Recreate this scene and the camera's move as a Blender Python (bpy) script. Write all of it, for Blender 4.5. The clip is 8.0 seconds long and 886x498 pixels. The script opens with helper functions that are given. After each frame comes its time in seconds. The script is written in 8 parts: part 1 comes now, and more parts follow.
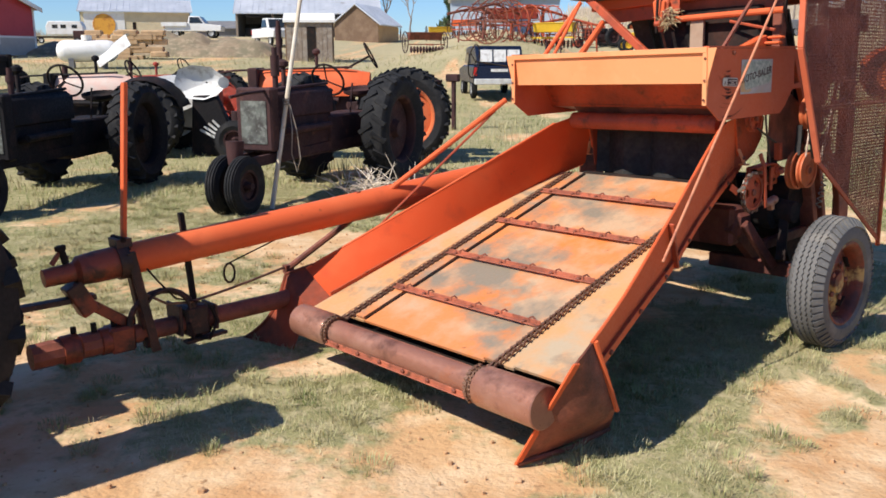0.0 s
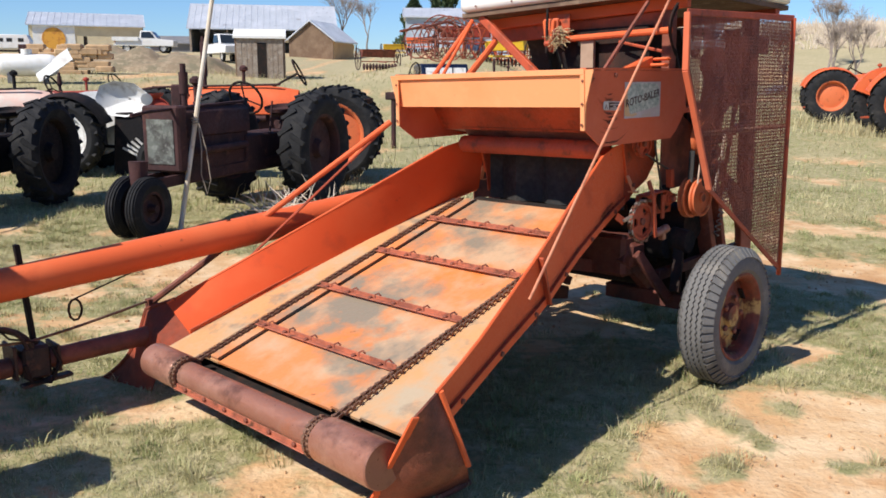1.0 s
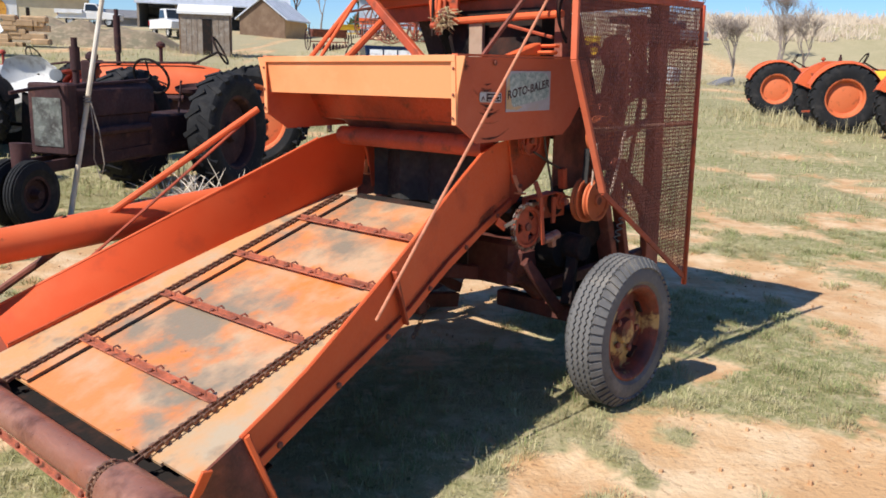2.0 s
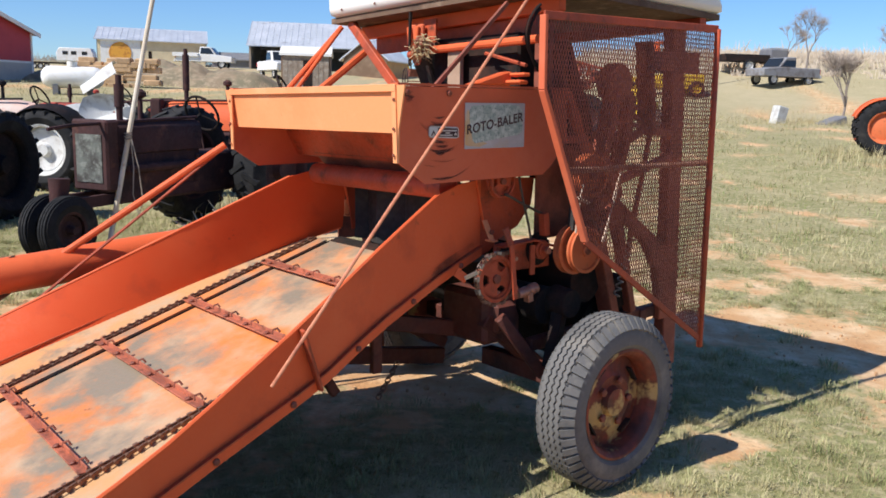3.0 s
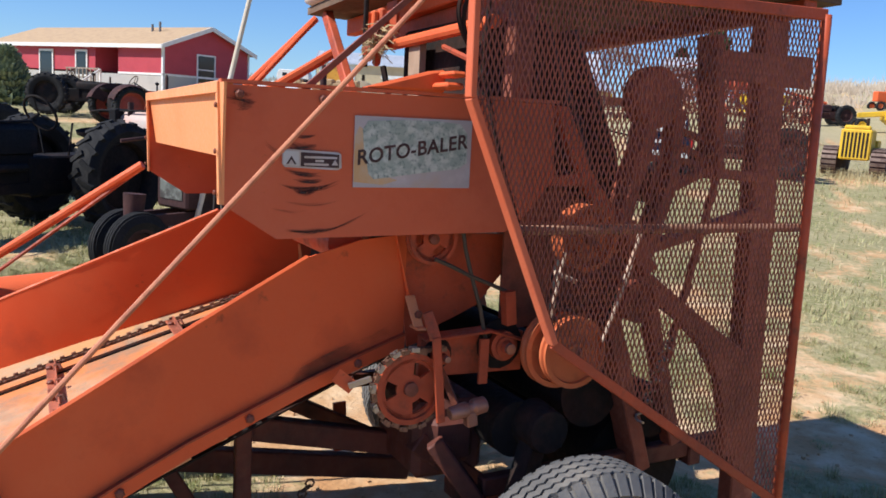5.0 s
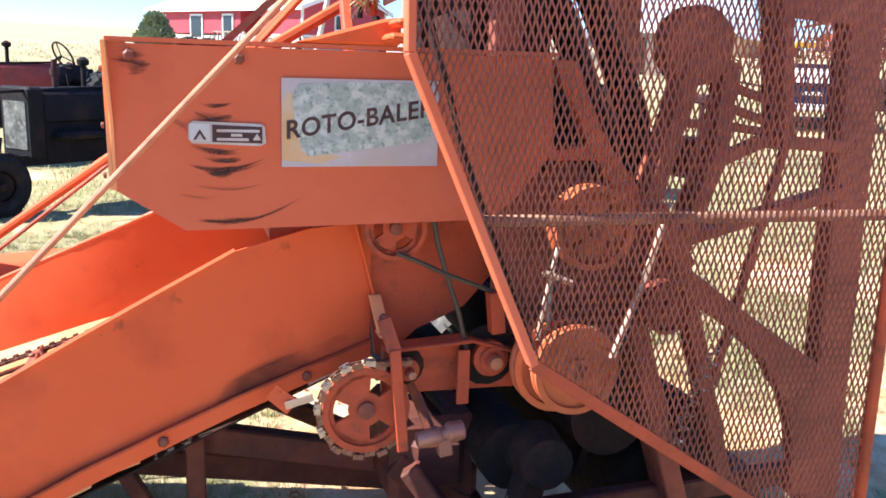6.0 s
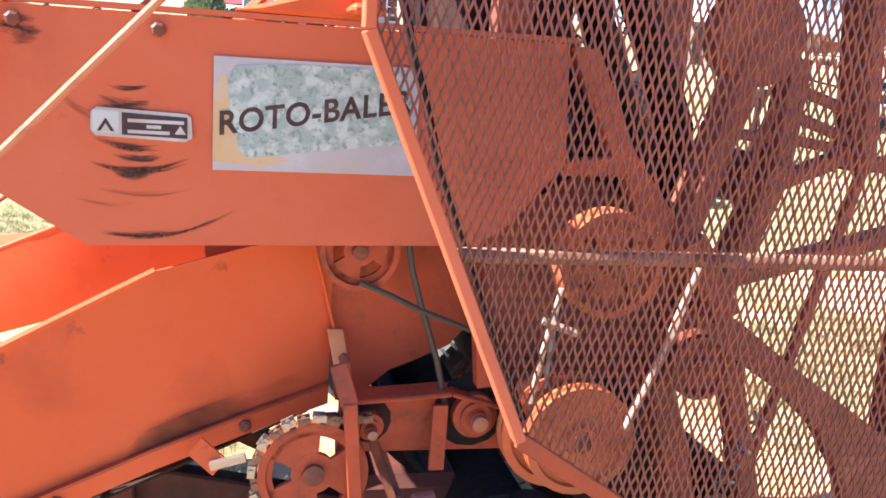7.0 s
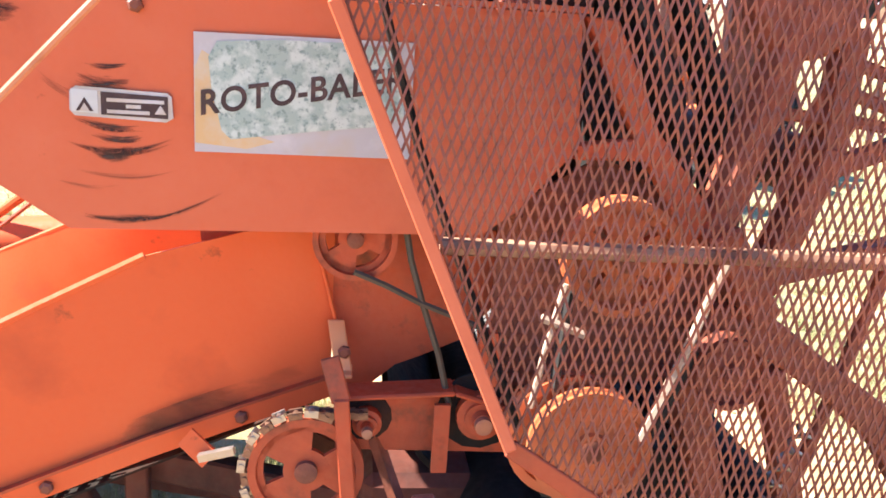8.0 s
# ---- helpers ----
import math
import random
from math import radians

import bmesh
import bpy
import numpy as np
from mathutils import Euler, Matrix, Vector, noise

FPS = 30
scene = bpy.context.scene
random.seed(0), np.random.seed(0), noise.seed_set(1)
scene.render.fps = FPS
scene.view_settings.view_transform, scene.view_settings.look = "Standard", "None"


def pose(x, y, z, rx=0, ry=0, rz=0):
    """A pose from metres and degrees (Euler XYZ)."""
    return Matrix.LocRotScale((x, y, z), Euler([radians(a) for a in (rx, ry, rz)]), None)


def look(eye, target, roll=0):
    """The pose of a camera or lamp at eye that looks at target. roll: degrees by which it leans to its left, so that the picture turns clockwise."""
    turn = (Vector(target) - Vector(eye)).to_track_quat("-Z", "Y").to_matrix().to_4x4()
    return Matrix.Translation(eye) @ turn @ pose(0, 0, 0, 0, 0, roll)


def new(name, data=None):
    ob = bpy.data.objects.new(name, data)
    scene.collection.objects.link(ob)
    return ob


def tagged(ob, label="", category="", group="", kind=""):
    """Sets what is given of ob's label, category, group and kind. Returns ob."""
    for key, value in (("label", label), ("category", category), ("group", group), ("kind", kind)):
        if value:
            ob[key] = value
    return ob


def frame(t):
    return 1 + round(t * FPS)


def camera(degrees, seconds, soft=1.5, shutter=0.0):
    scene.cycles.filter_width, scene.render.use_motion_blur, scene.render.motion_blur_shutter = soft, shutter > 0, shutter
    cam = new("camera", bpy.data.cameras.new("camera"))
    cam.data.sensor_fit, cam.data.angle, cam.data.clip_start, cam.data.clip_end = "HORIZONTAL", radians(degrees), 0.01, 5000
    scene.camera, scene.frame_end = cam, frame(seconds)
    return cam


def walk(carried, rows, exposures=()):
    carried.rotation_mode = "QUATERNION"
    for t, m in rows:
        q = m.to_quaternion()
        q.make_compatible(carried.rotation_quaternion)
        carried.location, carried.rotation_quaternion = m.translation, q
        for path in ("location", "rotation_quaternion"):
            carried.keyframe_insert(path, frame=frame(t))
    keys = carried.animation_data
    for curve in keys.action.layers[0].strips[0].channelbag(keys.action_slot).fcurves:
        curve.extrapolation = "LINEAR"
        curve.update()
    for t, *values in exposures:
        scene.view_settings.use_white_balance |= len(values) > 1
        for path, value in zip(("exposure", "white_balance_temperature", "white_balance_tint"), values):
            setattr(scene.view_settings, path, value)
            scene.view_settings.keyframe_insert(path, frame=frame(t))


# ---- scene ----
cam = camera(56.0, 8.0, soft=1.7)
# seconds, eye, target, roll
PATH = [
    (0, (0.066, -0.052, 1.509), (0.028, 1.897, 1.062), -0.09),
    (0.5, (0.290, 0.093, 1.509), (0.277, 2.049, 1.093), -0.16),
    (1, (0.496, 0.241, 1.524), (0.552, 2.198, 1.116), 0.40),
    (1.5, (0.688, 0.487, 1.525), (0.828, 2.439, 1.110), 1.50),
    (1.7, (0.767, 0.568, 1.539), (0.941, 2.508, 1.085), 2.14),
    (2.8, (1.403, 0.977, 1.525), (1.388, 2.942, 1.149), 1.42),
    (3, (1.512, 1.074, 1.522), (1.426, 3.039, 1.160), 1.72),
    (3.5, (1.766, 1.352, 1.546), (1.600, 3.322, 1.246), 1.68),
    (4, (2.055, 1.615, 1.540), (1.684, 3.562, 1.275), 2.01),
    (4.5, (2.181, 1.904, 1.516), (1.703, 3.819, 1.198), 1.89),
    (4.7, (2.178, 2.081, 1.510), (1.674, 3.991, 1.200), 2.67),
    (5.8, (2.399, 2.772, 1.542), (1.602, 4.561, 1.135), 2.70),
    (6, (2.423, 2.848, 1.539), (1.566, 4.601, 1.102), 2.31),
    (6.5, (2.414, 3.044, 1.531), (1.496, 4.763, 1.083), 4.26),
    (7, (2.353, 3.225, 1.548), (1.414, 4.922, 1.062), 4.68),
    (7.5, (2.353, 3.293, 1.542), (1.362, 4.965, 1.072), 3.84),
    (8, (2.439, 3.395, 1.544), (1.301, 4.947, 1.003), 3.84),
]
EXPOSURES = [(0.0, 0.33, 6500, 10), (3.0, 0.33, 6250, 10), (4.7, 0.20, 6200, 10), (5.9, 1.40, 6150, 12), (7.0, 1.84, 6300, 12), (8.0, 2.04, 6700, 12)]
walk(cam, [(t, look(eye, target, roll)) for t, eye, target, roll in PATH], EXPOSURES)

# ---- daylight: a high sun from behind the camera's left, clear sky ----
SUN_TO = Vector((0.80, 0.60, -1.02)).normalized()
sun = new("sun", bpy.data.lights.new("sun", "SUN"))
sun.data.energy, sun.data.angle, sun.data.color = 5.0, radians(0.5), (1.0, 0.95, 0.88)
sun.matrix_world = look((0, 0, 30), Vector((0, 0, 30)) + SUN_TO)
world = bpy.data.worlds.new("sky")
scene.world = world
world.use_nodes = True
sky = world.node_tree.nodes.new("ShaderNodeTexSky")
sky.sky_type, sky.sun_disc = "NISHITA", False
sky.sun_elevation = math.asin(-SUN_TO.z)
sky.sun_rotation = math.atan2(-SUN_TO.x, -SUN_TO.y)
sky.altitude, sky.air_density, sky.dust_density, sky.ozone_density = 300, 1.0, 0.0, 3.0
tint = world.node_tree.nodes.new("ShaderNodeMix")
tint.data_type, tint.blend_type = "RGBA", "MULTIPLY"
tint.inputs[0].default_value = 1.0
tint.inputs[7].default_value = (0.86, 1.16, 1.62, 1)
world.node_tree.links.new(sky.outputs[0], tint.inputs[6])
world.node_tree.links.new(tint.outputs[2], world.node_tree.nodes["Background"].inputs[0])
world.node_tree.nodes["Background"].inputs[1].default_value = 0.066
# ---- materials ----
def mat(name, base, layers=(), rough=0.6, metal=0.0, bump=0.15, bscale=40.0, rough_var=0.15, island=0.0, spec=0.4):
    """A noisy paint, metal, soil or rubber. layers: (colour, scale, low, high, detail) mixed over the base by noise."""
    m = bpy.data.materials.new(name)
    m.use_nodes = True
    nt = m.node_tree
    n, link = nt.nodes, nt.links.new
    shader = n["Principled BSDF"]
    coords = n.new("ShaderNodeTexCoord")
    col = n.new("ShaderNodeRGB")
    col.outputs[0].default_value = (*base, 1)
    last = col.outputs[0]
    for i, (colour, scale, low, high, detail) in enumerate(layers):
        tex = n.new("ShaderNodeTexNoise")
        tex.noise_dimensions = "4D"
        tex.inputs["W"].default_value = 3.7 * i + 0.31 * len(name)
        tex.inputs["Scale"].default_value, tex.inputs["Detail"].default_value = scale, detail
        tex.inputs["Roughness"].default_value = 0.62
        link(coords.outputs["Object"], tex.inputs["Vector"])
        ramp = n.new("ShaderNodeMapRange")
        ramp.inputs[1].default_value, ramp.inputs[2].default_value = low, high
        link(tex.outputs[0], ramp.inputs[0])
        mix = n.new("ShaderNodeMix")
        mix.data_type = "RGBA"
        link(ramp.outputs[0], mix.inputs[0])
        link(last, mix.inputs[6])
        mix.inputs[7].default_value = (*colour, 1)
        last = mix.outputs[2]
    if island:
        info = n.new("ShaderNodeObjectInfo")
        geo = n.new("ShaderNodeNewGeometry")
        add = n.new("ShaderNodeMath")
        link(info.outputs["Random"], add.inputs[0])
        link(geo.outputs["Random Per Island"], add.inputs[1])
        span = n.new("ShaderNodeMapRange")
        span.inputs[2].default_value = 2.0
        span.inputs[3].default_value, span.inputs[4].default_value = 1 - island, 1 + island
        link(add.outputs[0], span.inputs[0])
        hsv = n.new("ShaderNodeHueSaturation")
        link(span.outputs[0], hsv.inputs["Value"])
        link(last, hsv.inputs["Color"])
        last = hsv.outputs[0]
    link(last, shader.inputs["Base Color"])
    grain = n.new("ShaderNodeTexNoise")
    grain.inputs["Scale"].default_value, grain.inputs["Detail"].default_value = bscale, 6
    link(coords.outputs["Object"], grain.inputs["Vector"])
    rr = n.new("ShaderNodeMapRange")
    rr.inputs[1].default_value, rr.inputs[2].default_value = 0.3, 0.7
    rr.inputs[3].default_value, rr.inputs[4].default_value = max(0.03, rough - rough_var), min(1, rough + rough_var)
    link(grain.outputs[0], rr.inputs[0])
    link(rr.outputs[0], shader.inputs["Roughness"])
    b = n.new("ShaderNodeBump")
    b.inputs["Strength"].default_value, b.inputs["Distance"].default_value = bump, 0.01
    link(grain.outputs[0], b.inputs["Height"])
    link(b.outputs[0], shader.inputs["Normal"])
    shader.inputs["Metallic"].default_value = metal
    shader.inputs["Specular IOR Level"].default_value = spec
    return m


RUST = (0.11, 0.042, 0.022)
ORANGE = mat("orange_paint", (0.70, 0.125, 0.040), [((0.74, 0.17, 0.062), 2.2, 0.48, 0.80, 3), ((0.46, 0.080, 0.032), 5.0, 0.55, 0.85, 5), (RUST, 14.0, 0.66, 0.76, 8)], rough=0.58, bump=0.05, bscale=90, spec=0.2)
CHALKY = mat("chalky_faded_orange_paint", (0.61, 0.138, 0.062), [((0.66, 0.19, 0.10), 1.8, 0.46, 0.78, 4), ((0.48, 0.095, 0.045), 5.0, 0.55, 0.85, 5), (RUST, 16.0, 0.68, 0.78, 8)], rough=0.62, bump=0.05, bscale=90, spec=0.2)
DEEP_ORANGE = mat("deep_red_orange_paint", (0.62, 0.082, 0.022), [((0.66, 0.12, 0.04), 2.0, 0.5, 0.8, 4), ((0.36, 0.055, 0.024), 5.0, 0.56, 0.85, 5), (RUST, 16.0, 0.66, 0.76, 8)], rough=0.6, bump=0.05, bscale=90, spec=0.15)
# darker orange for weathered parts, and for parts painted as if in shade
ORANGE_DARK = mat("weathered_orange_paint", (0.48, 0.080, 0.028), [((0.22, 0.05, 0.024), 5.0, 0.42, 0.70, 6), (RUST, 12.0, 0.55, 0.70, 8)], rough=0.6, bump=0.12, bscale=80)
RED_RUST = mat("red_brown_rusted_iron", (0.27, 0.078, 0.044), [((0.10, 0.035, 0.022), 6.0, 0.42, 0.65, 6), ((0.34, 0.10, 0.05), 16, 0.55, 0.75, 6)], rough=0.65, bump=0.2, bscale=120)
PALE_RUST = mat("pale_rusted_bar", (0.46, 0.26, 0.17), [((0.24, 0.10, 0.06), 18.0, 0.45, 0.65, 6)], rough=0.6, bump=0.15)
ROLLER_STEEL = mat("worn_rusty_steel", (0.34, 0.15, 0.10), [((0.46, 0.25, 0.18), 3.0, 0.45, 0.7, 4), ((0.42, 0.13, 0.05), 2.2, 0.56, 0.68, 5), ((0.07, 0.03, 0.022), 5.0, 0.52, 0.70, 8)], rough=0.42, metal=0.35, bump=0.08, bscale=70)
DECK = mat("worn_deck_sheet", (0.64, 0.225, 0.075), [((0.52, 0.34, 0.20), 2.4, 0.46, 0.62, 5), ((0.25, 0.20, 0.14), 2.3, 0.49, 0.60, 7), ((0.66, 0.20, 0.045), 3.7, 0.55, 0.68, 4), (RUST, 22.0, 0.66, 0.78, 8)], rough=0.5, bump=0.06, bscale=60)
DECK_PALE = mat("pale_worn_deck_sheet", (0.58, 0.31, 0.135), [((0.45, 0.35, 0.23), 2.6, 0.45, 0.60, 6), ((0.66, 0.24, 0.075), 3.1, 0.55, 0.7, 4), ((0.27, 0.21, 0.145), 5.0, 0.54, 0.66, 7), (RUST, 20.0, 0.66, 0.78, 8)], rough=0.5, bump=0.06, bscale=60)
CHAIN = mat("oily_chain_steel", (0.21, 0.115, 0.075), [((0.36, 0.20, 0.13), 30.0, 0.5, 0.7, 4)], rough=0.5, metal=0.5, bump=0.2, bscale=150, island=0.3)
BRIGHT_STEEL = mat("bare_steel", (0.42, 0.38, 0.34), [((0.16, 0.09, 0.06), 20.0, 0.5, 0.7, 5)], rough=0.38, metal=0.8, bump=0.1)
# black of grimy iron, also put where insides are only in shade
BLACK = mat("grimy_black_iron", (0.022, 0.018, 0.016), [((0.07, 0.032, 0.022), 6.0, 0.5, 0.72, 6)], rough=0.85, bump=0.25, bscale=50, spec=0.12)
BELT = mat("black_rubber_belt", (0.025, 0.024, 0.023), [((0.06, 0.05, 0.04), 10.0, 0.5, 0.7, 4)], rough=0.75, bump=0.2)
TYRE_GREY = mat("weathered_grey_rubber", (0.135, 0.130, 0.124), [((0.28, 0.25, 0.205), 7.0, 0.52, 0.75, 6), ((0.06, 0.058, 0.056), 4.0, 0.5, 0.7, 4)], rough=0.82, bump=0.15, bscale=120)
TYRE_BLACK = mat("black_tractor_rubber", (0.018, 0.018, 0.019), [((0.050, 0.046, 0.042), 5.0, 0.5, 0.75, 6)], rough=0.85, bump=0.2, bscale=60, spec=0.2)
WHEEL_PAINT = mat("rusted_orange_rim", (0.26, 0.050, 0.024), [((0.085, 0.030, 0.020), 7.0, 0.40, 0.6, 6), ((0.46, 0.30, 0.11), 5.0, 0.55, 0.60, 6)], rough=0.6, bump=0.2)
WHITE = mat("white_painted_sheet", (0.80, 0.78, 0.73), [((0.66, 0.62, 0.54), 3.0, 0.5, 0.75, 5), ((0.45, 0.34, 0.24), 12.0, 0.68, 0.8, 7)], rough=0.45, bump=0.04)
RUSTY_TRACTOR = mat("deep_rust_tractor_iron", (0.070, 0.032, 0.030), [((0.034, 0.020, 0.020), 3.0, 0.4, 0.65, 5), ((0.15, 0.065, 0.045), 7.0, 0.56, 0.75, 6)], rough=0.8, bump=0.3, bscale=40, spec=0.2)
DARK_TRACTOR = mat("sooty_dark_iron", (0.013, 0.012, 0.013), [((0.04, 0.024, 0.02), 4.0, 0.5, 0.7, 5)], rough=0.75, bump=0.25, spec=0.15)
GREY_PAINT = mat("chalky_grey_paint", (0.56, 0.56, 0.53), [((0.36, 0.33, 0.30), 3.0, 0.48, 0.7, 5), ((0.24, 0.12, 0.08), 9.0, 0.63, 0.75, 6)], rough=0.6, bump=0.1)
PINK_PAINT = mat("faded_pinkish_paint", (0.58, 0.36, 0.29), [((0.5, 0.44, 0.38), 3.0, 0.45, 0.7, 5), (RUST, 8.0, 0.62, 0.75, 6)], rough=0.6, bump=0.1)
YELLOW = mat("yellow_machine_paint", (0.74, 0.46, 0.03), [((0.52, 0.30, 0.03), 2.0, 0.5, 0.75, 5), (RUST, 5.0, 0.64, 0.75, 6)], rough=0.55, bump=0.1)
STAIN = mat("peach_stain", (0.62, 0.40, 0.19), [((0.58, 0.47, 0.33), 14.0, 0.45, 0.65, 4)], rough=0.5, bump=0.02)
BALE_PRINT = mat("faded_bale_picture", (0.34, 0.42, 0.37), [((0.54, 0.60, 0.54), 42.0, 0.45, 0.58, 6), ((0.19, 0.26, 0.23), 110.0, 0.53, 0.64, 6)], rough=0.5, bump=0.02)
SIGN_WHITE = mat("yellowed_white_decal", (0.47, 0.44, 0.44), [((0.50, 0.38, 0.25), 6.0, 0.54, 0.74, 4), ((0.58, 0.55, 0.55), 12, 0.5, 0.7, 4)], rough=0.45, bump=0.02)
INK = mat("dark_brown_ink", (0.05, 0.022, 0.022), [((0.10, 0.05, 0.045), 40, 0.5, 0.7, 4)], rough=0.5, bump=0.02)


def film(name, colour, stretch, low, high, grad=False, strip=False):
    """A thin patchy film: streaky, and clear towards its rim."""
    m = mat(name, colour, [((0.12, 0.04, 0.025), 30.0, 0.5, 0.7, 5)], rough=0.5, bump=0.05)
    nt = m.node_tree
    n, link = nt.nodes, nt.links.new
    coords = n.new("ShaderNodeTexCoord")
    place = n.new("ShaderNodeMapping")
    place.inputs["Scale"].default_value = stretch
    link(coords.outputs["UV" if strip else "Object"], place.inputs["Vector"])
    tex = n.new("ShaderNodeTexNoise")
    tex.inputs["Scale"].default_value, tex.inputs["Detail"].default_value, tex.inputs["Roughness"].default_value = 1.0, 7, 0.6
    tex.inputs["Distortion"].default_value = 0.6
    link(place.outputs[0], tex.inputs["Vector"])
    sep = n.new("ShaderNodeSeparateXYZ")
    link(coords.outputs["UV" if strip else "Generated"], sep.inputs[0])
    if strip:
        # each strip takes its own piece of the streaks
        info = n.new("ShaderNodeObjectInfo")
        tex.noise_dimensions = "4D"
        apart = n.new("ShaderNodeMath")
        apart.operation = "MULTIPLY"
        apart.inputs[1].default_value = 40.0
        link(info.outputs["Random"], apart.inputs[0])
        link(apart.outputs[0], tex.inputs["W"])

    def node(op, a, b):
        k = n.new("ShaderNodeMath")
        k.operation = op
        for i, v in enumerate((a, b)):
            if isinstance(v, (int, float)):
                k.inputs[i].default_value = v
            else:
                link(v, k.inputs[i])
        return k.outputs[0]

    # 1 in the middle, 0 at the rim
    x = node("SUBTRACT", node("MULTIPLY", sep.outputs[0], 2), 1)
    z = node("SUBTRACT", node("MULTIPLY", sep.outputs[1 if strip else 2], 2), 1)
    if grad:
        mid = node("MULTIPLY", node("SUBTRACT", 1.0, node("MULTIPLY", x, x)), 0.9)
    else:
        mid = node("SUBTRACT", node("SUBTRACT", 1.0, node("MULTIPLY", x, x)), node("MULTIPLY", z, z))
    k = node("ADD", node("MULTIPLY", mid, 0.42), node("SUBTRACT", tex.outputs[0], 0.42))
    rng = n.new("ShaderNodeMapRange")
    rng.inputs[1].default_value, rng.inputs[2].default_value = low, high
    link(k, rng.inputs[0])
    edge = n.new("ShaderNodeMapRange")
    edge.inputs[1].default_value, edge.inputs[2].default_value = 0.0, 0.35
    link(mid, edge.inputs[0])
    link(node("MULTIPLY", node("MULTIPLY", rng.outputs[0], edge.outputs[0]), 0.92), n["Principled BSDF"].inputs["Alpha"])
    return m


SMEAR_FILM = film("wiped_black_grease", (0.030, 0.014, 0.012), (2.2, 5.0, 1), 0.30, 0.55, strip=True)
FAINT_FILM = film("faint_wiped_grease", (0.10, 0.035, 0.022), (1.6, 4.0, 1), 0.40, 0.85, strip=True)
FOOT_FILM = film("soft_black_grime", (0.05, 0.022, 0.018), (3, 3, 5), 0.30, 0.80, True)
GREEN_LINE = mat("dull_green_line", (0.075, 0.058, 0.042), [((0.05, 0.05, 0.04), 20, 0.5, 0.7, 4)], rough=0.6)
WOOD = mat("grey_weathered_wood", (0.26, 0.20, 0.15), [((0.36, 0.31, 0.25), 5.0, 0.45, 0.65, 6), ((0.12, 0.085, 0.06), 9.0, 0.56, 0.7, 6)], rough=0.85, bump=0.3)
PALE_WOOD = mat("peeled_pale_wood", (0.62, 0.52, 0.38), [((0.72, 0.66, 0.55), 3.0, 0.45, 0.65, 5), ((0.40, 0.28, 0.17), 12.0, 0.6, 0.72, 6)], rough=0.7, bump=0.15)
GLASS = mat("dark_window_glass", (0.02, 0.025, 0.03), rough=0.08, bump=0.0, rough_var=0.03, spec=0.45)


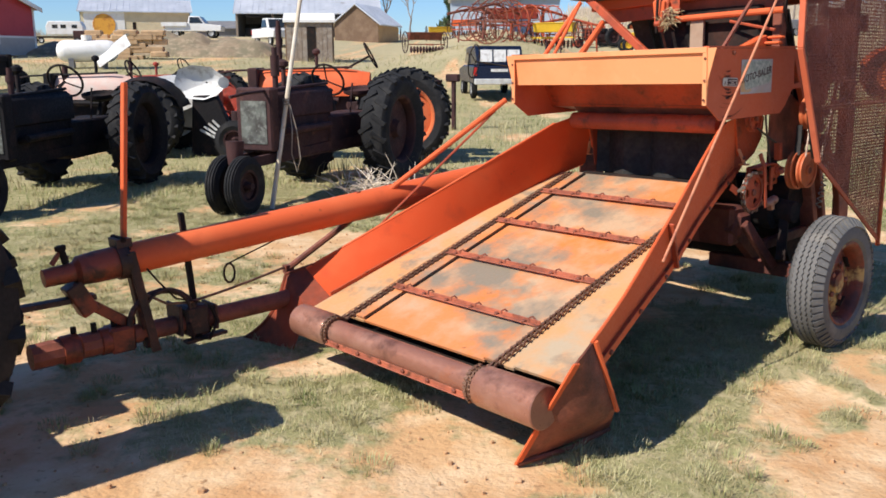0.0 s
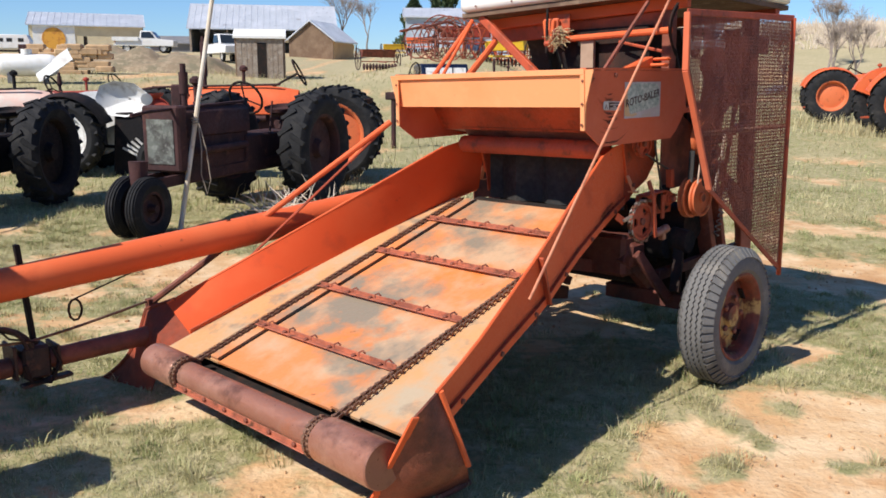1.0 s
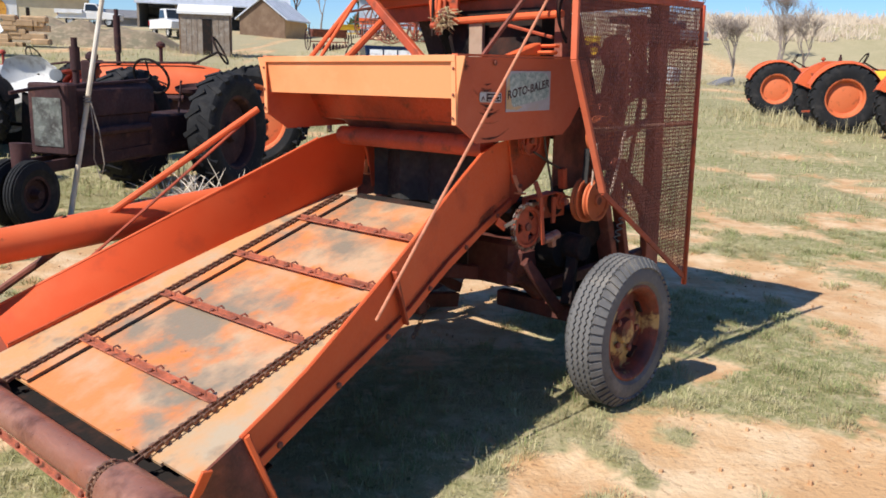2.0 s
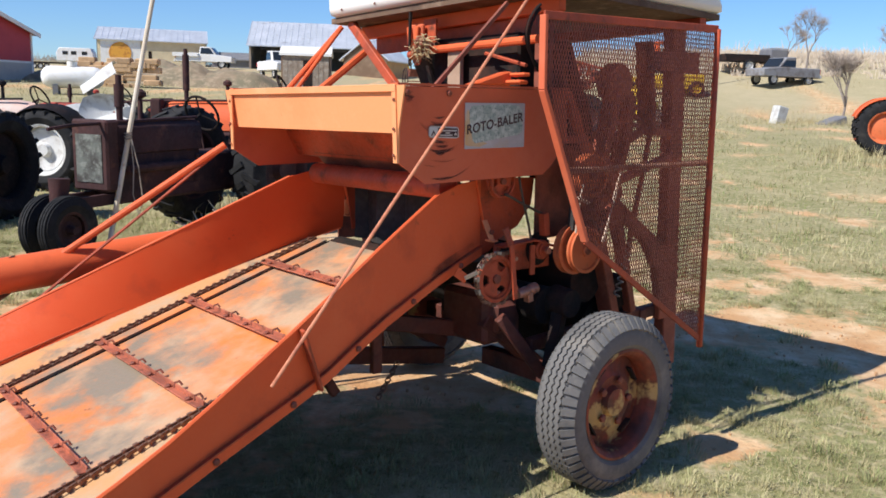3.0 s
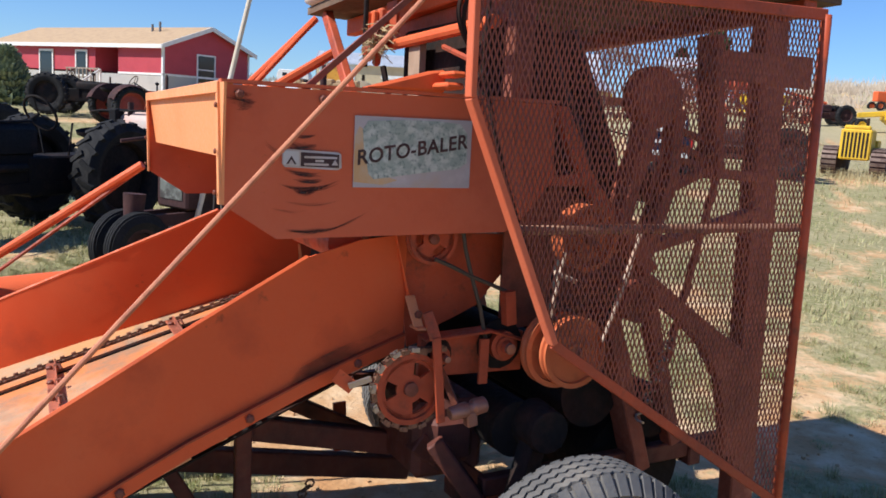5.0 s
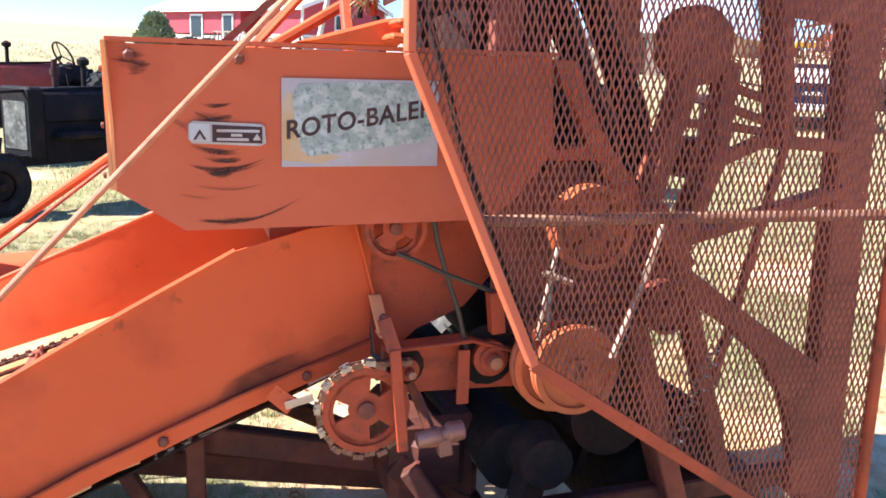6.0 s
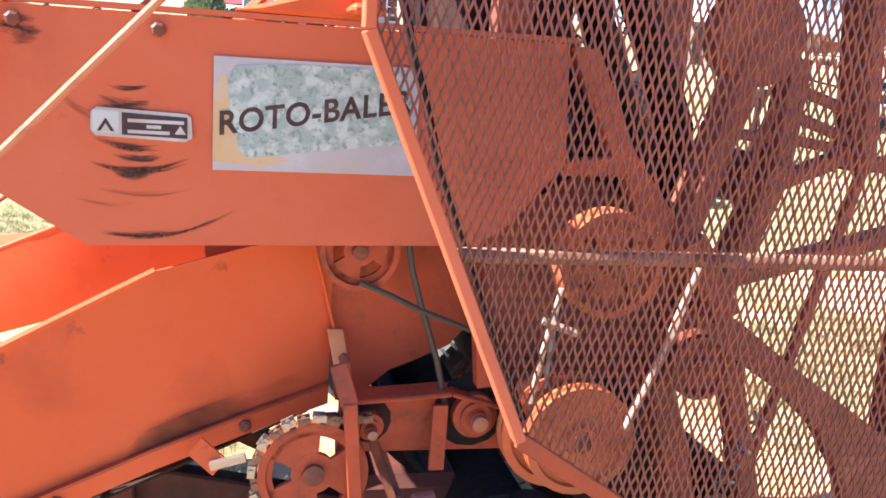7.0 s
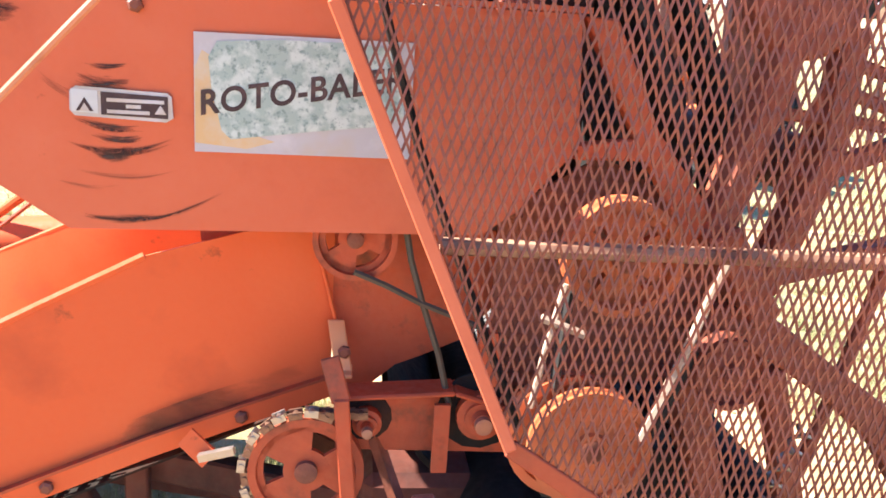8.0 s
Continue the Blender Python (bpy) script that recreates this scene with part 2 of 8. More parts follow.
# ---- mesh building ----
class Geo:
    """Collects corners and faces of one mesh."""

    def __init__(self):
        self.v, self.f = [], []

    def add(self, verts, faces):
        k = len(self.v)
        self.v += [tuple(p) for p in verts]
        self.f += [tuple(i + k for i in q) for q in faces]
        return self

    def box(self, x0, y0, z0, x1, y1, z1):
        x0, x1, y0, y1, z0, z1 = min(x0, x1), max(x0, x1), min(y0, y1), max(y0, y1), min(z0, z1), max(z0, z1)
        return self.add([(x0, y0, z0), (x1, y0, z0), (x1, y1, z0), (x0, y1, z0), (x0, y0, z1), (x1, y0, z1), (x1, y1, z1), (x0, y1, z1)],
                        [(3, 2, 1, 0), (4, 5, 6, 7), (0, 1, 5, 4), (1, 2, 6, 5), (2, 3, 7, 6), (3, 0, 4, 7)])

    def beam(self, p0, p1, w, h, up=(0, 0, 1)):
        p0, p1 = Vector(p0), Vector(p1)
        d = (p1 - p0).normalized()
        s = d.cross(Vector(up))
        s = (s if s.length > 1e-4 else d.cross(Vector((1, 0, 0)))).normalized()
        q = s.cross(d).normalized()
        s, q = s * w / 2, q * h / 2
        return self.add([p0 - s - q, p0 + s - q, p0 + s + q, p0 - s + q, p1 - s - q, p1 + s - q, p1 + s + q, p1 - s + q],
                        [(0, 1, 2, 3), (7, 6, 5, 4), (4, 5, 1, 0), (5, 6, 2, 1), (6, 7, 3, 2), (7, 4, 0, 3)])

    def cyl(self, p0, p1, r, r2=None, n=14, cap=True):
        return self.lathe(p0, Vector(p1) - Vector(p0), ([(0, 0)] if cap else []) + [(0, r), (1, r if r2 is None else r2)] + ([(1, 0)] if cap else []), n, True)

    def lathe(self, p0, axis, profile, n=24, unit=False):
        """profile: (way along the axis, radius)."""
        p0, axis = Vector(p0), Vector(axis)
        d = axis.normalized()
        if not unit:
            axis = d
        s = d.orthogonal().normalized()
        q = d.cross(s)
        k, rings = len(self.v), []
        for h, r in profile:
            c = p0 + axis * h
            if r < 1e-6:
                rings.append([len(self.v)])
                self.v.append(tuple(c))
            else:
                rings.append(list(range(len(self.v), len(self.v) + n)))
                self.v += [tuple(c + (s * math.cos(2 * math.pi * i / n) + q * math.sin(2 * math.pi * i / n)) * r) for i in range(n)]
        for a, b in zip(rings, rings[1:]):
            for i in range(n):
                j = (i + 1) % n
                if len(a) == 1 and len(b) > 1:
                    self.f.append((a[0], b[j], b[i]))
                elif len(b) == 1 and len(a) > 1:
                    self.f.append((a[i], a[j], b[0]))
                elif len(a) > 1:
                    self.f.append((a[i], a[j], b[j], b[i]))
        return self

    def tube(self, pts, r, n=8, closed=False):
        pts = [Vector(p) for p in pts]
        k, m, s = len(self.v), len(pts), None
        for i, p in enumerate(pts):
            a, b = (pts[i - 1], pts[(i + 1) % m]) if closed else (pts[max(0, i - 1)], pts[min(m - 1, i + 1)])
            d = (b - a).normalized()
            s = d.orthogonal().normalized() if s is None else (s - d * s.dot(d)).normalized()
            q = d.cross(s)
            rr = r[i] if isinstance(r, (list, tuple)) else r
            self.v += [tuple(p + (s * math.cos(2 * math.pi * j / n) + q * math.sin(2 * math.pi * j / n)) * rr) for j in range(n)]
        for i in range(m if closed else m - 1):
            for j in range(n):
                a, b, c, d = i * n + j, i * n + (j + 1) % n, ((i + 1) % m) * n + (j + 1) % n, ((i + 1) % m) * n + j
                self.f.append((k + a, k + b, k + c, k + d))
        if not closed:
            self.f.append(tuple(k + j for j in reversed(range(n))))
            self.f.append(tuple(k + (m - 1) * n + j for j in range(n)))
        return self

    def prism(self, pts, off):
        """A flat outline pushed out by off."""
        pts, off = [Vector(p) for p in pts], Vector(off)
        m = len(pts)
        return self.add(pts + [p + off for p in pts], [tuple(reversed(range(m))), tuple(range(m, 2 * m))] + [(i, (i + 1) % m, m + (i + 1) % m, m + i) for i in range(m)])

    def grid(self, rows, thick=None):
        """A sheet through rows of points; thick: an offset that gives it a back."""
        h, w = len(rows), len(rows[0])
        k = len(self.v)
        self.v += [tuple(p) for r in rows for p in r]
        at = lambda i, j: k + i * w + j
        for i in range(h - 1):
            for j in range(w - 1):
                self.f.append((at(i, j), at(i, j + 1), at(i + 1, j + 1), at(i + 1, j)))
        if thick is not None:
            k2 = len(self.v)
            t = Vector(thick)
            self.v += [tuple(Vector(p) + t) for r in rows for p in r]
            a2 = lambda i, j: k2 + i * w + j
            for i in range(h - 1):
                for j in range(w - 1):
                    self.f.append((a2(i, j), a2(i + 1, j), a2(i + 1, j + 1), a2(i, j + 1)))
            edge = [(0, j) for j in range(w)] + [(i, w - 1) for i in range(1, h)] + [(h - 1, j) for j in range(w - 2, -1, -1)] + [(i, 0) for i in range(h - 2, 0, -1)]
            for (i, j), (i2, j2) in zip(edge, edge[1:] + edge[:1]):
                self.f.append((at(i2, j2), at(i, j), a2(i, j), a2(i2, j2)))
        return self

    def mesh(self, name, material, bevel=0.0, smooth=35):
        me = bpy.data.meshes.new(name)
        me.from_pydata(self.v, [], self.f)
        bm = bmesh.new()
        bm.from_mesh(me)
        if bevel:
            edges = [e for e in bm.edges if e.is_manifold and e.calc_face_angle(0) > radians(35)]
            bmesh.ops.bevel(bm, geom=edges, offset=bevel, segments=1, affect="EDGES", clamp_overlap=True)
        bmesh.ops.recalc_face_normals(bm, faces=bm.faces)
        bm.to_mesh(me)
        bm.free()
        if smooth:
            me.polygons.foreach_set("use_smooth", [True] * len(me.polygons))
            me.set_sharp_from_angle(angle=radians(smooth))
        me.materials.append(material)
        return me


# where the next assembly is bolted to its machine
SEATS = {}


def part(name, geo, material, parent=None, label="", bevel=0.0, smooth=35):
    """One mesh object, under a thing or a part."""
    ob = new(name, geo if isinstance(geo, bpy.types.Mesh) else geo.mesh(name, material, bevel, smooth))
    ob.parent = parent
    if parent and parent.name in SEATS:
        ob.location = SEATS[parent.name]
    return tagged(ob, label)


def thing(name, m, label, category, group=""):
    ob = new(name)
    ob.empty_display_size = 0.1
    ob.matrix_basis = m
    return tagged(ob, label, category, group)


def arc(c, r, a0, a1, n, plane="xz"):
    out = []
    for i in range(n + 1):
        a = radians(a0 + (a1 - a0) * i / n)
        p = (r * math.cos(a), r * math.sin(a))
        out.append((c[0] + p[0], c[1], c[2] + p[1]) if plane == "xz" else (c[0], c[1] + p[0], c[2] + p[1]) if plane == "yz" else (c[0] + p[0], c[1] + p[1], c[2]))
    return out


def smooth(x):
    x = min(1, max(0, x))
    return x * x * (3 - 2 * x)


# ---- ground ----
def gz(x, y):
    """Height of the land: level round the baler, then a long rise."""
    d = math.hypot(x, y)
    hill = 3.4 * smooth((d - 18) / 90) * (1 - 0.55 * smooth((x - 2) / 8) * (1 - smooth((d - 45) / 25)))
    left = 0.30 * smooth((-x - 4) / 8) * smooth((d - 12) / 18) * (1 - smooth((d - 60) / 60))
    right = 2.7 * smooth((d - 57) / 30) * smooth((x - 5) / 9)
    right += 0.28 * smooth((x - 5) / 5) * smooth((d - 13) / 8)
    yard = 1.25 * math.exp(-((x - 3.2) / 4.5) ** 2) * smooth((y - 32) / 13)
    knoll = 0.45 * smooth((d - 14) / 30) * (1 - smooth((x - 2) / 8))
    return hill + left + right + yard + knoll - 3.0 * smooth((d - 140) / 300)


# worn bare spots (below zero) and grassy ones near the baler: place, radius, strength
PATCHES = ((2.30, 3.72, 0.55, -1.0), (2.67, 4.62, 0.28, -1.0), (1.50, 3.42, 0.22, -0.7), (0.05, 2.95, 0.40, -0.8), (-0.62, 3.82, 0.24, -0.8), (-1.26, 3.69, 0.28, -0.5), (1.25, 4.40, 0.95, -0.25), (3.9, 8.4, 0.6, -0.5),
           (1.76, 3.96, 0.17, 1.2), (2.90, 4.35, 0.34, 1.2), (2.22, 3.88, 0.12, 1.3), (1.90, 3.70, 0.10, 1.3), (1.97, 3.54, 0.07, 1.3), (1.70, 3.28, 0.11, 1.3), (1.30, 3.52, 0.16, 1.0), (2.20, 3.30, 0.11, 1.3), (2.37, 3.28, 0.09, 1.3), (2.35, 4.42, 0.11, 1.3), (-1.10, 3.32, 0.32, 0.8), (-0.45, 3.45, 0.36, 0.7))


def turf(x, y):
    """How grassy the ground is, 0 bare earth to 1 turf."""
    a = noise.fractal(Vector((x * 0.55, y * 0.55, 3.1)), 1.0, 2.0, 4) + 0.55 * noise.fractal(Vector((x * 2.3, y * 2.3, 8.4)), 1.0, 2.0, 3)
    far = smooth((math.hypot(x - 1, y - 3) - 4) / 5)
    worn = sum(k * math.exp(-((x - px) ** 2 + (y - py) ** 2) / (r * r)) for px, py, r, k in PATCHES) if math.hypot(x, y) < 12 else 0
    return min(1, max(0, 0.53 + 0.25 * far + 0.95 * a + worn))


def axis_steps(lo, hi, step, reach):
    mid = list(np.arange(lo, hi + 1e-6, step))
    out, s, up = [], step, hi
    while up < reach:
        s *= 1.13
        up += s
        out.append(up)
    down, s, dn = [], step, lo
    while dn > -reach:
        s *= 1.13
        dn -= s
        down.append(dn)
    return down[::-1] + mid + out


def build_ground():
    xs, ys = axis_steps(-3.5, 6.0, 0.07, 3000), axis_steps(1.4, 9.0, 0.07, 3000)
    g, grass, straw = Geo(), [], []
    rows = []
    for y in ys:
        row = []
        for x in xs:
            k = turf(x, y) if math.hypot(x, y) < 120 else 0.6 + 0.3 * noise.noise(Vector((x * 0.01, y * 0.01, 0)))
            bump = 0.012 * noise.fractal(Vector((x * 3, y * 3, 0)), 1.0, 2.0, 4) + 0.012 * (k - 0.5)
            row.append((x, y, gz(x, y) + bump - 0.004))
            grass.append(k)
            dist = math.hypot(x, y)
            straw.append(0.58 * smooth((dist - 22) / 30) * (0.75 + 0.5 * noise.noise(Vector((x * 0.12, y * 0.12, 5)))))
        rows.append(row)
    g.grid(rows)
    me = bpy.data.meshes.new("ground")
    me.from_pydata(g.v, [], g.f)
    me.polygons.foreach_set("use_smooth", [True] * len(me.polygons))
    me.attributes.new("turf", "FLOAT", "POINT").data.foreach_set("value", grass)
    me.attributes.new("straw", "FLOAT", "POINT").data.foreach_set("value", straw)
    m = mat("dry_pasture", (0.57, 0.345, 0.170), [((0.50, 0.265, 0.120), 1.3, 0.44, 0.68, 6), ((0.70, 0.51, 0.31), 3.0, 0.44, 0.64, 7), ((0.33, 0.19, 0.095), 26.0, 0.58, 0.70, 8)], rough=0.95, bump=0.9, bscale=38, rough_var=0.04, spec=0.1)
    nt = m.node_tree
    n, link = nt.nodes, nt.links.new
    shader = n["Principled BSDF"]
    soil = shader.inputs["Base Color"].links[0].from_socket
    coords = [k for k in n if k.bl_idname == "ShaderNodeTexCoord"][0]
    last = None
    for colour, scale, low, high in (((0.25, 0.24, 0.105), 0, 0, 0), ((0.36, 0.31, 0.165), 0.8, 0.42, 0.64), ((0.46, 0.385, 0.23), 9.0, 0.48, 0.64), ((0.15, 0.15, 0.065), 26.0, 0.54, 0.66)):
        if last is None:
            rgb = n.new("ShaderNodeRGB")
            rgb.outputs[0].default_value = (*colour, 1)
            last = rgb.outputs[0]
            continue
        tex = n.new("ShaderNodeTexNoise")
        tex.inputs["Scale"].default_value, tex.inputs["Detail"].default_value = scale, 8
        tex.inputs["Roughness"].default_value = 0.68
        link(coords.outputs["Object"], tex.inputs["Vector"])
        rng = n.new("ShaderNodeMapRange")
        rng.inputs[1].default_value, rng.inputs[2].default_value = low, high
        link(tex.outputs[0], rng.inputs[0])
        mix = n.new("ShaderNodeMix")
        mix.data_type = "RGBA"
        link(rng.outputs[0], mix.inputs[0])
        link(last, mix.inputs[6])
        mix.inputs[7].default_value = (*colour, 1)
        last = mix.outputs[2]
    att = n.new("ShaderNodeAttribute")
    att.attribute_name = "turf"
    far = n.new("ShaderNodeAttribute")
    far.attribute_name = "straw"
    mix = n.new("ShaderNodeMix")
    mix.data_type = "RGBA"
    link(far.outputs["Fac"], mix.inputs[0])
    link(last, mix.inputs[6])
    mix.inputs[7].default_value = (0.50, 0.41, 0.27, 1)
    last = mix.outputs[2]
    fine = n.new("ShaderNodeTexNoise")
    fine.inputs["Scale"].default_value, fine.inputs["Detail"].default_value = 14.0, 8
    link(coords.outputs["Object"], fine.inputs["Vector"])
    add = n.new("ShaderNodeMath")
    add.operation = "ADD"
    link(att.outputs["Fac"], add.inputs[0])
    link(fine.outputs[0], add.inputs[1])
    rng = n.new("ShaderNodeMapRange")
    rng.inputs[1].default_value, rng.inputs[2].default_value = 0.78, 1.12
    link(add.outputs[0], rng.inputs[0])
    mix = n.new("ShaderNodeMix")
    mix.data_type = "RGBA"
    link(rng.outputs[0], mix.inputs[0])
    link(soil, mix.inputs[6])
    link(last, mix.inputs[7])
    link(mix.outputs[2], shader.inputs["Base Color"])
    shader.inputs["Specular IOR Level"].default_value = 0.08
    me.materials.append(m)
    return tagged(new("ground", me), "dry pasture of sandy earth with patchy short grass", "ground", kind="structure")


build_ground()
# ---- the baler ----
# a: metres to the rear, b: metres to the machine's open side, c: height
# it stands on uneven ground and leans a little towards its far side
BALER_AT = pose(1.30, 4.10, 0, 0, 0, 43.0) @ pose(0, -0.07, 1.40, -1.6, 0, 0) @ pose(0, 0.07, -1.40)
baler = thing("hay_baler", BALER_AT, "old orange hay baler with chain conveyor, mesh guard and white roof", "baler")


def L(a, b, c):
    return Vector((a, -b, c))


def deck_c(a):
    return 0.812 + 0.33 * a


def wall_b(a, side):
    """Inner line of the trough's walls, which close in towards the rear."""
    return 0.372 - 0.25 * (a + 1.386) if side > 0 else float(np.interp(a, [-1.40, 0.10, 0.33], [-1.525, -1.02, -0.985]))


def foot_b(a, side):
    """Where a wall meets the deck: the far wall leans outward."""
    return wall_b(a, side) if side > 0 else float(np.interp(a, [-1.43, -0.95, -0.40, 0.18, 0.33], [-1.30, -1.26, -1.20, -1.09, -1.04]))


def bolt_mesh(r=0.011, h=0.010):
    return Geo().lathe((0, 0, 0), (0, 0, 1), [(0, r), (h * 0.7, r), (h, r * 0.6), (h, 0)], 6).mesh("bolt", RED_RUST, 0, 30)


SLAT_PAINT = mat("worn_salmon_paint", (0.46, 0.135, 0.07), [((0.27, 0.085, 0.05), 9.0, 0.42, 0.62, 6), (RUST, 24.0, 0.52, 0.66, 6)], rough=0.6, bump=0.2)
SHOE = mat("rubbed_red_paint", (0.34, 0.062, 0.028), [((0.16, 0.045, 0.026), 4.0, 0.42, 0.62, 6), ((0.44, 0.085, 0.035), 7.0, 0.55, 0.7, 5)], rough=0.75, bump=0.12, spec=0.15)
FADED = mat("sun_faded_orange_paint", (0.82, 0.33, 0.135), [((0.78, 0.26, 0.09), 2.0, 0.5, 0.75, 4), ((0.84, 0.42, 0.21), 5.0, 0.55, 0.8, 5), (RUST, 22.0, 0.68, 0.78, 8)], rough=0.55, bump=0.04, bscale=90)
TINY_BOLT = bolt_mesh(0.006, 0.005)
BOLT = bolt_mesh()
BIG_BOLT = bolt_mesh(0.017, 0.014)


def bolt(at, normal, parent, data=None):
    ob = new("bolt", data or BOLT)
    ob.parent = parent
    ob.matrix_basis = Matrix.Translation(at) @ Vector((0, 0, 1)).rotation_difference(Vector(normal)).to_matrix().to_4x4()
    return ob


def build_trough():
    n = Vector((-0.33, 0, 1)).normalized()
    # middle deck, between the chains
    for name, b0, b1, a0, lift, m in (("deck_panel", -0.905, -0.095, -1.485, 0.0, DECK), ("deck_edge", None, -1.065, -1.52, -0.002, DECK_PALE), ("deck_edge", 0.045, None, -1.465, -0.002, DECK_PALE)):
        g = Geo()
        rows = []
        for i in range(9):
            a = a0 + (0.17 - a0) * i / 8
            l = foot_b(a, -1) - 0.01 if b0 is None else b0
            r = wall_b(a, 1) + 0.004 if b1 is None else b1
            if l > r - 0.012:
                break
            rows.append([L(a, l + (r - l) * j / 4, deck_c(a) + lift) for j in range(5)])
        part(name, g.grid(rows, -n * 0.012), m, baler, "worn orange and grey sheet deck" if name == "deck_panel" else "pale worn deck edge beside the chain")
    # joints across the deck's middle and the rails that carry the chains
    for b in (-0.945, -0.070):
        part("chain_rail", Geo().beam(L(-1.480, b, deck_c(-1.480) + 0.004), L(0.16, b, deck_c(0.16) + 0.004), 0.060, 0.012), DECK, baler)
    for b in (-0.900, -0.100):
        part("deck_seam", Geo().beam(L(-1.48, b, deck_c(-1.48) + 0.002), L(0.16, b, deck_c(0.16) + 0.002), 0.003, 0.008), BLACK, baler)
    part("chain_bed", Geo().beam(L(-1.48, -1.0, deck_c(-1.48) - 0.012), L(0.16, -1.0, deck_c(0.16) - 0.012), 0.17, 0.012)
         .beam(L(-1.47, -0.02, deck_c(-1.47) - 0.012), L(-0.15, -0.02, deck_c(-0.15) - 0.012), 0.15, 0.012), DECK_PALE, baler)
    # front roller
    ra, rc, rr = -1.585, 0.266, 0.058
    part("pickup_roller", Geo().lathe(L(ra, -1.30, rc), L(0, 1, 0), [(0, 0), (0, 0.03), (0.004, 0.03), (0.004, 0.074), (0.010, 0.079), (0.265, 0.079), (0.277, 0.074), (0.280, rr), (1.300, rr), (1.303, 0.076), (1.315, 0.082), (1.615, 0.084), (1.62, 0.080), (1.62, 0)], 44), ROLLER_STEEL, baler, "smooth rusty brown steel roller")
    part("slot", Geo().grid([[L(-1.545, -1.24, 0.255), L(-1.545, 0.30, 0.255)], [L(-1.41, -1.24, 0.262), L(-1.41, 0.32, 0.262)], [L(-1.24, -1.20, 0.32), L(-1.24, 0.30, 0.32)]], (0, 0, -0.008)), BLACK, baler)
    # side walls
    for side in (-1, 1):
        k = side
        top = [(-1.386, 0.485), (-1.08, 0.600), (-0.63, 0.816), (-0.20, 1.040), (0.10, 1.188), (0.33, 1.205)] if k > 0 else [(-1.40, 0.458), (0.10, 1.193), (0.33, 1.21)]
        low = [(-1.43, 0.350), (-0.95, 0.495), (-0.56, 0.605), (-0.29, 0.725), (0.08, 0.848), (0.33, 0.915)] if k > 0 else [(-1.43, 0.330), (0.18, 0.865), (0.33, 0.91)]
        rows = []
        for i in range(13):
            a = -1.40 + 1.73 * i / 12
            cu = np.interp(a, [p[0] for p in top], [p[1] for p in top])
            cl = np.interp(a, [p[0] for p in low], [p[1] for p in low])
            bt, bf = wall_b(a, k), foot_b(a, k)
            rows.append([L(a, bf + (bt - bf) * j / 5, cl + (cu - cl) * j / 5) for j in range(6)])
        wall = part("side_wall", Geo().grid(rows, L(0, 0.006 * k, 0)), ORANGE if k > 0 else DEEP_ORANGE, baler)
        part("rolled_edge", Geo().tube([r[-1] + L(0, 0.004 * k, 0) for r in rows[:11]], 0.007, 6), ORANGE, wall)
        rows2 = [(r[0], Vector(r[0]) + L(0, 0.022 * k, 0)) for r in rows]
        part("flange", Geo().grid([[p + L(0, 0.006 * k, 0.028), q + L(0, 0, 0.028)] for p, q in rows2], (0, 0, -0.005)), ORANGE_DARK, wall)
        part("lower_strip", Geo().grid([[p + L(0, 0.012 * k, 0.024), p + L(0, 0.012 * k, -0.012)] for p, q in rows2], L(0, 0.006 * k, 0)), ORANGE, wall)
        for i in range(1, 12, 2):
            bolt(rows2[i][0] + L(0, 0.018 * k, 0.006), L(0, k, 0), wall)
        a = -0.62
        part("stiffener", Geo().beam(L(a + 0.05, wall_b(a, k) + 0.015 * k, 0.595), L(a - 0.02, wall_b(a - 0.02, k) + 0.02 * k, 0.805), 0.03, 0.012, (1, 0, 0)), ORANGE_DARK, wall, bevel=0.003)
        # shoe at the mouth
        f1, f2 = L(-1.531, 0.418, 0.446), L(-1.590, 0.185, 0.002)
        t1, t2 = L(-1.386, 0.380, 0.487), L(-1.291, 0.414, 0.201)
        t3 = L(-1.10, 0.24, 0.012)
        rows = []
        for i in range(7):
            s = i / 6
            front = f1.lerp(f2, s)
            back = t1.lerp(t2, min(1, s * 1.45)) if s < 0.69 else t2.lerp(t3, (s - 0.69) / 0.31)
            rows.append([front.lerp(back, j / 5) + L(0, k * 0.05 * math.sin(math.pi * j / 5) * math.sin(math.pi * s), 0) for j in range(6)])
        if k < 0:
            top_w, low_w = L(-1.360, -1.514, 0.477), L(-1.360, -1.295, 0.352)
            top_m, low_m = L(-1.46, -1.64, 0.420), L(-1.51, -1.36, 0.28)
            out_g, in_g = L(-1.62, -1.85, 0.050), L(-1.54, -1.48, 0.05)
            rows = []
            for i in range(11):
                s = i / 10
                if s < 0.3:
                    p, q = top_w.lerp(top_m, s / 0.3), low_w.lerp(low_m, s / 0.3)
                else:
                    v = (s - 0.3) / 0.7
                    sag = L(0, 0.06, -0.03) * math.sin(math.pi * v)
                    p, q = top_m.lerp(out_g, v) + sag, low_m.lerp(in_g, v)
                rows.append([p.lerp(q, j / 6) for j in range(7)])
            part("mouth_shoe", Geo().grid(rows, L(0.004, -0.004, -0.004)), SHOE, wall, "rust-worn flared guide shoe")
            part("edge_strip", Geo().tube([r[0] for r in rows], 0.010, 6), SHOE, wall)
            continue
        part("mouth_shoe", Geo().grid(rows, L(-0.004, -0.006 * k, 0.002)), RED_RUST, wall, "rust-worn curved guide shoe")
        part("front_strip", Geo().beam(f1, f2, 0.010, 0.032, f2 - t3), ORANGE, wall, bevel=0.002)
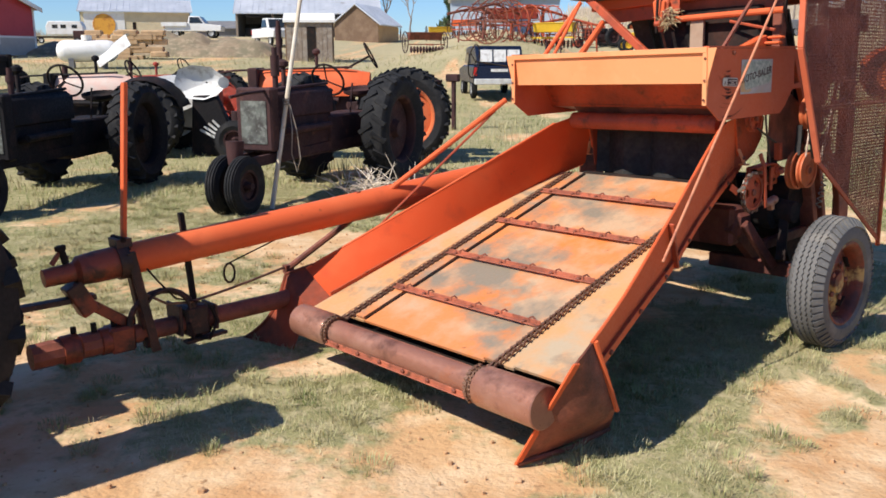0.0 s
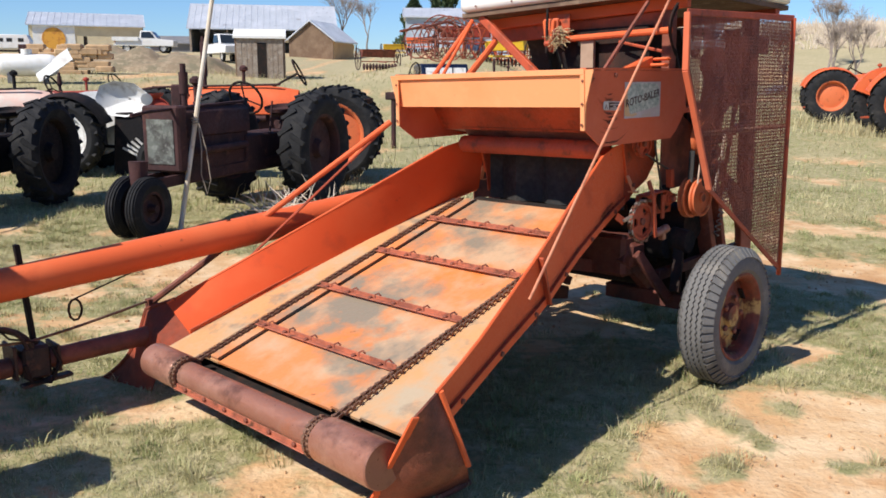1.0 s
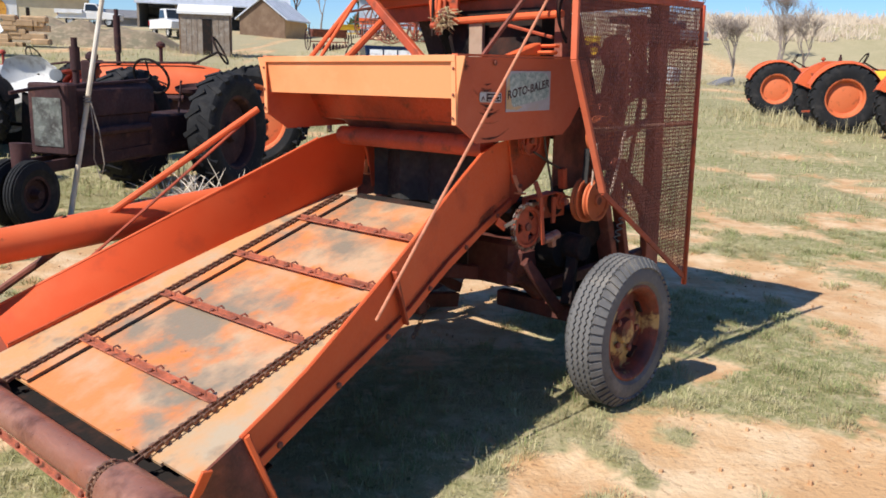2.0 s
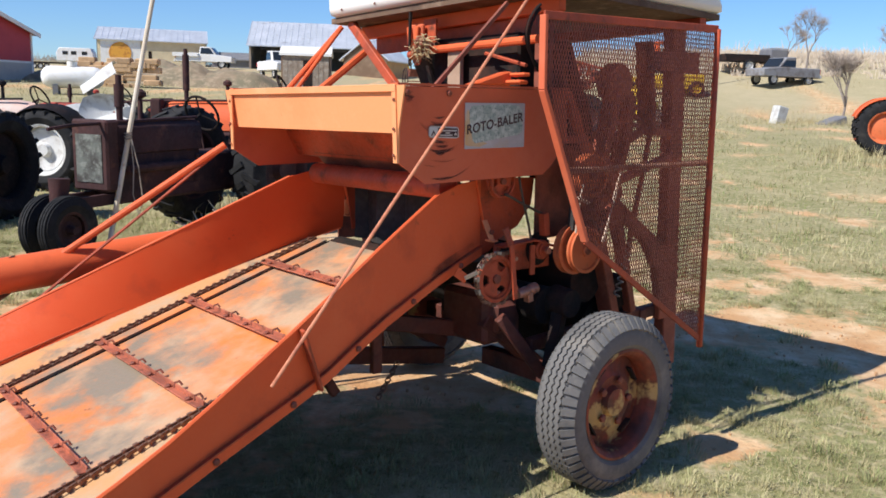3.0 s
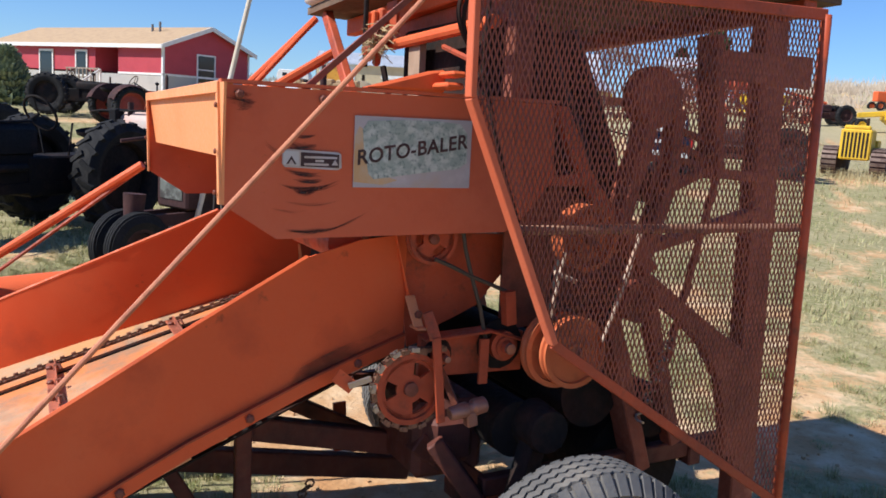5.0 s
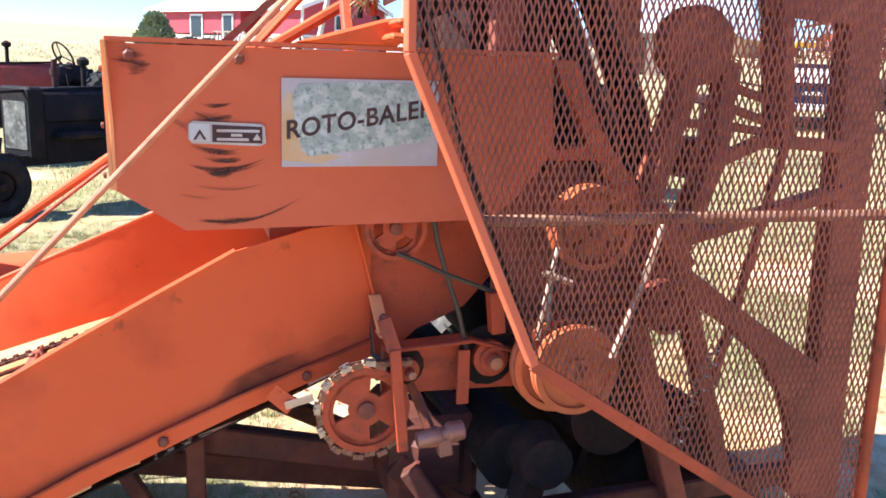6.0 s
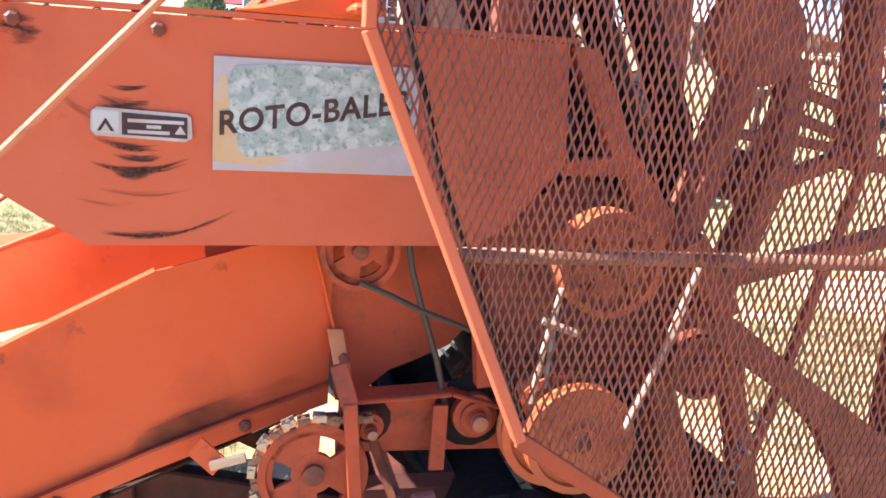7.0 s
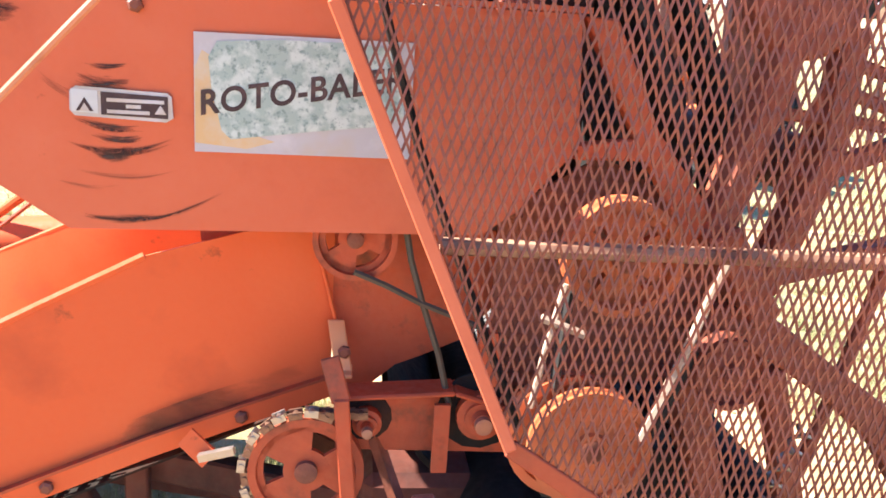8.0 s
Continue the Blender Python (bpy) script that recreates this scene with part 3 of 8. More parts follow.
        part("edge_strip", Geo().tube([t1 + L(0, 0.006 * k, 0), t1.lerp(t2, 0.5) + L(0, 0.006 * k, 0), t2 + L(0, 0.006 * k, 0)], 0.011, 6), ORANGE, wall)
        part("skid", Geo().tube([f2 + L(0, 0, 0.004), f2.lerp(t3, 0.5) + L(0, 0.03 * k, -0.002), t3], 0.012, 6), RED_RUST, wall)
    # chains, each of single links
    link_geo = Geo()
    for s in (-1, 1):
        link_geo.beam((-0.017, 0.013 * s, 0.004), (0.019, 0.010 * s, 0.004), 0.006, 0.011)
    link_geo.cyl((-0.015, -0.021, 0.004), (-0.015, 0.021, 0.004), 0.0065, n=8)
    link_geo.box(-0.022, -0.006, 0.0, -0.008, 0.006, 0.018)
    link_mesh = link_geo.mesh("link", CHAIN, 0, 30)
    slope = math.atan(0.33)
    for b in (-1.005, -0.020):
        ring = Geo()
        ring.tube([L(ra + (rr + 0.009) * math.cos(t * math.pi / 14), b, rc + (rr + 0.009) * math.sin(t * math.pi / 14)) for t in range(28)], 0.011, 6, closed=True)
        chain = part("conveyor_chain", ring, CHAIN, baler, "oily rusted roller chain")
        for i in range(49 if b < -0.5 else 43):
            a = -1.505 + i * 0.0342
            ob = new("link", link_mesh)
            ob.parent = chain
            ob.matrix_basis = Matrix.Translation(L(a, b, deck_c(a) + 0.006)) @ pose(0, 0, 0, 0, -math.degrees(slope), 0)
        for i in range(10):
            t = math.pi * (0.42 + i * 0.085)
            ob = new("link", link_mesh)
            ob.parent = chain
            ob.matrix_basis = Matrix.Translation(L(ra + (rr + 0.006) * math.cos(t), b, rc + (rr + 0.006) * math.sin(t))) @ pose(0, 0, 0, 0, 90 - math.degrees(t), 0)
    # slats with their bolts and teeth
    for a in (-1.23, -0.87, -0.50, -0.13):
        g = Geo()
        c = deck_c(a) + 0.018
        g.beam(L(a, -0.99, c), L(a, -0.03, c), 0.027, 0.006)
        g.beam(L(a + 0.013, -0.99, c + 0.008), L(a + 0.013, -0.03, c + 0.008), 0.005, 0.020)
        slat = part("slat", g, SLAT_PAINT, baler, "rusty angle-iron slat with bolts and teeth", bevel=0.0015)
        for i in range(6):
            b = -0.92 + i * 0.162
            bolt(L(a - 0.004, b, c + 0.003), n, slat)
            part("tooth", Geo().tube([L(a + 0.010, b + 0.018, c + 0.002), L(a + 0.012, b + 0.018, c + 0.019), L(a + 0.024, b + 0.026, c + 0.024), L(a + 0.030, b + 0.036, c + 0.012)], 0.0045, 5), RED_RUST, slat)
    low = part("slat", Geo().beam(L(ra - 0.058, -0.99, rc - 0.034), L(ra - 0.058, -0.03, rc - 0.034), 0.006, 0.020).beam(L(ra - 0.066, -0.99, rc - 0.043), L(ra - 0.066, -0.03, rc - 0.043), 0.016, 0.005), SLAT_PAINT, baler, bevel=0.0015)
    for i in range(6):
        bolt(L(ra - 0.062, -0.90 + i * 0.16, rc - 0.032), (-1, 0, 0), low)
    # floor under the conveyor and the drum at the throat, its shadow painted in
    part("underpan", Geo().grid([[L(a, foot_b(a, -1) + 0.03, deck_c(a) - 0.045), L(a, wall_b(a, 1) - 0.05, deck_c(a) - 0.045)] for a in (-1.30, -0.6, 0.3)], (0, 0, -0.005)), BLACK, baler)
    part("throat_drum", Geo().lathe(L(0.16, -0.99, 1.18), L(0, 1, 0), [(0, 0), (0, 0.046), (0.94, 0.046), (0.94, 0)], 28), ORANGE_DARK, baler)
    # a wavy black sheet makes the throat's depth look unlit
    part("throat_dark", Geo().grid([[L(0.36 + 0.03 * math.sin(j * 1.7), -0.98 + 0.89 * j / 12, c0) for j in range(13)] for c0 in (0.86, 1.0, 1.18)], L(0.012, 0, 0)), BELT, baler, "black sheet put in for the dark of the throat")
    # strips over the walls' rear ends, and the throat's side plates with their round-cut lower edge
    plate = [(0.30, 1.21), (0.64, 1.20), (0.625, 1.09), (0.585, 1.045), (0.55, 1.005), (0.485, 0.975), (0.44, 0.957), (0.39, 0.913), (0.345, 0.90)]
    for k in (-1, 1):
        b = wall_b(0.33, k)
        band = part("band", Geo().beam(L(0.292, b + 0.016 * k, 1.21), L(0.345, b + 0.014 * k, 1.005), 0.014, 0.006, (1, 0, 0)), ORANGE, baler, bevel=0.002)
        part("band_foot", Geo().prism([L(0.322, b + 0.02 * k, 1.045), L(0.350, b + 0.02 * k, 1.045), L(0.366, b + 0.05 * k, 0.965), L(0.338, b + 0.05 * k, 0.965)], L(0, 0.006 * k, 0)).beam(L(0.338, b + 0.05 * k, 0.964), L(0.366, b + 0.05 * k, 0.964), 0.05, 0.007), FADED, band, bevel=0.002)
        bolt(L(0.352, b + 0.046 * k, 0.998), L(0, k, 0), band)
        # throat plates take the darker orange, which carries their shade
        part("throat_side", Geo().prism([L(a, b - 0.002 * k, c) for a, c in plate], L(0, -0.006 * k, 0)), ORANGE_DARK, baler)


SEATS[baler.name] = Vector((0, 0, 0))
build_trough()


def build_hopper():
    prof = [(-0.21, 1.505), (-0.203, 1.244), (-0.081, 1.166), (0.520, 1.178), (0.575, 1.218), (0.660, 1.318), (0.646, 1.512)]
    for k, b in ((1, 0.070), (-1, -1.172)):
        side = part("hopper_side", Geo().prism([L(a, b, c) for a, c in prof], L(0, -0.006 * k, 0)), CHALKY, baler)
        part("top_rim", Geo().beam(L(-0.21, b - 0.010 * k, 1.512), L(0.66, b - 0.010 * k, 1.518), 0.030, 0.008), CHALKY, side)
        part("front_gusset", Geo().prism([L(-0.212, b, 1.508), L(-0.212, b + 0.045 * k, 1.508), L(-0.206, b + 0.004 * k, 1.36), L(-0.205, b, 1.244)], L(0.006, 0, 0)), FADED, side)
        part("front_rim", Geo().beam(L(-0.214, b - 0.012 * k, 1.508), L(-0.208, b - 0.008 * k, 1.244), 0.022, 0.006, (1, 0, 0)), FADED, side)
        for a in (-0.17, 0.02):
            bolt(L(a, b + 0.001 * k, 1.485), L(0, k, 0), side)
        for c in (1.46, 1.36, 1.27):
            bolt(L(-0.217, b - 0.008 * k, c), (-1, 0, 0), side, TINY_BOLT)
    part("front_lip", Geo().prism([L(-0.205, -1.165, 1.488), L(-0.205, 0.063, 1.488), L(-0.185, 0.063, 1.345), L(-0.185, -1.165, 1.345)], L(0.006, 0, 0)), FADED, baler, "sun-bleached orange front lip")
    part("lip_flange", Geo().beam(L(-0.20, -1.17, 1.508), L(-0.20, 0.068, 1.508), 0.036, 0.007).beam(L(-0.215, -1.17, 1.497), L(-0.215, 0.068, 1.497), 0.006, 0.024), FADED, baler, bevel=0.002)
    rows = [[L(a, -1.166, c), L(a, 0.064, c)] for a, c in ((-0.176, 1.425), (-0.06, 1.415), (0.05, 1.36), (0.13, 1.22), (0.34, 1.19), (0.60, 1.25), (0.66, 1.40))]
    part("hopper_floor", Geo().grid(rows, (0, 0, -0.005)), ORANGE_DARK, baler, "dark brown-red hopper floor")
    part("throat_back", Geo().grid([[L(a, -1.00, c), L(a, -0.06, c)] for a, c in ((0.12, 1.23), (0.19, 1.16), (0.21, 1.08))], L(0.006, 0, 0)), RED_RUST, baler)
    part("floor_bolt", Geo().lathe(L(-0.10, -0.53, 1.412), L(-0.2, 0, -1), [(0, 0.013), (0.018, 0.013), (0.018, 0)], 8), BRIGHT_STEEL, baler, "bright steel bolt head")
    # decals on the open side
    b = 0.0725
    sign = part("decal", Geo().prism([L(0.097, b, 1.287), L(0.405, b, 1.290), L(0.405, b, 1.457), L(0.097, b, 1.454)], L(0, 0.0016, 0)), SIGN_WHITE, baler, "yellowed white decal with a faded bale picture and dark lettering")
    part("paper_stain", Geo().prism([L(x, b + 0.0017, z) for x, z in ((0.098, 1.300), (0.170, 1.294), (0.210, 1.306), (0.150, 1.322), (0.125, 1.350), (0.118, 1.424), (0.108, 1.430), (0.098, 1.405))], L(0, 0.0004, 0)), STAIN, sign, "peach-yellow stain on the paper")
    out = [L(x, b + 0.0022, z) for x, z in ((0.121, 1.379), (0.117, 1.421), (0.129, 1.443), (0.22, 1.450), (0.312, 1.451), (0.372, 1.447), (0.392, 1.425), (0.394, 1.352), (0.370, 1.337), (0.266, 1.324), (0.148, 1.307), (0.135, 1.319))]
    part("bale_picture", Geo().prism(out, L(0, 0.0010, 0)), BALE_PRINT, sign)
    # the printed word, climbing to the right
    word = bpy.data.curves.new("lettering", "FONT")
    word.body, word.size, word.extrude, word.offset, word.space_character = "ROTO-BALER", 0.0485, 0.0004, 0.0011, 1.06
    ink = new("lettering_outline", word)
    bpy.context.view_layer.update()
    flat = bpy.data.meshes.new_from_object(ink)
    bpy.data.objects.remove(ink)
    wide = max(v.co.x for v in flat.vertices)
    letters = Geo()
    letters.add([L(0.104 + v.co.x * 0.291 / wide, b + 0.0034 + v.co.z, 1.340 + v.co.y + v.co.x * 0.291 / wide * 0.172) for v in flat.vertices], [tuple(p.vertices) for p in flat.polygons])
    part("lettering", letters, INK, sign, "dark brown printed capitals", smooth=0)
    plate = part("dealer_plate", Geo().prism([L(a, b, c) for a, c in ((-0.073, 1.338), (-0.066, 1.330), (0.058, 1.326), (0.068, 1.332), (0.066, 1.362), (0.060, 1.367), (-0.064, 1.371), (-0.072, 1.364))], L(0, 0.002, 0)), SIGN_WHITE, baler, "small white and black dealer plate with unreadable lines")
    part("plate_field", Geo().prism([L(a, b + 0.002, c) for a, c in ((-0.030, 1.333), (0.061, 1.331), (0.061, 1.362), (-0.030, 1.365))], L(0, 0.001, 0)), INK, plate)
    part("plate_badge", Geo().prism([L(a, b + 0.002, c) for a, c in ((-0.070, 1.336), (-0.034, 1.334), (-0.034, 1.366), (-0.070, 1.367))], L(0, 0.001, 0)), GREY_PAINT, plate)
    for a, s, m in ((-0.052, 0.012, INK), (-0.052, 0.007, SIGN_WHITE), (0.051, 0.008, SIGN_WHITE)):
        part("triangle_mark", Geo().prism([L(a - s, b + 0.003 + 0.0004 * (s < 0.01), 1.337), L(a + s, b + 0.003 + 0.0004 * (s < 0.01), 1.337), L(a, b + 0.003 + 0.0004 * (s < 0.01), 1.337 + 1.6 * s)], L(0, 0.0006, 0)), m, plate)
    for z, x0, x1 in ((1.354, -0.022, 0.056), (1.346, 0.004, 0.024), (1.338, -0.022, 0.036)):
        part("plate_line", Geo().prism([L(x0, b + 0.003, z - 0.0025), L(x1, b + 0.003, z - 0.0025), L(x1, b + 0.003, z + 0.0025), L(x0, b + 0.003, z + 0.0025)], L(0, 0.0008, 0)), SIGN_WHITE, plate)
    # grease swept over the paint in sagging arcs, as thin films: ends, sag, width
    for x0, z0, x1, z1, sag, w, m in ((-0.060, 1.405, 0.010, 1.405, 0.006, 0.012, SMEAR_FILM), (-0.078, 1.388, 0.020, 1.378, 0.010, 0.036, SMEAR_FILM), (-0.095, 1.338, 0.040, 1.318, 0.014, 0.022, SMEAR_FILM), (-0.060, 1.312, 0.030, 1.306, 0.010, 0.026, SMEAR_FILM),
                                     (-0.100, 1.300, 0.095, 1.314, 0.026, 0.020, SMEAR_FILM), (-0.060, 1.284, 0.030, 1.290, 0.012, 0.030, SMEAR_FILM), (-0.115, 1.243, 0.020, 1.238, 0.012, 0.016, FAINT_FILM), (-0.105, 1.262, 0.120, 1.280, 0.026, 0.014, FAINT_FILM),
                                     (-0.092, 1.196, 0.175, 1.256, 0.040, 0.010, SMEAR_FILM), (-0.075, 1.188, 0.075, 1.196, 0.008, 0.018, SMEAR_FILM), (-0.130, 1.400, -0.040, 1.352, 0.012, 0.030, FAINT_FILM), (-0.212, 1.478, -0.120, 1.474, 0.004, 0.05, SMEAR_FILM)):
        film_strip(x0, z0, x1, z1, sag, w, m)


def film_strip(x0, z0, x1, z1, sag, w, material):
    """A thin film along a sagging arc on the hopper's open side."""
    n = 16
    rows = []
    for j in range(5):
        rows.append([L(x0 + (x1 - x0) * i / n, 0.0706, z0 + (z1 - z0) * i / n - sag * math.sin(math.pi * i / n) + w * (j / 4 - 0.5)) for i in range(n + 1)])
    ob = part("grease_smear", Geo().grid(rows), material, baler, "black grease wiped over the paint", smooth=0)
    uv = ob.data.uv_layers.new(name="along")
    for loop in ob.data.loops:
        k = loop.vertex_index
        uv.data[loop.index].uv = ((k % (n + 1)) / n, (k // (n + 1)) / 4)


SEATS[baler.name] = Vector((0.032, 0, 0.045))
build_hopper()


def gb(a):
    """The guard's plane stands out a little more towards the rear."""
    return 0.268 + 0.038 * (a - 0.32)


def G(p, off=0.0):
    return L(p[0], gb(p[0]) + off, p[1])


def build_guard():
    TL, UP, KN, BR, TR = (0.323, 1.809), (0.326, 1.548), (0.580, 0.976), (1.375, 0.456), (1.367, 1.831)
    outline = [TL, UP, KN, BR, TR]
    part("guard_edge", Geo().beam(G(TL), G(UP), 0.030, 0.016, (1, 0, 0)).beam(G(UP), G(KN), 0.030, 0.018, (1, 0, 0)), CHALKY, baler, "bent orange edge bar of the mesh guard", bevel=0.002)
    part("guard_edge", Geo().beam(G(KN), G(BR), 0.026, 0.010, (0, 1, 0)).tube([G((BR[0], BR[1] - 0.035)), G(TR)], 0.014, 8).beam(G(TL), G(TR), 0.010, 0.030, (0, 0, 1)), ORANGE_DARK, baler, bevel=0.002)
    part("guard_bar", Geo().tube([G((0.47, 1.251), -0.016), G((0.9, 1.254), -0.018), G((1.36, 1.257), -0.016)], 0.012, 8), PALE_RUST, baler, "pale worn guard bar")

    def inside(x, z):
        hit = False
        for (x0, z0), (x1, z1) in zip(outline, outline[1:] + outline[:1]):
            if (z0 > z) != (z1 > z) and x < x0 + (z - z0) / (z1 - z0) * (x1 - x0):
                hit = not hit
        return hit

    # expanded metal: zigzag strands that meet at every second corner
    pw, ph, g = 0.0070, 0.0350, Geo()
    nx, nz = int(1.10 / pw), int(1.42 / (ph / 2))
    d, wd = 0.0010, 0.0035
    for i in range(nx):
        run = []
        for j in range(nz + 1):
            x = 0.31 + i * pw + (pw * 0.46 if (j + i) % 2 else -pw * 0.46)
            z = 0.44 + j * ph / 2
            if inside(x, z):
                run.append((x, z))
            else:
                if len(run) > 1:
                    strand(g, run, d, wd)
                run = []
        if len(run) > 1:
            strand(g, run, d, wd)
    me = bpy.data.meshes.new("guard_mesh")
    me.from_pydata(g.v, [], g.f)
    me.materials.append(MESH_PAINT)
    part("guard_mesh", me, None, baler, "red-brown painted expanded metal mesh")


def strand(g, run, d, wd):
    k = len(g.v)
    for j, (x, z) in enumerate(run):
        b = gb(x)
        tip = 0.0012 if j % 2 else -0.0012
        g.v += [tuple(L(x - wd / 2, b - d + tip, z)), tuple(L(x + wd / 2, b - d + tip, z)), tuple(L(x + wd / 2, b + d + tip, z)), tuple(L(x - wd / 2, b + d + tip, z))]
    for j in range(len(run) - 1):
        p = k + j * 4
        g.f += [(p + q, p + (q + 1) % 4, p + 4 + (q + 1) % 4, p + 4 + q) for q in range(4)]


# red iron of the underframe, darkened for the shade under the machine
FRAME_DARK = mat("greasy_dark_red_iron", (0.150, 0.042, 0.027), [((0.05, 0.020, 0.016), 5.0, 0.42, 0.65, 6), ((0.16, 0.05, 0.03), 14, 0.58, 0.72, 6)], rough=0.7, bump=0.2)
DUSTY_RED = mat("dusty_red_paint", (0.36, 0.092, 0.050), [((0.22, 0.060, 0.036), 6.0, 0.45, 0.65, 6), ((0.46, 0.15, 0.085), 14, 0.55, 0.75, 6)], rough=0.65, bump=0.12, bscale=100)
PALE_STEEL = mat("pale_worn_rod_steel", (0.62, 0.47, 0.36), [((0.36, 0.20, 0.13), 26.0, 0.5, 0.66, 5)], rough=0.5, bump=0.1)
WORN_PULLEY = mat("belt_polished_orange_paint", (0.56, 0.14, 0.052), [((0.64, 0.27, 0.11), 9.0, 0.56, 0.70, 5), ((0.40, 0.11, 0.045), 16.0, 0.58, 0.74, 6)], rough=0.5, bump=0.1)
MESH_PAINT = mat("red_brown_mesh_paint", (0.285, 0.082, 0.049), [((0.16, 0.048, 0.032), 6.0, 0.45, 0.65, 5)], rough=0.6, bump=0.0)
SEATS[baler.name] = Vector((0, 0, 0))
build_guard()


def disc_wheel(name, at, r, w, material, parent, holes=0, rim=0.012, label="", groove=True, slot=0.48, reach=0.70):
    """A flat pulley or sprocket body in the side plane, with a grooved rim and slots."""
    g, webs = Geo(), []
    at = Vector(at)
    ax = L(0, 1, 0)
    g.lathe(at - ax * w / 2, ax, [(0, r * 0.86), (0, r), (w * 0.3, r), (w * 0.5, r - (rim if groove else 0)), (w * 0.7, r), (w, r), (w, r * 0.86), (w * 0.75, r * 0.84), (w * 0.25, r * 0.84), (0, r * 0.86)], 36)
    if holes:
        for i in range(holes):
            a1 = 2 * math.pi * (i + 0.5 + slot / 2) / holes
            b0 = 2 * math.pi * (i + 1.5 - slot / 2) / holes
            ri, ro = r * 0.36, r * 0.87
            # web between two slots
            pts = []
            for t in np.linspace(a1, b0, 9):
                pts.append(at + Vector((math.cos(t) * ro, 0, math.sin(t) * ro)))
            for t in np.linspace(b0 + 0.1, a1 - 0.1, 9):
                pts.append(at + Vector((math.cos(t) * ri, 0, math.sin(t) * ri)))
            webs.append(Geo().prism([p - ax * w * 0.2 for p in pts], ax * w * 0.4))
        webs.append(Geo().lathe(at - ax * w * 0.22, ax, [(0, 0), (0, r * 0.40), (w * 0.44, r * 0.40), (w * 0.44, 0)], 28))
        g.lathe(at - ax * w * 0.2, ax, [(0, r * reach), (0, r * 0.87), (w * 0.4, r * 0.87), (w * 0.4, r * reach), (0, r * reach)], 36)
    else:
        g.lathe(at - ax * w * 0.2, ax, [(0, 0), (0, r * 0.86), (w * 0.4, r * 0.86), (w * 0.5, r * 0.3), (w * 0.8, r * 0.28), (w * 0.8, 0)], 36)
    ob = part(name, g, material, parent, label)
    for web in webs:
        part("web", web, material, ob)
    part("hub", Geo().lathe(at - ax * w * 0.7, ax, [(0, 0), (0, r * 0.2), (w * 1.35, r * 0.2), (w * 1.4, r * 0.15), (w * 1.4, 0)], 16), RED_RUST, ob)
    return ob


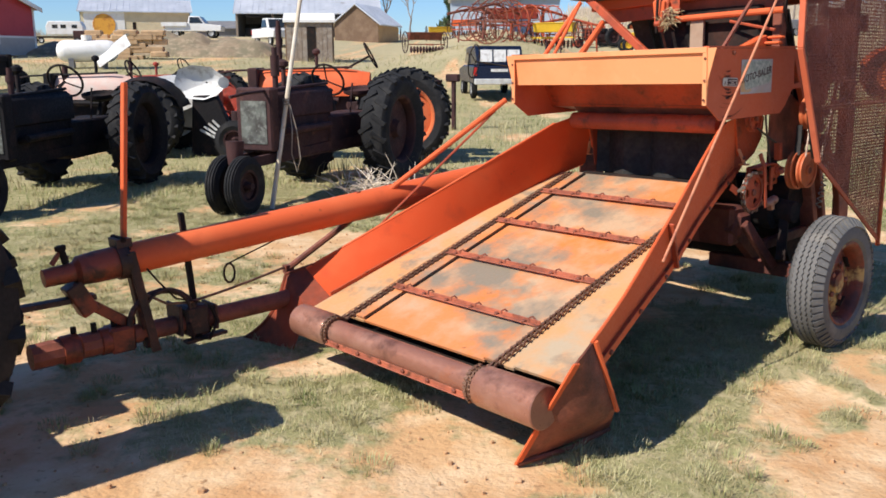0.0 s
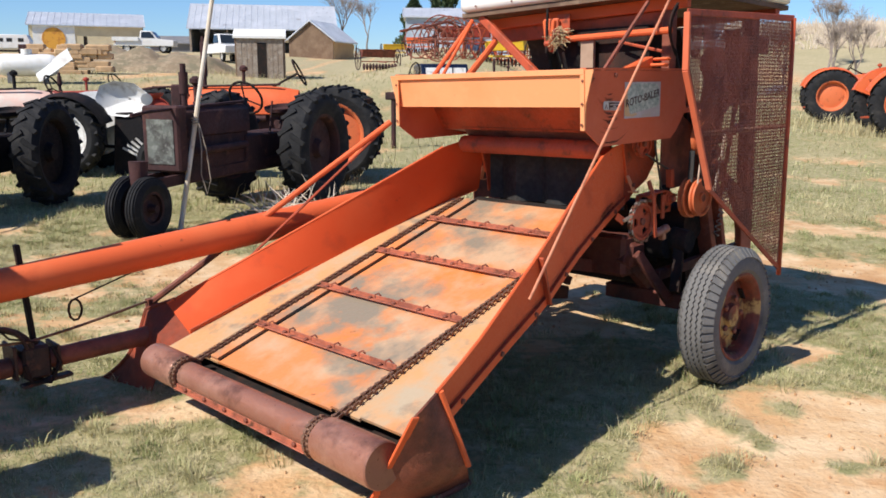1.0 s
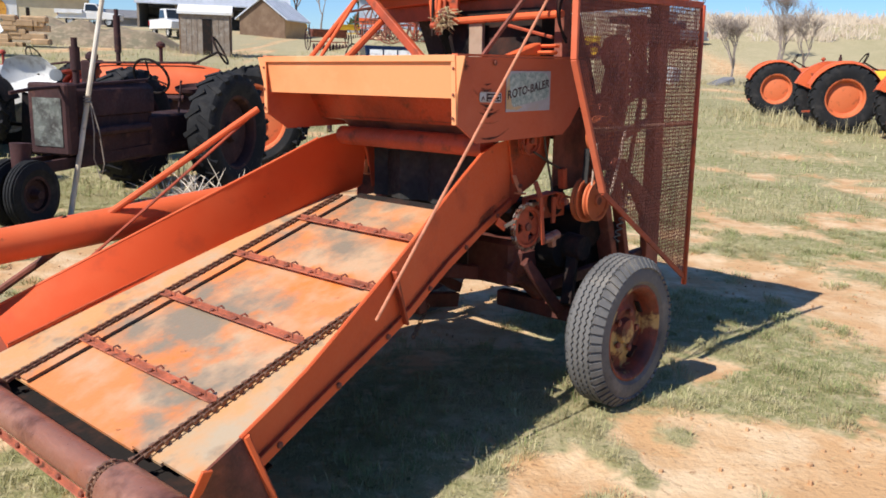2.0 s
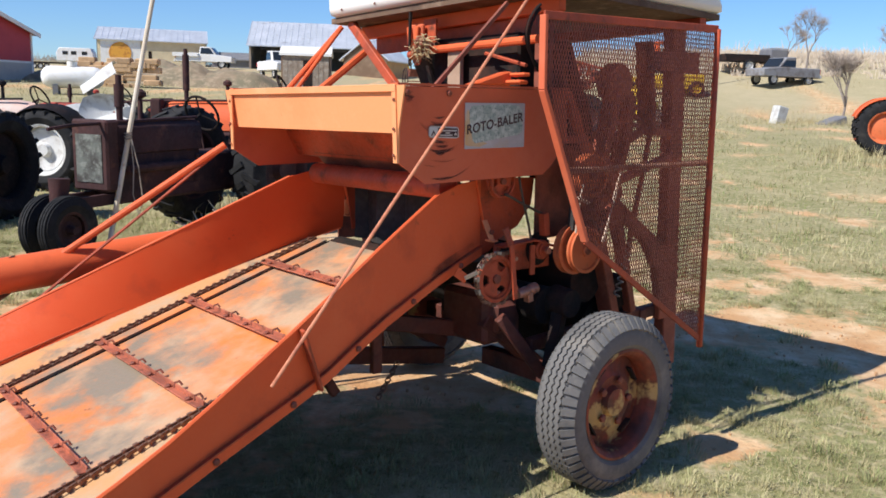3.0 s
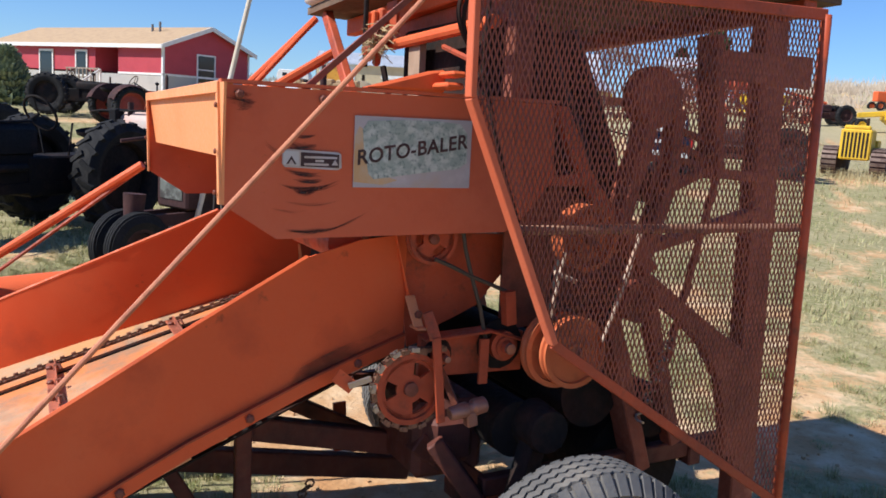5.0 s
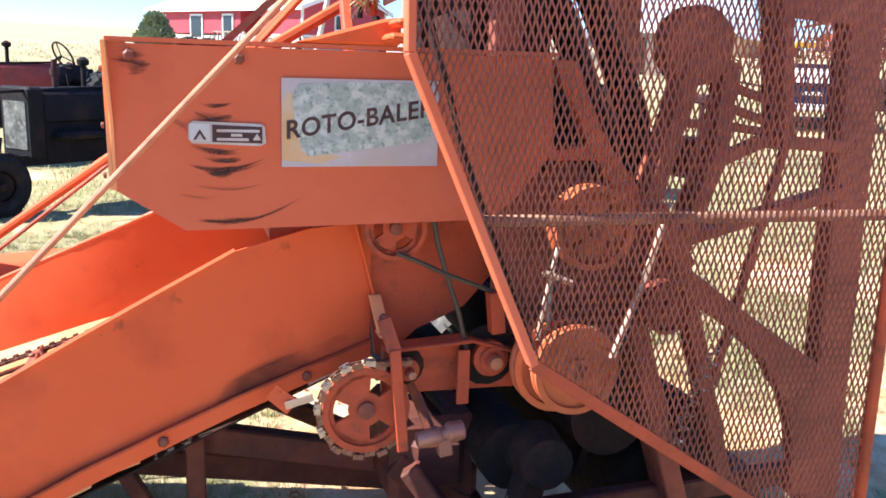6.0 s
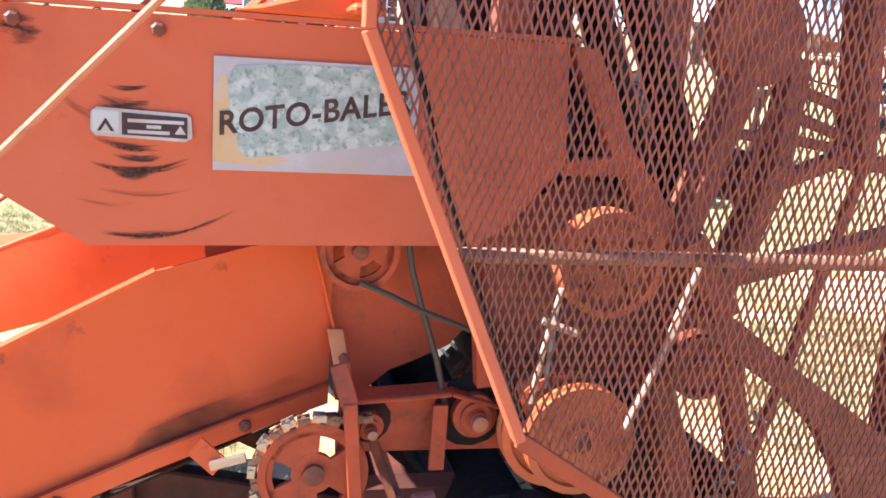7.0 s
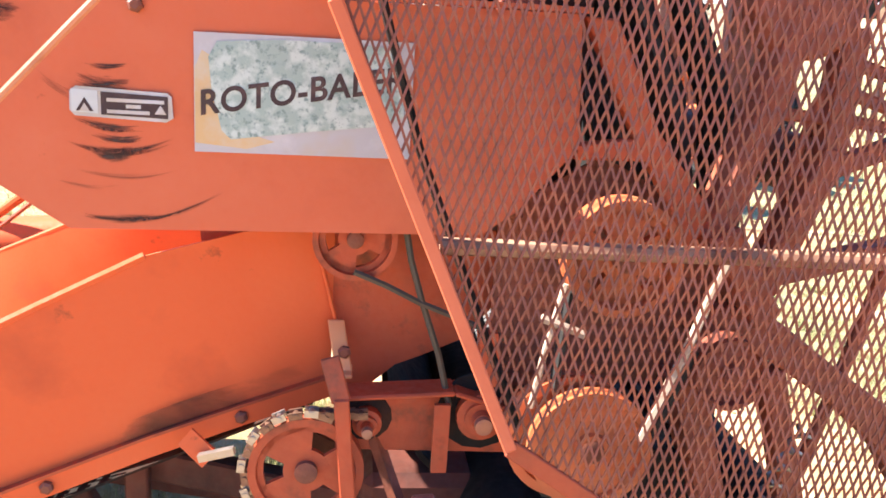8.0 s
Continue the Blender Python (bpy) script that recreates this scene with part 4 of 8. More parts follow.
def build_drive():
    """Pulleys, sprocket, arms and rails behind the mesh guard."""
    # most orange drive parts use the darker orange, some shade painted in
    spr = disc_wheel("sprocket", L(0.266, 0.075, 0.784), 0.092, 0.022, ORANGE_DARK, baler, 3, label="orange chain sprocket with three oval holes", groove=False, slot=0.38, reach=0.74)
    lk = Geo()
    lk.beam((-0.011, 0.008, 0), (0.011, 0.008, 0), 0.004, 0.012).beam((-0.011, -0.008, 0), (0.011, -0.008, 0), 0.004, 0.012).cyl((0.0, -0.012, 0), (0.0, 0.012, 0), 0.005, n=7)
    lk = lk.mesh("link", BRIGHT_STEEL, 0, 30)
    lk_dark = lk.copy()
    lk_dark.materials[0] = CHAIN
    for i in range(18):
        t = radians(72 + i * 14.5)
        # every second link of the upper-left arc is brighter, a painted highlight
        ob = new("link", lk if i < 10 and i % 2 else lk_dark)
        ob.parent = spr
        ob.matrix_basis = Matrix.Translation(L(0.266 + (0.097 + 0.005 * (i % 2)) * math.cos(t), 0.075 + 0.004 * (i % 2), 0.784 + (0.097 + 0.005 * (i % 2)) * math.sin(t))) @ pose(0, 0, 0, 0, 90 - math.degrees(t), 0)
    for i in range(4):
        ob = new("link", lk_dark)
        ob.parent = spr
        s = i / 12
        ob.matrix_basis = Matrix.Translation(L(0.290 + 0.24 * s, 0.075, 0.882 - 0.004 * s)) @ pose(0, 0, 0, 0, -5, 0)
    part("sprocket_strap", Geo().beam(L(0.298, 0.09, 0.982), L(0.318, 0.105, 0.915), 0.030, 0.008, (0, 1, 0)).beam(L(0.318, 0.108, 0.920), L(0.338, 0.115, 0.700), 0.024, 0.008, (0, 1, 0)), ORANGE_DARK, baler, bevel=0.002)
    rail = part("drive_rail", Geo().beam(L(0.31, 0.02, 0.850), L(0.62, 0.02, 0.846), 0.02, 0.11).beam(L(0.31, 0.04, 0.902), L(0.50, 0.04, 0.914), 0.06, 0.008).beam(L(0.50, 0.04, 0.914), L(0.62, 0.04, 0.878), 0.06, 0.008), ORANGE_DARK, baler, bevel=0.003)
    for a, c, r in ((0.360, 0.856, 0.024), (0.545, 0.870, 0.040)):
        part("bearing", Geo().lathe(L(a, 0.04, c), L(0, 1, 0), [(0, 0), (0, r), (0.02, r), (0.022, r * 0.7), (0.03, r * 0.7), (0.03, r * 0.45), (0.046, r * 0.42), (0.046, 0)], 20), ORANGE_DARK, rail)
        part("bearing_grease", Geo().lathe(L(a, 0.031, c), L(0, 1, 0), [(0, 0), (0, r * 1.75), (0.003, r * 1.7), (0.006, r * 1.2), (0.006, 0)], 14), BLACK, rail, "black grease round the bearing")
        part("shaft_end", Geo().lathe(L(a, 0.084, c), L(0, 1, 0), [(0, r * 0.38), (0.012, r * 0.36), (0.014, 0)], 12), ROLLER_STEEL, rail)
    part("bracket", Geo().beam(L(0.480, 0.065, 0.895), L(0.480, 0.065, 0.775), 0.026, 0.008, (0, 1, 0)).beam(L(0.555, 0.06, 0.93), L(0.545, 0.06, 1.02), 0.03, 0.03, (0, 1, 0)), ORANGE_DARK, rail)
    part("lever_bracket", Geo().beam(L(0.37, 0.02, 0.83), L(0.42, 0.05, 0.70), 0.022, 0.016), RED_RUST, baler)
    part("end_block", Geo().lathe(L(0.372, 0.095, 0.712), Vector((1, 0, 0.16)), [(0, 0), (0, 0.018), (0.05, 0.022), (0.052, 0.016), (0.066, 0.016), (0.07, 0.024), (0.105, 0.022), (0.105, 0)], 10).beam(L(0.430, 0.095, 0.715), L(0.436, 0.095, 0.675), 0.03, 0.03), ROLLER_STEEL, baler, "grey greasy casting below the sprocket", bevel=0.003)
    part("tab", Geo().beam(L(0.075, 0.06, 0.832), L(0.115, 0.075, 0.800), 0.035, 0.006, (0, 1, 0)), ORANGE, baler)
    part("gearbox", Geo().box(0.36, 0.08, 0.46, 0.58, 0.36, 0.68).box(0.40, 0.06, 0.50, 0.54, 0.40, 0.64), FRAME_DARK, baler, "dark red gearbox below the throat", bevel=0.02)
    part("tab_rod", Geo().beam(L(0.10, 0.085, 0.808), L(0.155, 0.09, 0.824), 0.012, 0.012), BRIGHT_STEEL, baler)
    # pulleys
    disc_wheel("pulley", L(0.331, 0.028, 1.157), 0.066, 0.03, ORANGE_DARK, baler, 3, label="small slotted pulley")
    disc_wheel("pulley", L(0.719, 0.145, 1.172), 0.088, 0.05, WORN_PULLEY, baler, 4, label="large slotted orange belt pulley", slot=0.22)
    disc_wheel("pulley", L(0.702, 0.150, 0.866), 0.096, 0.030, WORN_PULLEY, baler, 0, label="wide grooved orange belt pulley")
    disc_wheel("idler", L(0.915, 0.13, 0.990), 0.058, 0.05, DUSTY_RED, baler, 0)
    disc_wheel("pulley", L(0.680, 0.105, 0.866), 0.104, 0.034, WORN_PULLEY, baler, 0, label="wide grooved orange belt pulley")
    for i in range(5):
        bb = -0.10 - i * 0.21
        for run in (((0.675, 1.72), (0.86, 1.33), (0.905, 1.12)), ((0.765, 1.72), (0.93, 1.385), (0.955, 1.20))):
            part("belt", Geo().grid([[L(a, bb - 0.06, c), L(a, bb + 0.06, c)] for a, c in run], L(0.016, 0, 0.006)), BELT, baler, "black flat baling belt")
    for p, q in (((0.645, 0.95), (0.655, 1.11)), ((0.79, 0.83), (0.862, 1.02))):
        part("drive_belt", Geo().beam(L(p[0], 0.12, p[1]), L(q[0], 0.12, q[1]), 0.03, 0.008, (1, 0, 0)), BELT, baler)
    part("clutch_rod", Geo().tube([L(0.594, 0.19, 0.950), L(0.606, 0.19, 1.03), L(0.628, 0.19, 1.140)], 0.005, 6).tube([L(0.597, 0.195, 1.090), L(0.662, 0.195, 1.066)], 0.007, 6), PALE_STEEL, baler, "pale worn control rod")
    part("clutch_rod", Geo().tube([L(0.765, 0.19, 0.90), L(0.817, 0.19, 1.037), L(0.863, 0.19, 1.186)], 0.007, 6), PALE_STEEL, baler, "pale worn control rod")
    part("clutch_rod", Geo().tube([L(1.005, 0.06, 0.985), L(1.06, 0.06, 0.87), L(1.10, 0.06, 0.76)], 0.004, 6), PALE_STEEL, baler, "pale worn control rod")
    part("spring", Geo().tube([L(0.985 + 0.02 * s / 60 * 5 + 0.014 * math.cos(s * 0.9), 0.10 + 0.014 * math.sin(s * 0.9), 0.62 + 0.26 * s / 60) for s in range(61)], 0.004, 5), BRIGHT_STEEL, baler)
    # frame posts and arms
    part("rear_post", Geo().beam(L(1.438, 0.02, 1.86), L(1.490, 0.02, 0.20), 0.06, 0.100, (1, 0, 0)), DUSTY_RED, baler, bevel=0.005)
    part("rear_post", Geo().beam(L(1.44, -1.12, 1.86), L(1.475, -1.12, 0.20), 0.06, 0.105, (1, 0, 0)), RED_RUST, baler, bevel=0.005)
    for p, q, w, h in (((0.98, 1.115), (1.43, 1.232), 0.03, 0.048), ((1.03, 1.280), (1.22, 1.358), 0.03, 0.030), ((1.21, 1.348), (1.45, 1.334), 0.03, 0.045), ((1.10, 1.466), (1.24, 1.428), 0.02, 0.018), ((1.10, 1.420), (1.24, 1.378), 0.02, 0.016), ((1.10, 1.379), (1.24, 1.362), 0.02, 0.014),
                       ((1.185, 1.74), (1.238, 1.33), 0.03, 0.085), ((0.985, 1.54), (0.953, 1.375), 0.04, 0.075), ((0.955, 1.40), (0.895, 1.18), 0.04, 0.075), ((1.079, 1.52), (1.071, 1.315), 0.04, 0.055), ((1.073, 1.335), (0.99, 1.10), 0.04, 0.070), ((0.96, 1.386), (1.09, 1.378), 0.02, 0.014), ((1.054, 1.443), (1.005, 1.25), 0.015, 0.012), ((0.90, 1.20), (0.99, 1.06), 0.05, 0.12),
                       ((1.262, 1.35), (1.122, 0.76), 0.02, 0.020), ((0.88, 0.95), (1.04, 0.46), 0.05, 0.085), ((1.035, 0.96), (1.17, 0.52), 0.04, 0.050)):
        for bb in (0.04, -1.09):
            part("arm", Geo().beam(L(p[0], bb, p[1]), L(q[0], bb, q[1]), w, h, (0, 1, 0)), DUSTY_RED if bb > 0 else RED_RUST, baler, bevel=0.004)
    part("hanger_plate", Geo().prism([L(a, 0.055, c) for a, c in ((1.16, 1.63), (1.30, 1.618), (1.60, 1.612), (1.60, 1.712), (1.15, 1.70))], L(0, -0.012, 0)), DUSTY_RED, baler, "dusty red cross plate between arm and rear post", bevel=0.003)
    # swing arm with its wide gusset at the rear post, and the strut behind the hopper plate
    part("swing_arm", Geo().prism([L(a, 0.065, c) for a, c in ((0.90, 1.065), (0.97, 1.073), (1.033, 1.046), (1.156, 0.961), (1.286, 0.877), (1.45, 0.775), (1.45, 0.45), (1.370, 0.45), (1.365, 0.54), (1.348, 0.63), (1.322, 0.710), (1.240, 0.825), (1.14, 0.908), (1.022, 0.980), (0.91, 0.985))], L(0, -0.04, 0)), DUSTY_RED, baler, "dusty red swing arm with a curved gusset", bevel=0.004)
    part("side_strut", Geo().prism([L(a, 0.055, c) for a, c in ((0.655, 1.51), (0.706, 1.51), (0.79, 1.345), (0.90, 1.215), (0.86, 1.165), (0.775, 1.30), (0.745, 1.30), (0.66, 1.298), (0.66, 1.322), (0.752, 1.334))], L(0, -0.03, 0)), CHALKY, baler, "dusty orange strut behind the hopper", bevel=0.003)
    part("tension_disc", Geo().lathe(L(0.995, 0.0, 1.552), L(0, 1, 0), [(0, 0), (0, 0.078), (0.012, 0.086), (0.06, 0.086), (0.07, 0.078), (0.072, 0)], 32), DUSTY_RED, baler, "round rusty tension disc")
    # bale chamber: black body, rollers and sheets that paint its shaded inside
    part("chamber_body", Geo().box(0.50, 0.06, 1.20, 0.70, 0.60, 1.74), BLACK, baler, "black box for the dark inside of the bale chamber", bevel=0.01)
    # a low patchy black film along the rear of the wall's foot
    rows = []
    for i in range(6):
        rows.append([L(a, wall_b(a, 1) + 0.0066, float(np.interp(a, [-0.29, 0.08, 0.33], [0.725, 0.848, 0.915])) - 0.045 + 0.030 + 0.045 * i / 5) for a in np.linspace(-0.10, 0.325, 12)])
    part("grime_patch", Geo().grid(rows, L(0, 0.0005, 0)), FOOT_FILM, baler, "soft black film along the wall's foot")
    part("chamber_side", Geo().prism([L(0.56, 0.0, 0.90), L(0.98, 0.0, 0.92), L(1.02, 0.0, 1.05), L(0.92, 0.0, 1.20), L(0.72, 0.0, 1.30), L(0.56, 0.0, 1.20)], L(0, -0.008, 0)), RED_RUST, baler)
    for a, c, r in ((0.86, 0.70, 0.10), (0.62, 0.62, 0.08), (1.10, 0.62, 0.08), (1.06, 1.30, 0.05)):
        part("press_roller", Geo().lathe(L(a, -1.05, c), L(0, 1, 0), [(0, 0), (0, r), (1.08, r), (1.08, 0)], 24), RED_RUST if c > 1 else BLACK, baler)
    # black sheet painting the shade below the throat
    part("chamber_front", Geo().grid([[L(a, -0.98, c), L(a, -0.10, c)] for a, c in ((0.40, 0.86), (0.47, 0.72), (0.58, 0.60), (0.72, 0.50))], L(-0.01, 0, -0.006)), BLACK, baler, "black sheet put in for the dark below the throat")
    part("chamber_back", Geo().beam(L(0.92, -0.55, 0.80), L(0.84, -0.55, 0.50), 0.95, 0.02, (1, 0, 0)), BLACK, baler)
    part("hose", Geo().tube([L(0.406, 0.05, 1.19), L(0.418, 0.05, 1.13), L(0.439, 0.05, 1.062), L(0.470, 0.05, 0.975), L(0.493, 0.05, 0.885)], 0.0055, 6).tube([L(0.331, 0.05, 1.108), L(0.38, 0.05, 1.088), L(0.434, 0.052, 1.062), L(0.50, 0.05, 1.036), L(0.575, 0.05, 1.005)], 0.0055, 6), GREEN_LINE, baler, "dull green hoses")
    part("guard_cable", Geo().tube([L(0.345, 0.24, 1.76), L(0.335, 0.245, 1.56), L(0.405, 0.245, 1.33), L(0.50, 0.243, 1.10), L(0.565, 0.24, 0.945)], 0.006, 6), BLACK, baler)


SEATS[baler.name] = Vector((0.032, 0, 0.045))
build_drive()




def build_running_gear():
    # road wheels
    SEATS[baler.name] = Vector((0, 0, 0))
    for k, a, b, c in ((1, 0.662, 0.356, 0.340), (-1, 1.06, -1.26, 0.382)):
        ax = L(0, k, 0)
        c0 = L(a, b, c)
        w, r, rim = 0.185, 0.347, 0.210
        disc = part("wheel", Geo().lathe(c0 - ax * 0.01, ax, [(0, 0), (0, rim * 0.93), (0.012, rim * 0.93), (0.02, rim * 0.62), (0.035, rim * 0.5), (0.03, rim * 0.3), (0.055, rim * 0.26), (0.06, 0)], 36), WHEEL_PAINT, baler, "rusted orange road wheel with faded yellow rim")
        part("rim", Geo().lathe(c0 - ax * 0.07, ax, [(0.0, rim + 0.012), (0.0, rim), (0.02, rim * 0.93), (0.12, rim * 0.93), (0.135, rim), (0.15, rim + 0.014), (0.152, rim + 0.004), (0.14, rim - 0.012), (0.12, rim * 0.90), (0.02, rim * 0.90), (0.0, rim + 0.012)], 48), WHEEL_PAINT, disc)
        g = Geo()
        h = w / 2
        g.lathe(c0, ax, [(-h * 0.72, rim), (-h * 0.98, rim + 0.03), (-h, rim + 0.065), (-h * 0.93, r - 0.035), (-h * 0.80, r - 0.012), (-h * 0.62, r - 0.003), (-h * 0.58, r - 0.010), (0, r - 0.007),
                         (h * 0.58, r - 0.010), (h * 0.62, r - 0.004), (h * 0.64, r - 0.012), (h * 0.70, r - 0.016), (h * 0.93, r - 0.045), (h, rim + 0.065), (h * 0.98, rim + 0.03), (h * 0.72, rim)], 72)
        part("tyre", g, TYRE_GREY, disc, "weathered grey ribbed road tyre")
        s, q = Vector((1, 0, 0)), Vector((0, 0, 1))
        lug, sipe = Geo(), Geo()
        for i in range(52):
            for sd in (-1, 1):
                t = 2 * math.pi * (i + (0.5 if sd < 0 else 0)) / 52
                d = s * math.cos(t) + q * math.sin(t)
                lug.beam(c0 + d * (r - 0.003) + ax * sd * h * 0.60, c0 + d * (r - 0.046) + ax * sd * h * 0.97, 0.026, 0.014, d)
        # zigzag ribs round the tread
        for off in (-0.45, -0.15, 0.15, 0.45):
            rows = []
            for i in range(145):
                t = 2 * math.pi * i / 144
                d = s * math.cos(t) + q * math.sin(t)
                z = 0.045 if i % 2 else -0.045
                rows.append([c0 + d * (r - 0.012) + ax * (off + z - 0.115) * h, c0 + d * (r + 0.002) + ax * (off + z - 0.105) * h, c0 + d * (r + 0.002) + ax * (off + z + 0.105) * h, c0 + d * (r - 0.012) + ax * (off + z + 0.115) * h])
            sipe.grid(rows)
        tagged(part("tread_shoulder", lug, TYRE_GREY, disc, smooth=0), kind="stuff")
        tagged(part("tread_block", sipe, TYRE_GREY, disc, smooth=0), kind="stuff")
        for i in range(5):
            t = 2 * math.pi * i / 5
            bolt(c0 + ax * 0.032 + (s * math.cos(t) + q * math.sin(t)) * rim * 0.42, ax, disc, BIG_BOLT)
        for i in range(4):
            t = 2 * math.pi * (i + 0.4) / 4
            d, e = s * math.cos(t) + q * math.sin(t), s * -math.sin(t) + q * math.cos(t)
            part("wheel_slot", Geo().beam(c0 + ax * 0.018 + d * rim * 0.72 - e * 0.035, c0 + ax * 0.018 + d * rim * 0.72 + e * 0.035, 0.028, 0.008, d), BLACK, disc)
    SEATS[baler.name] = Vector((0, 0, 0.02))
    part("axle", Geo().beam(L(0.662, -0.35, 0.345), L(0.662, 0.37, 0.345), 0.07, 0.08), FRAME_DARK, baler, bevel=0.006)
    part("axle", Geo().beam(L(1.06, -1.24, 0.345), L(1.06, -0.60, 0.345), 0.07, 0.08), FRAME_DARK, baler, bevel=0.006)
    for b in (0.02, -1.02):
        part("frame_rail", Geo().beam(L(0.55, b, 0.49), L(1.45, b, 0.52), 0.04, 0.055), FRAME_DARK, baler, bevel=0.005)
    for a, c in ((1.30, 0.50),):
        part("cross_member", Geo().beam(L(a, -1.15, c), L(a, 0.05, c), 0.05, 0.08), FRAME_DARK, baler, bevel=0.005)
    part("far_rail", Geo().beam(L(-0.40, -0.62, 0.465), L(0.62, -0.62, 0.285), 0.05, 0.075), FRAME_DARK, baler, bevel=0.005)
    part("cross_rail", Geo().beam(L(-0.07, -0.30, 0.628), L(0.58, -0.30, 0.482), 0.05, 0.068), FRAME_DARK, baler, bevel=0.005)
    part("rail_leg", Geo().beam(L(-0.045, -0.24, 0.66), L(-0.045, -0.24, 0.42), 0.045, 0.03, (0, 1, 0)), FRAME_DARK, baler, bevel=0.004)
    part("lift_arm", Geo().beam(L(0.40, -0.10, 0.60), L(0.74, -0.10, 0.34), 0.05, 0.065), FRAME_DARK, baler, bevel=0.005)
    part("lift_arm", Geo().beam(L(-0.30, -0.45, 0.62), L(-0.12, -0.42, 0.30), 0.04, 0.035, (0, 1, 0)), FRAME_DARK, baler, bevel=0.004)
    part("lift_arm", Geo().beam(L(0.42, -0.02, 0.62), L(0.60, 0.06, 0.36), 0.04, 0.05), FRAME_DARK, baler, bevel=0.005)
    part("brace", Geo().beam(L(0.10, -0.60, 0.62), L(0.60, -0.58, 0.36), 0.04, 0.05), FRAME_DARK, baler, bevel=0.004)
    part("stop_plate", Geo().beam(L(0.49, -0.95, 0.24), L(0.48, -0.95, 0.43), 0.05, 0.012, (0, 1, 0)), ORANGE_DARK, baler)
    # black cylinder set where the low chamber lies in shade
    part("bale_drum", Geo().lathe(L(1.13, -1.02, 0.45), L(0, 1, 0), [(0, 0), (0, 0.18), (0.98, 0.18), (0.98, 0)], 28), BLACK, baler, "black roller filling the dark low in the chamber")
    hang = Geo()
    for i in range(9):
        p = L(0.21 - 0.012 * i, -0.44, 0.36 - 0.016 * i)
        hang.tube([p + Vector((0.014 * math.cos(t * 1.05), (0.008 * math.sin(t * 1.05) if i % 2 else 0), 0.014 * math.sin(t * 1.05) if i % 2 == 0 else 0.010 * math.cos(t * 1.05))) for t in range(6)], 0.0035, 5, closed=True)
    part("hanging_chain", hang, CHAIN, baler)
    part("hub_casting", Geo().lathe(L(0.70, 0.02, 0.66), L(0, 1, 0), [(0, 0), (0, 0.07), (0.10, 0.06), (0.10, 0)], 16).beam(L(0.70, 0.06, 0.66), L(0.60, 0.10, 0.40), 0.05, 0.07), BLACK, baler, bevel=0.003)
    SEATS[baler.name] = Vector((-0.03, 0, 0.035))
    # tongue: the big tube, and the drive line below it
    # dark orange of the tongue's front: grease, with the shade there painted in
    GREASED_SHADED = mat("greasy_worn_orange_paint", (0.30, 0.062, 0.026), [((0.055, 0.024, 0.016), 7.0, 0.44, 0.60, 6), ((0.44, 0.085, 0.03), 12.0, 0.58, 0.75, 6)], rough=0.5, bump=0.15, bscale=70)
    IRON_BROWN = mat("dark_brown_greasy_iron", (0.085, 0.034, 0.022), [((0.030, 0.018, 0.014), 9.0, 0.42, 0.62, 6), ((0.20, 0.065, 0.035), 20, 0.56, 0.72, 6)], rough=0.6, bump=0.25, bscale=110)
    part("tongue_tube", Geo().lathe(L(-2.66, -1.60, 0.585), L(2.62, 0.10, 0.21), [(0.33, 0), (0.33, 0.0725), (0.60, 0.074), (2.6, 0.082), (2.6, 0)], 32), ORANGE, baler, "long orange tongue tube")
    part("tongue_nose", Geo().lathe(L(-2.66, -1.60, 0.585), L(2.62, 0.10, 0.21), [(0, 0), (0, 0.040), (0.13, 0.044), (0.15, 0.066), (0.22, 0.072), (0.335, 0.0735), (0.335, 0)], 32), GREASED_SHADED, baler, "nose of the tongue, darkened for grease and shade")
    part("tongue_arm", Geo().beam(L(-0.10, -1.50, 0.78), L(0.5, -1.12, 0.60), 0.10, 0.12), RED_RUST, baler, bevel=0.006)
    part("drive_shaft", Geo().tube([L(-2.75, -1.60, 0.245), L(-1.52, -1.60, 0.262), L(-0.2, -1.45, 0.40)], 0.045, 12).tube([L(-2.75, -1.6, 0.245), L(-2.40, -1.6, 0.25)], 0.058, 10), RED_RUST, baler, "rusty square drive shaft under the tongue")
    part("shaft_yoke", Geo().box(-2.42, 1.54, 0.19, -2.30, 1.66, 0.31), GREASED_SHADED, baler, bevel=0.012)
    part("shaft_clamp", Geo().box(-2.05, 1.54, 0.19, -1.93, 1.67, 0.34), IRON_BROWN, baler, bevel=0.012)
    part("shaft_clamp", Geo().box(-2.09, 1.53, 0.205, -2.075, 1.68, 0.36).box(-1.905, 1.53, 0.205, -1.89, 1.68, 0.33), IRON_BROWN, baler, bevel=0.003)
    part("clamp_foot", Geo().beam(L(-2.06, -1.56, 0.165), L(-1.84, -1.57, 0.175), 0.05, 0.016), IRON_BROWN, baler, bevel=0.003)
    part("jack_post", Geo().beam(L(-2.010, -1.60, 0.797), L(-1.968, -1.60, 0.16), 0.042, 0.020, (1, 0, 0)), BLACK, baler, bevel=0.003)
    part("lever_post", Geo().beam(L(-2.223, -1.60, 1.415), L(-2.30, -1.60, 0.66), 0.036, 0.020, (1, 0, 0)), ORANGE, baler, "tall orange control lever", bevel=0.003)
    # lower lever in dark brown, its shade put into the colour
    part("lever_foot", Geo().beam(L(-2.30, -1.60, 0.70), L(-2.24, -1.58, 0.18), 0.045, 0.022, (1, 0, 0)), IRON_BROWN, baler, bevel=0.003)
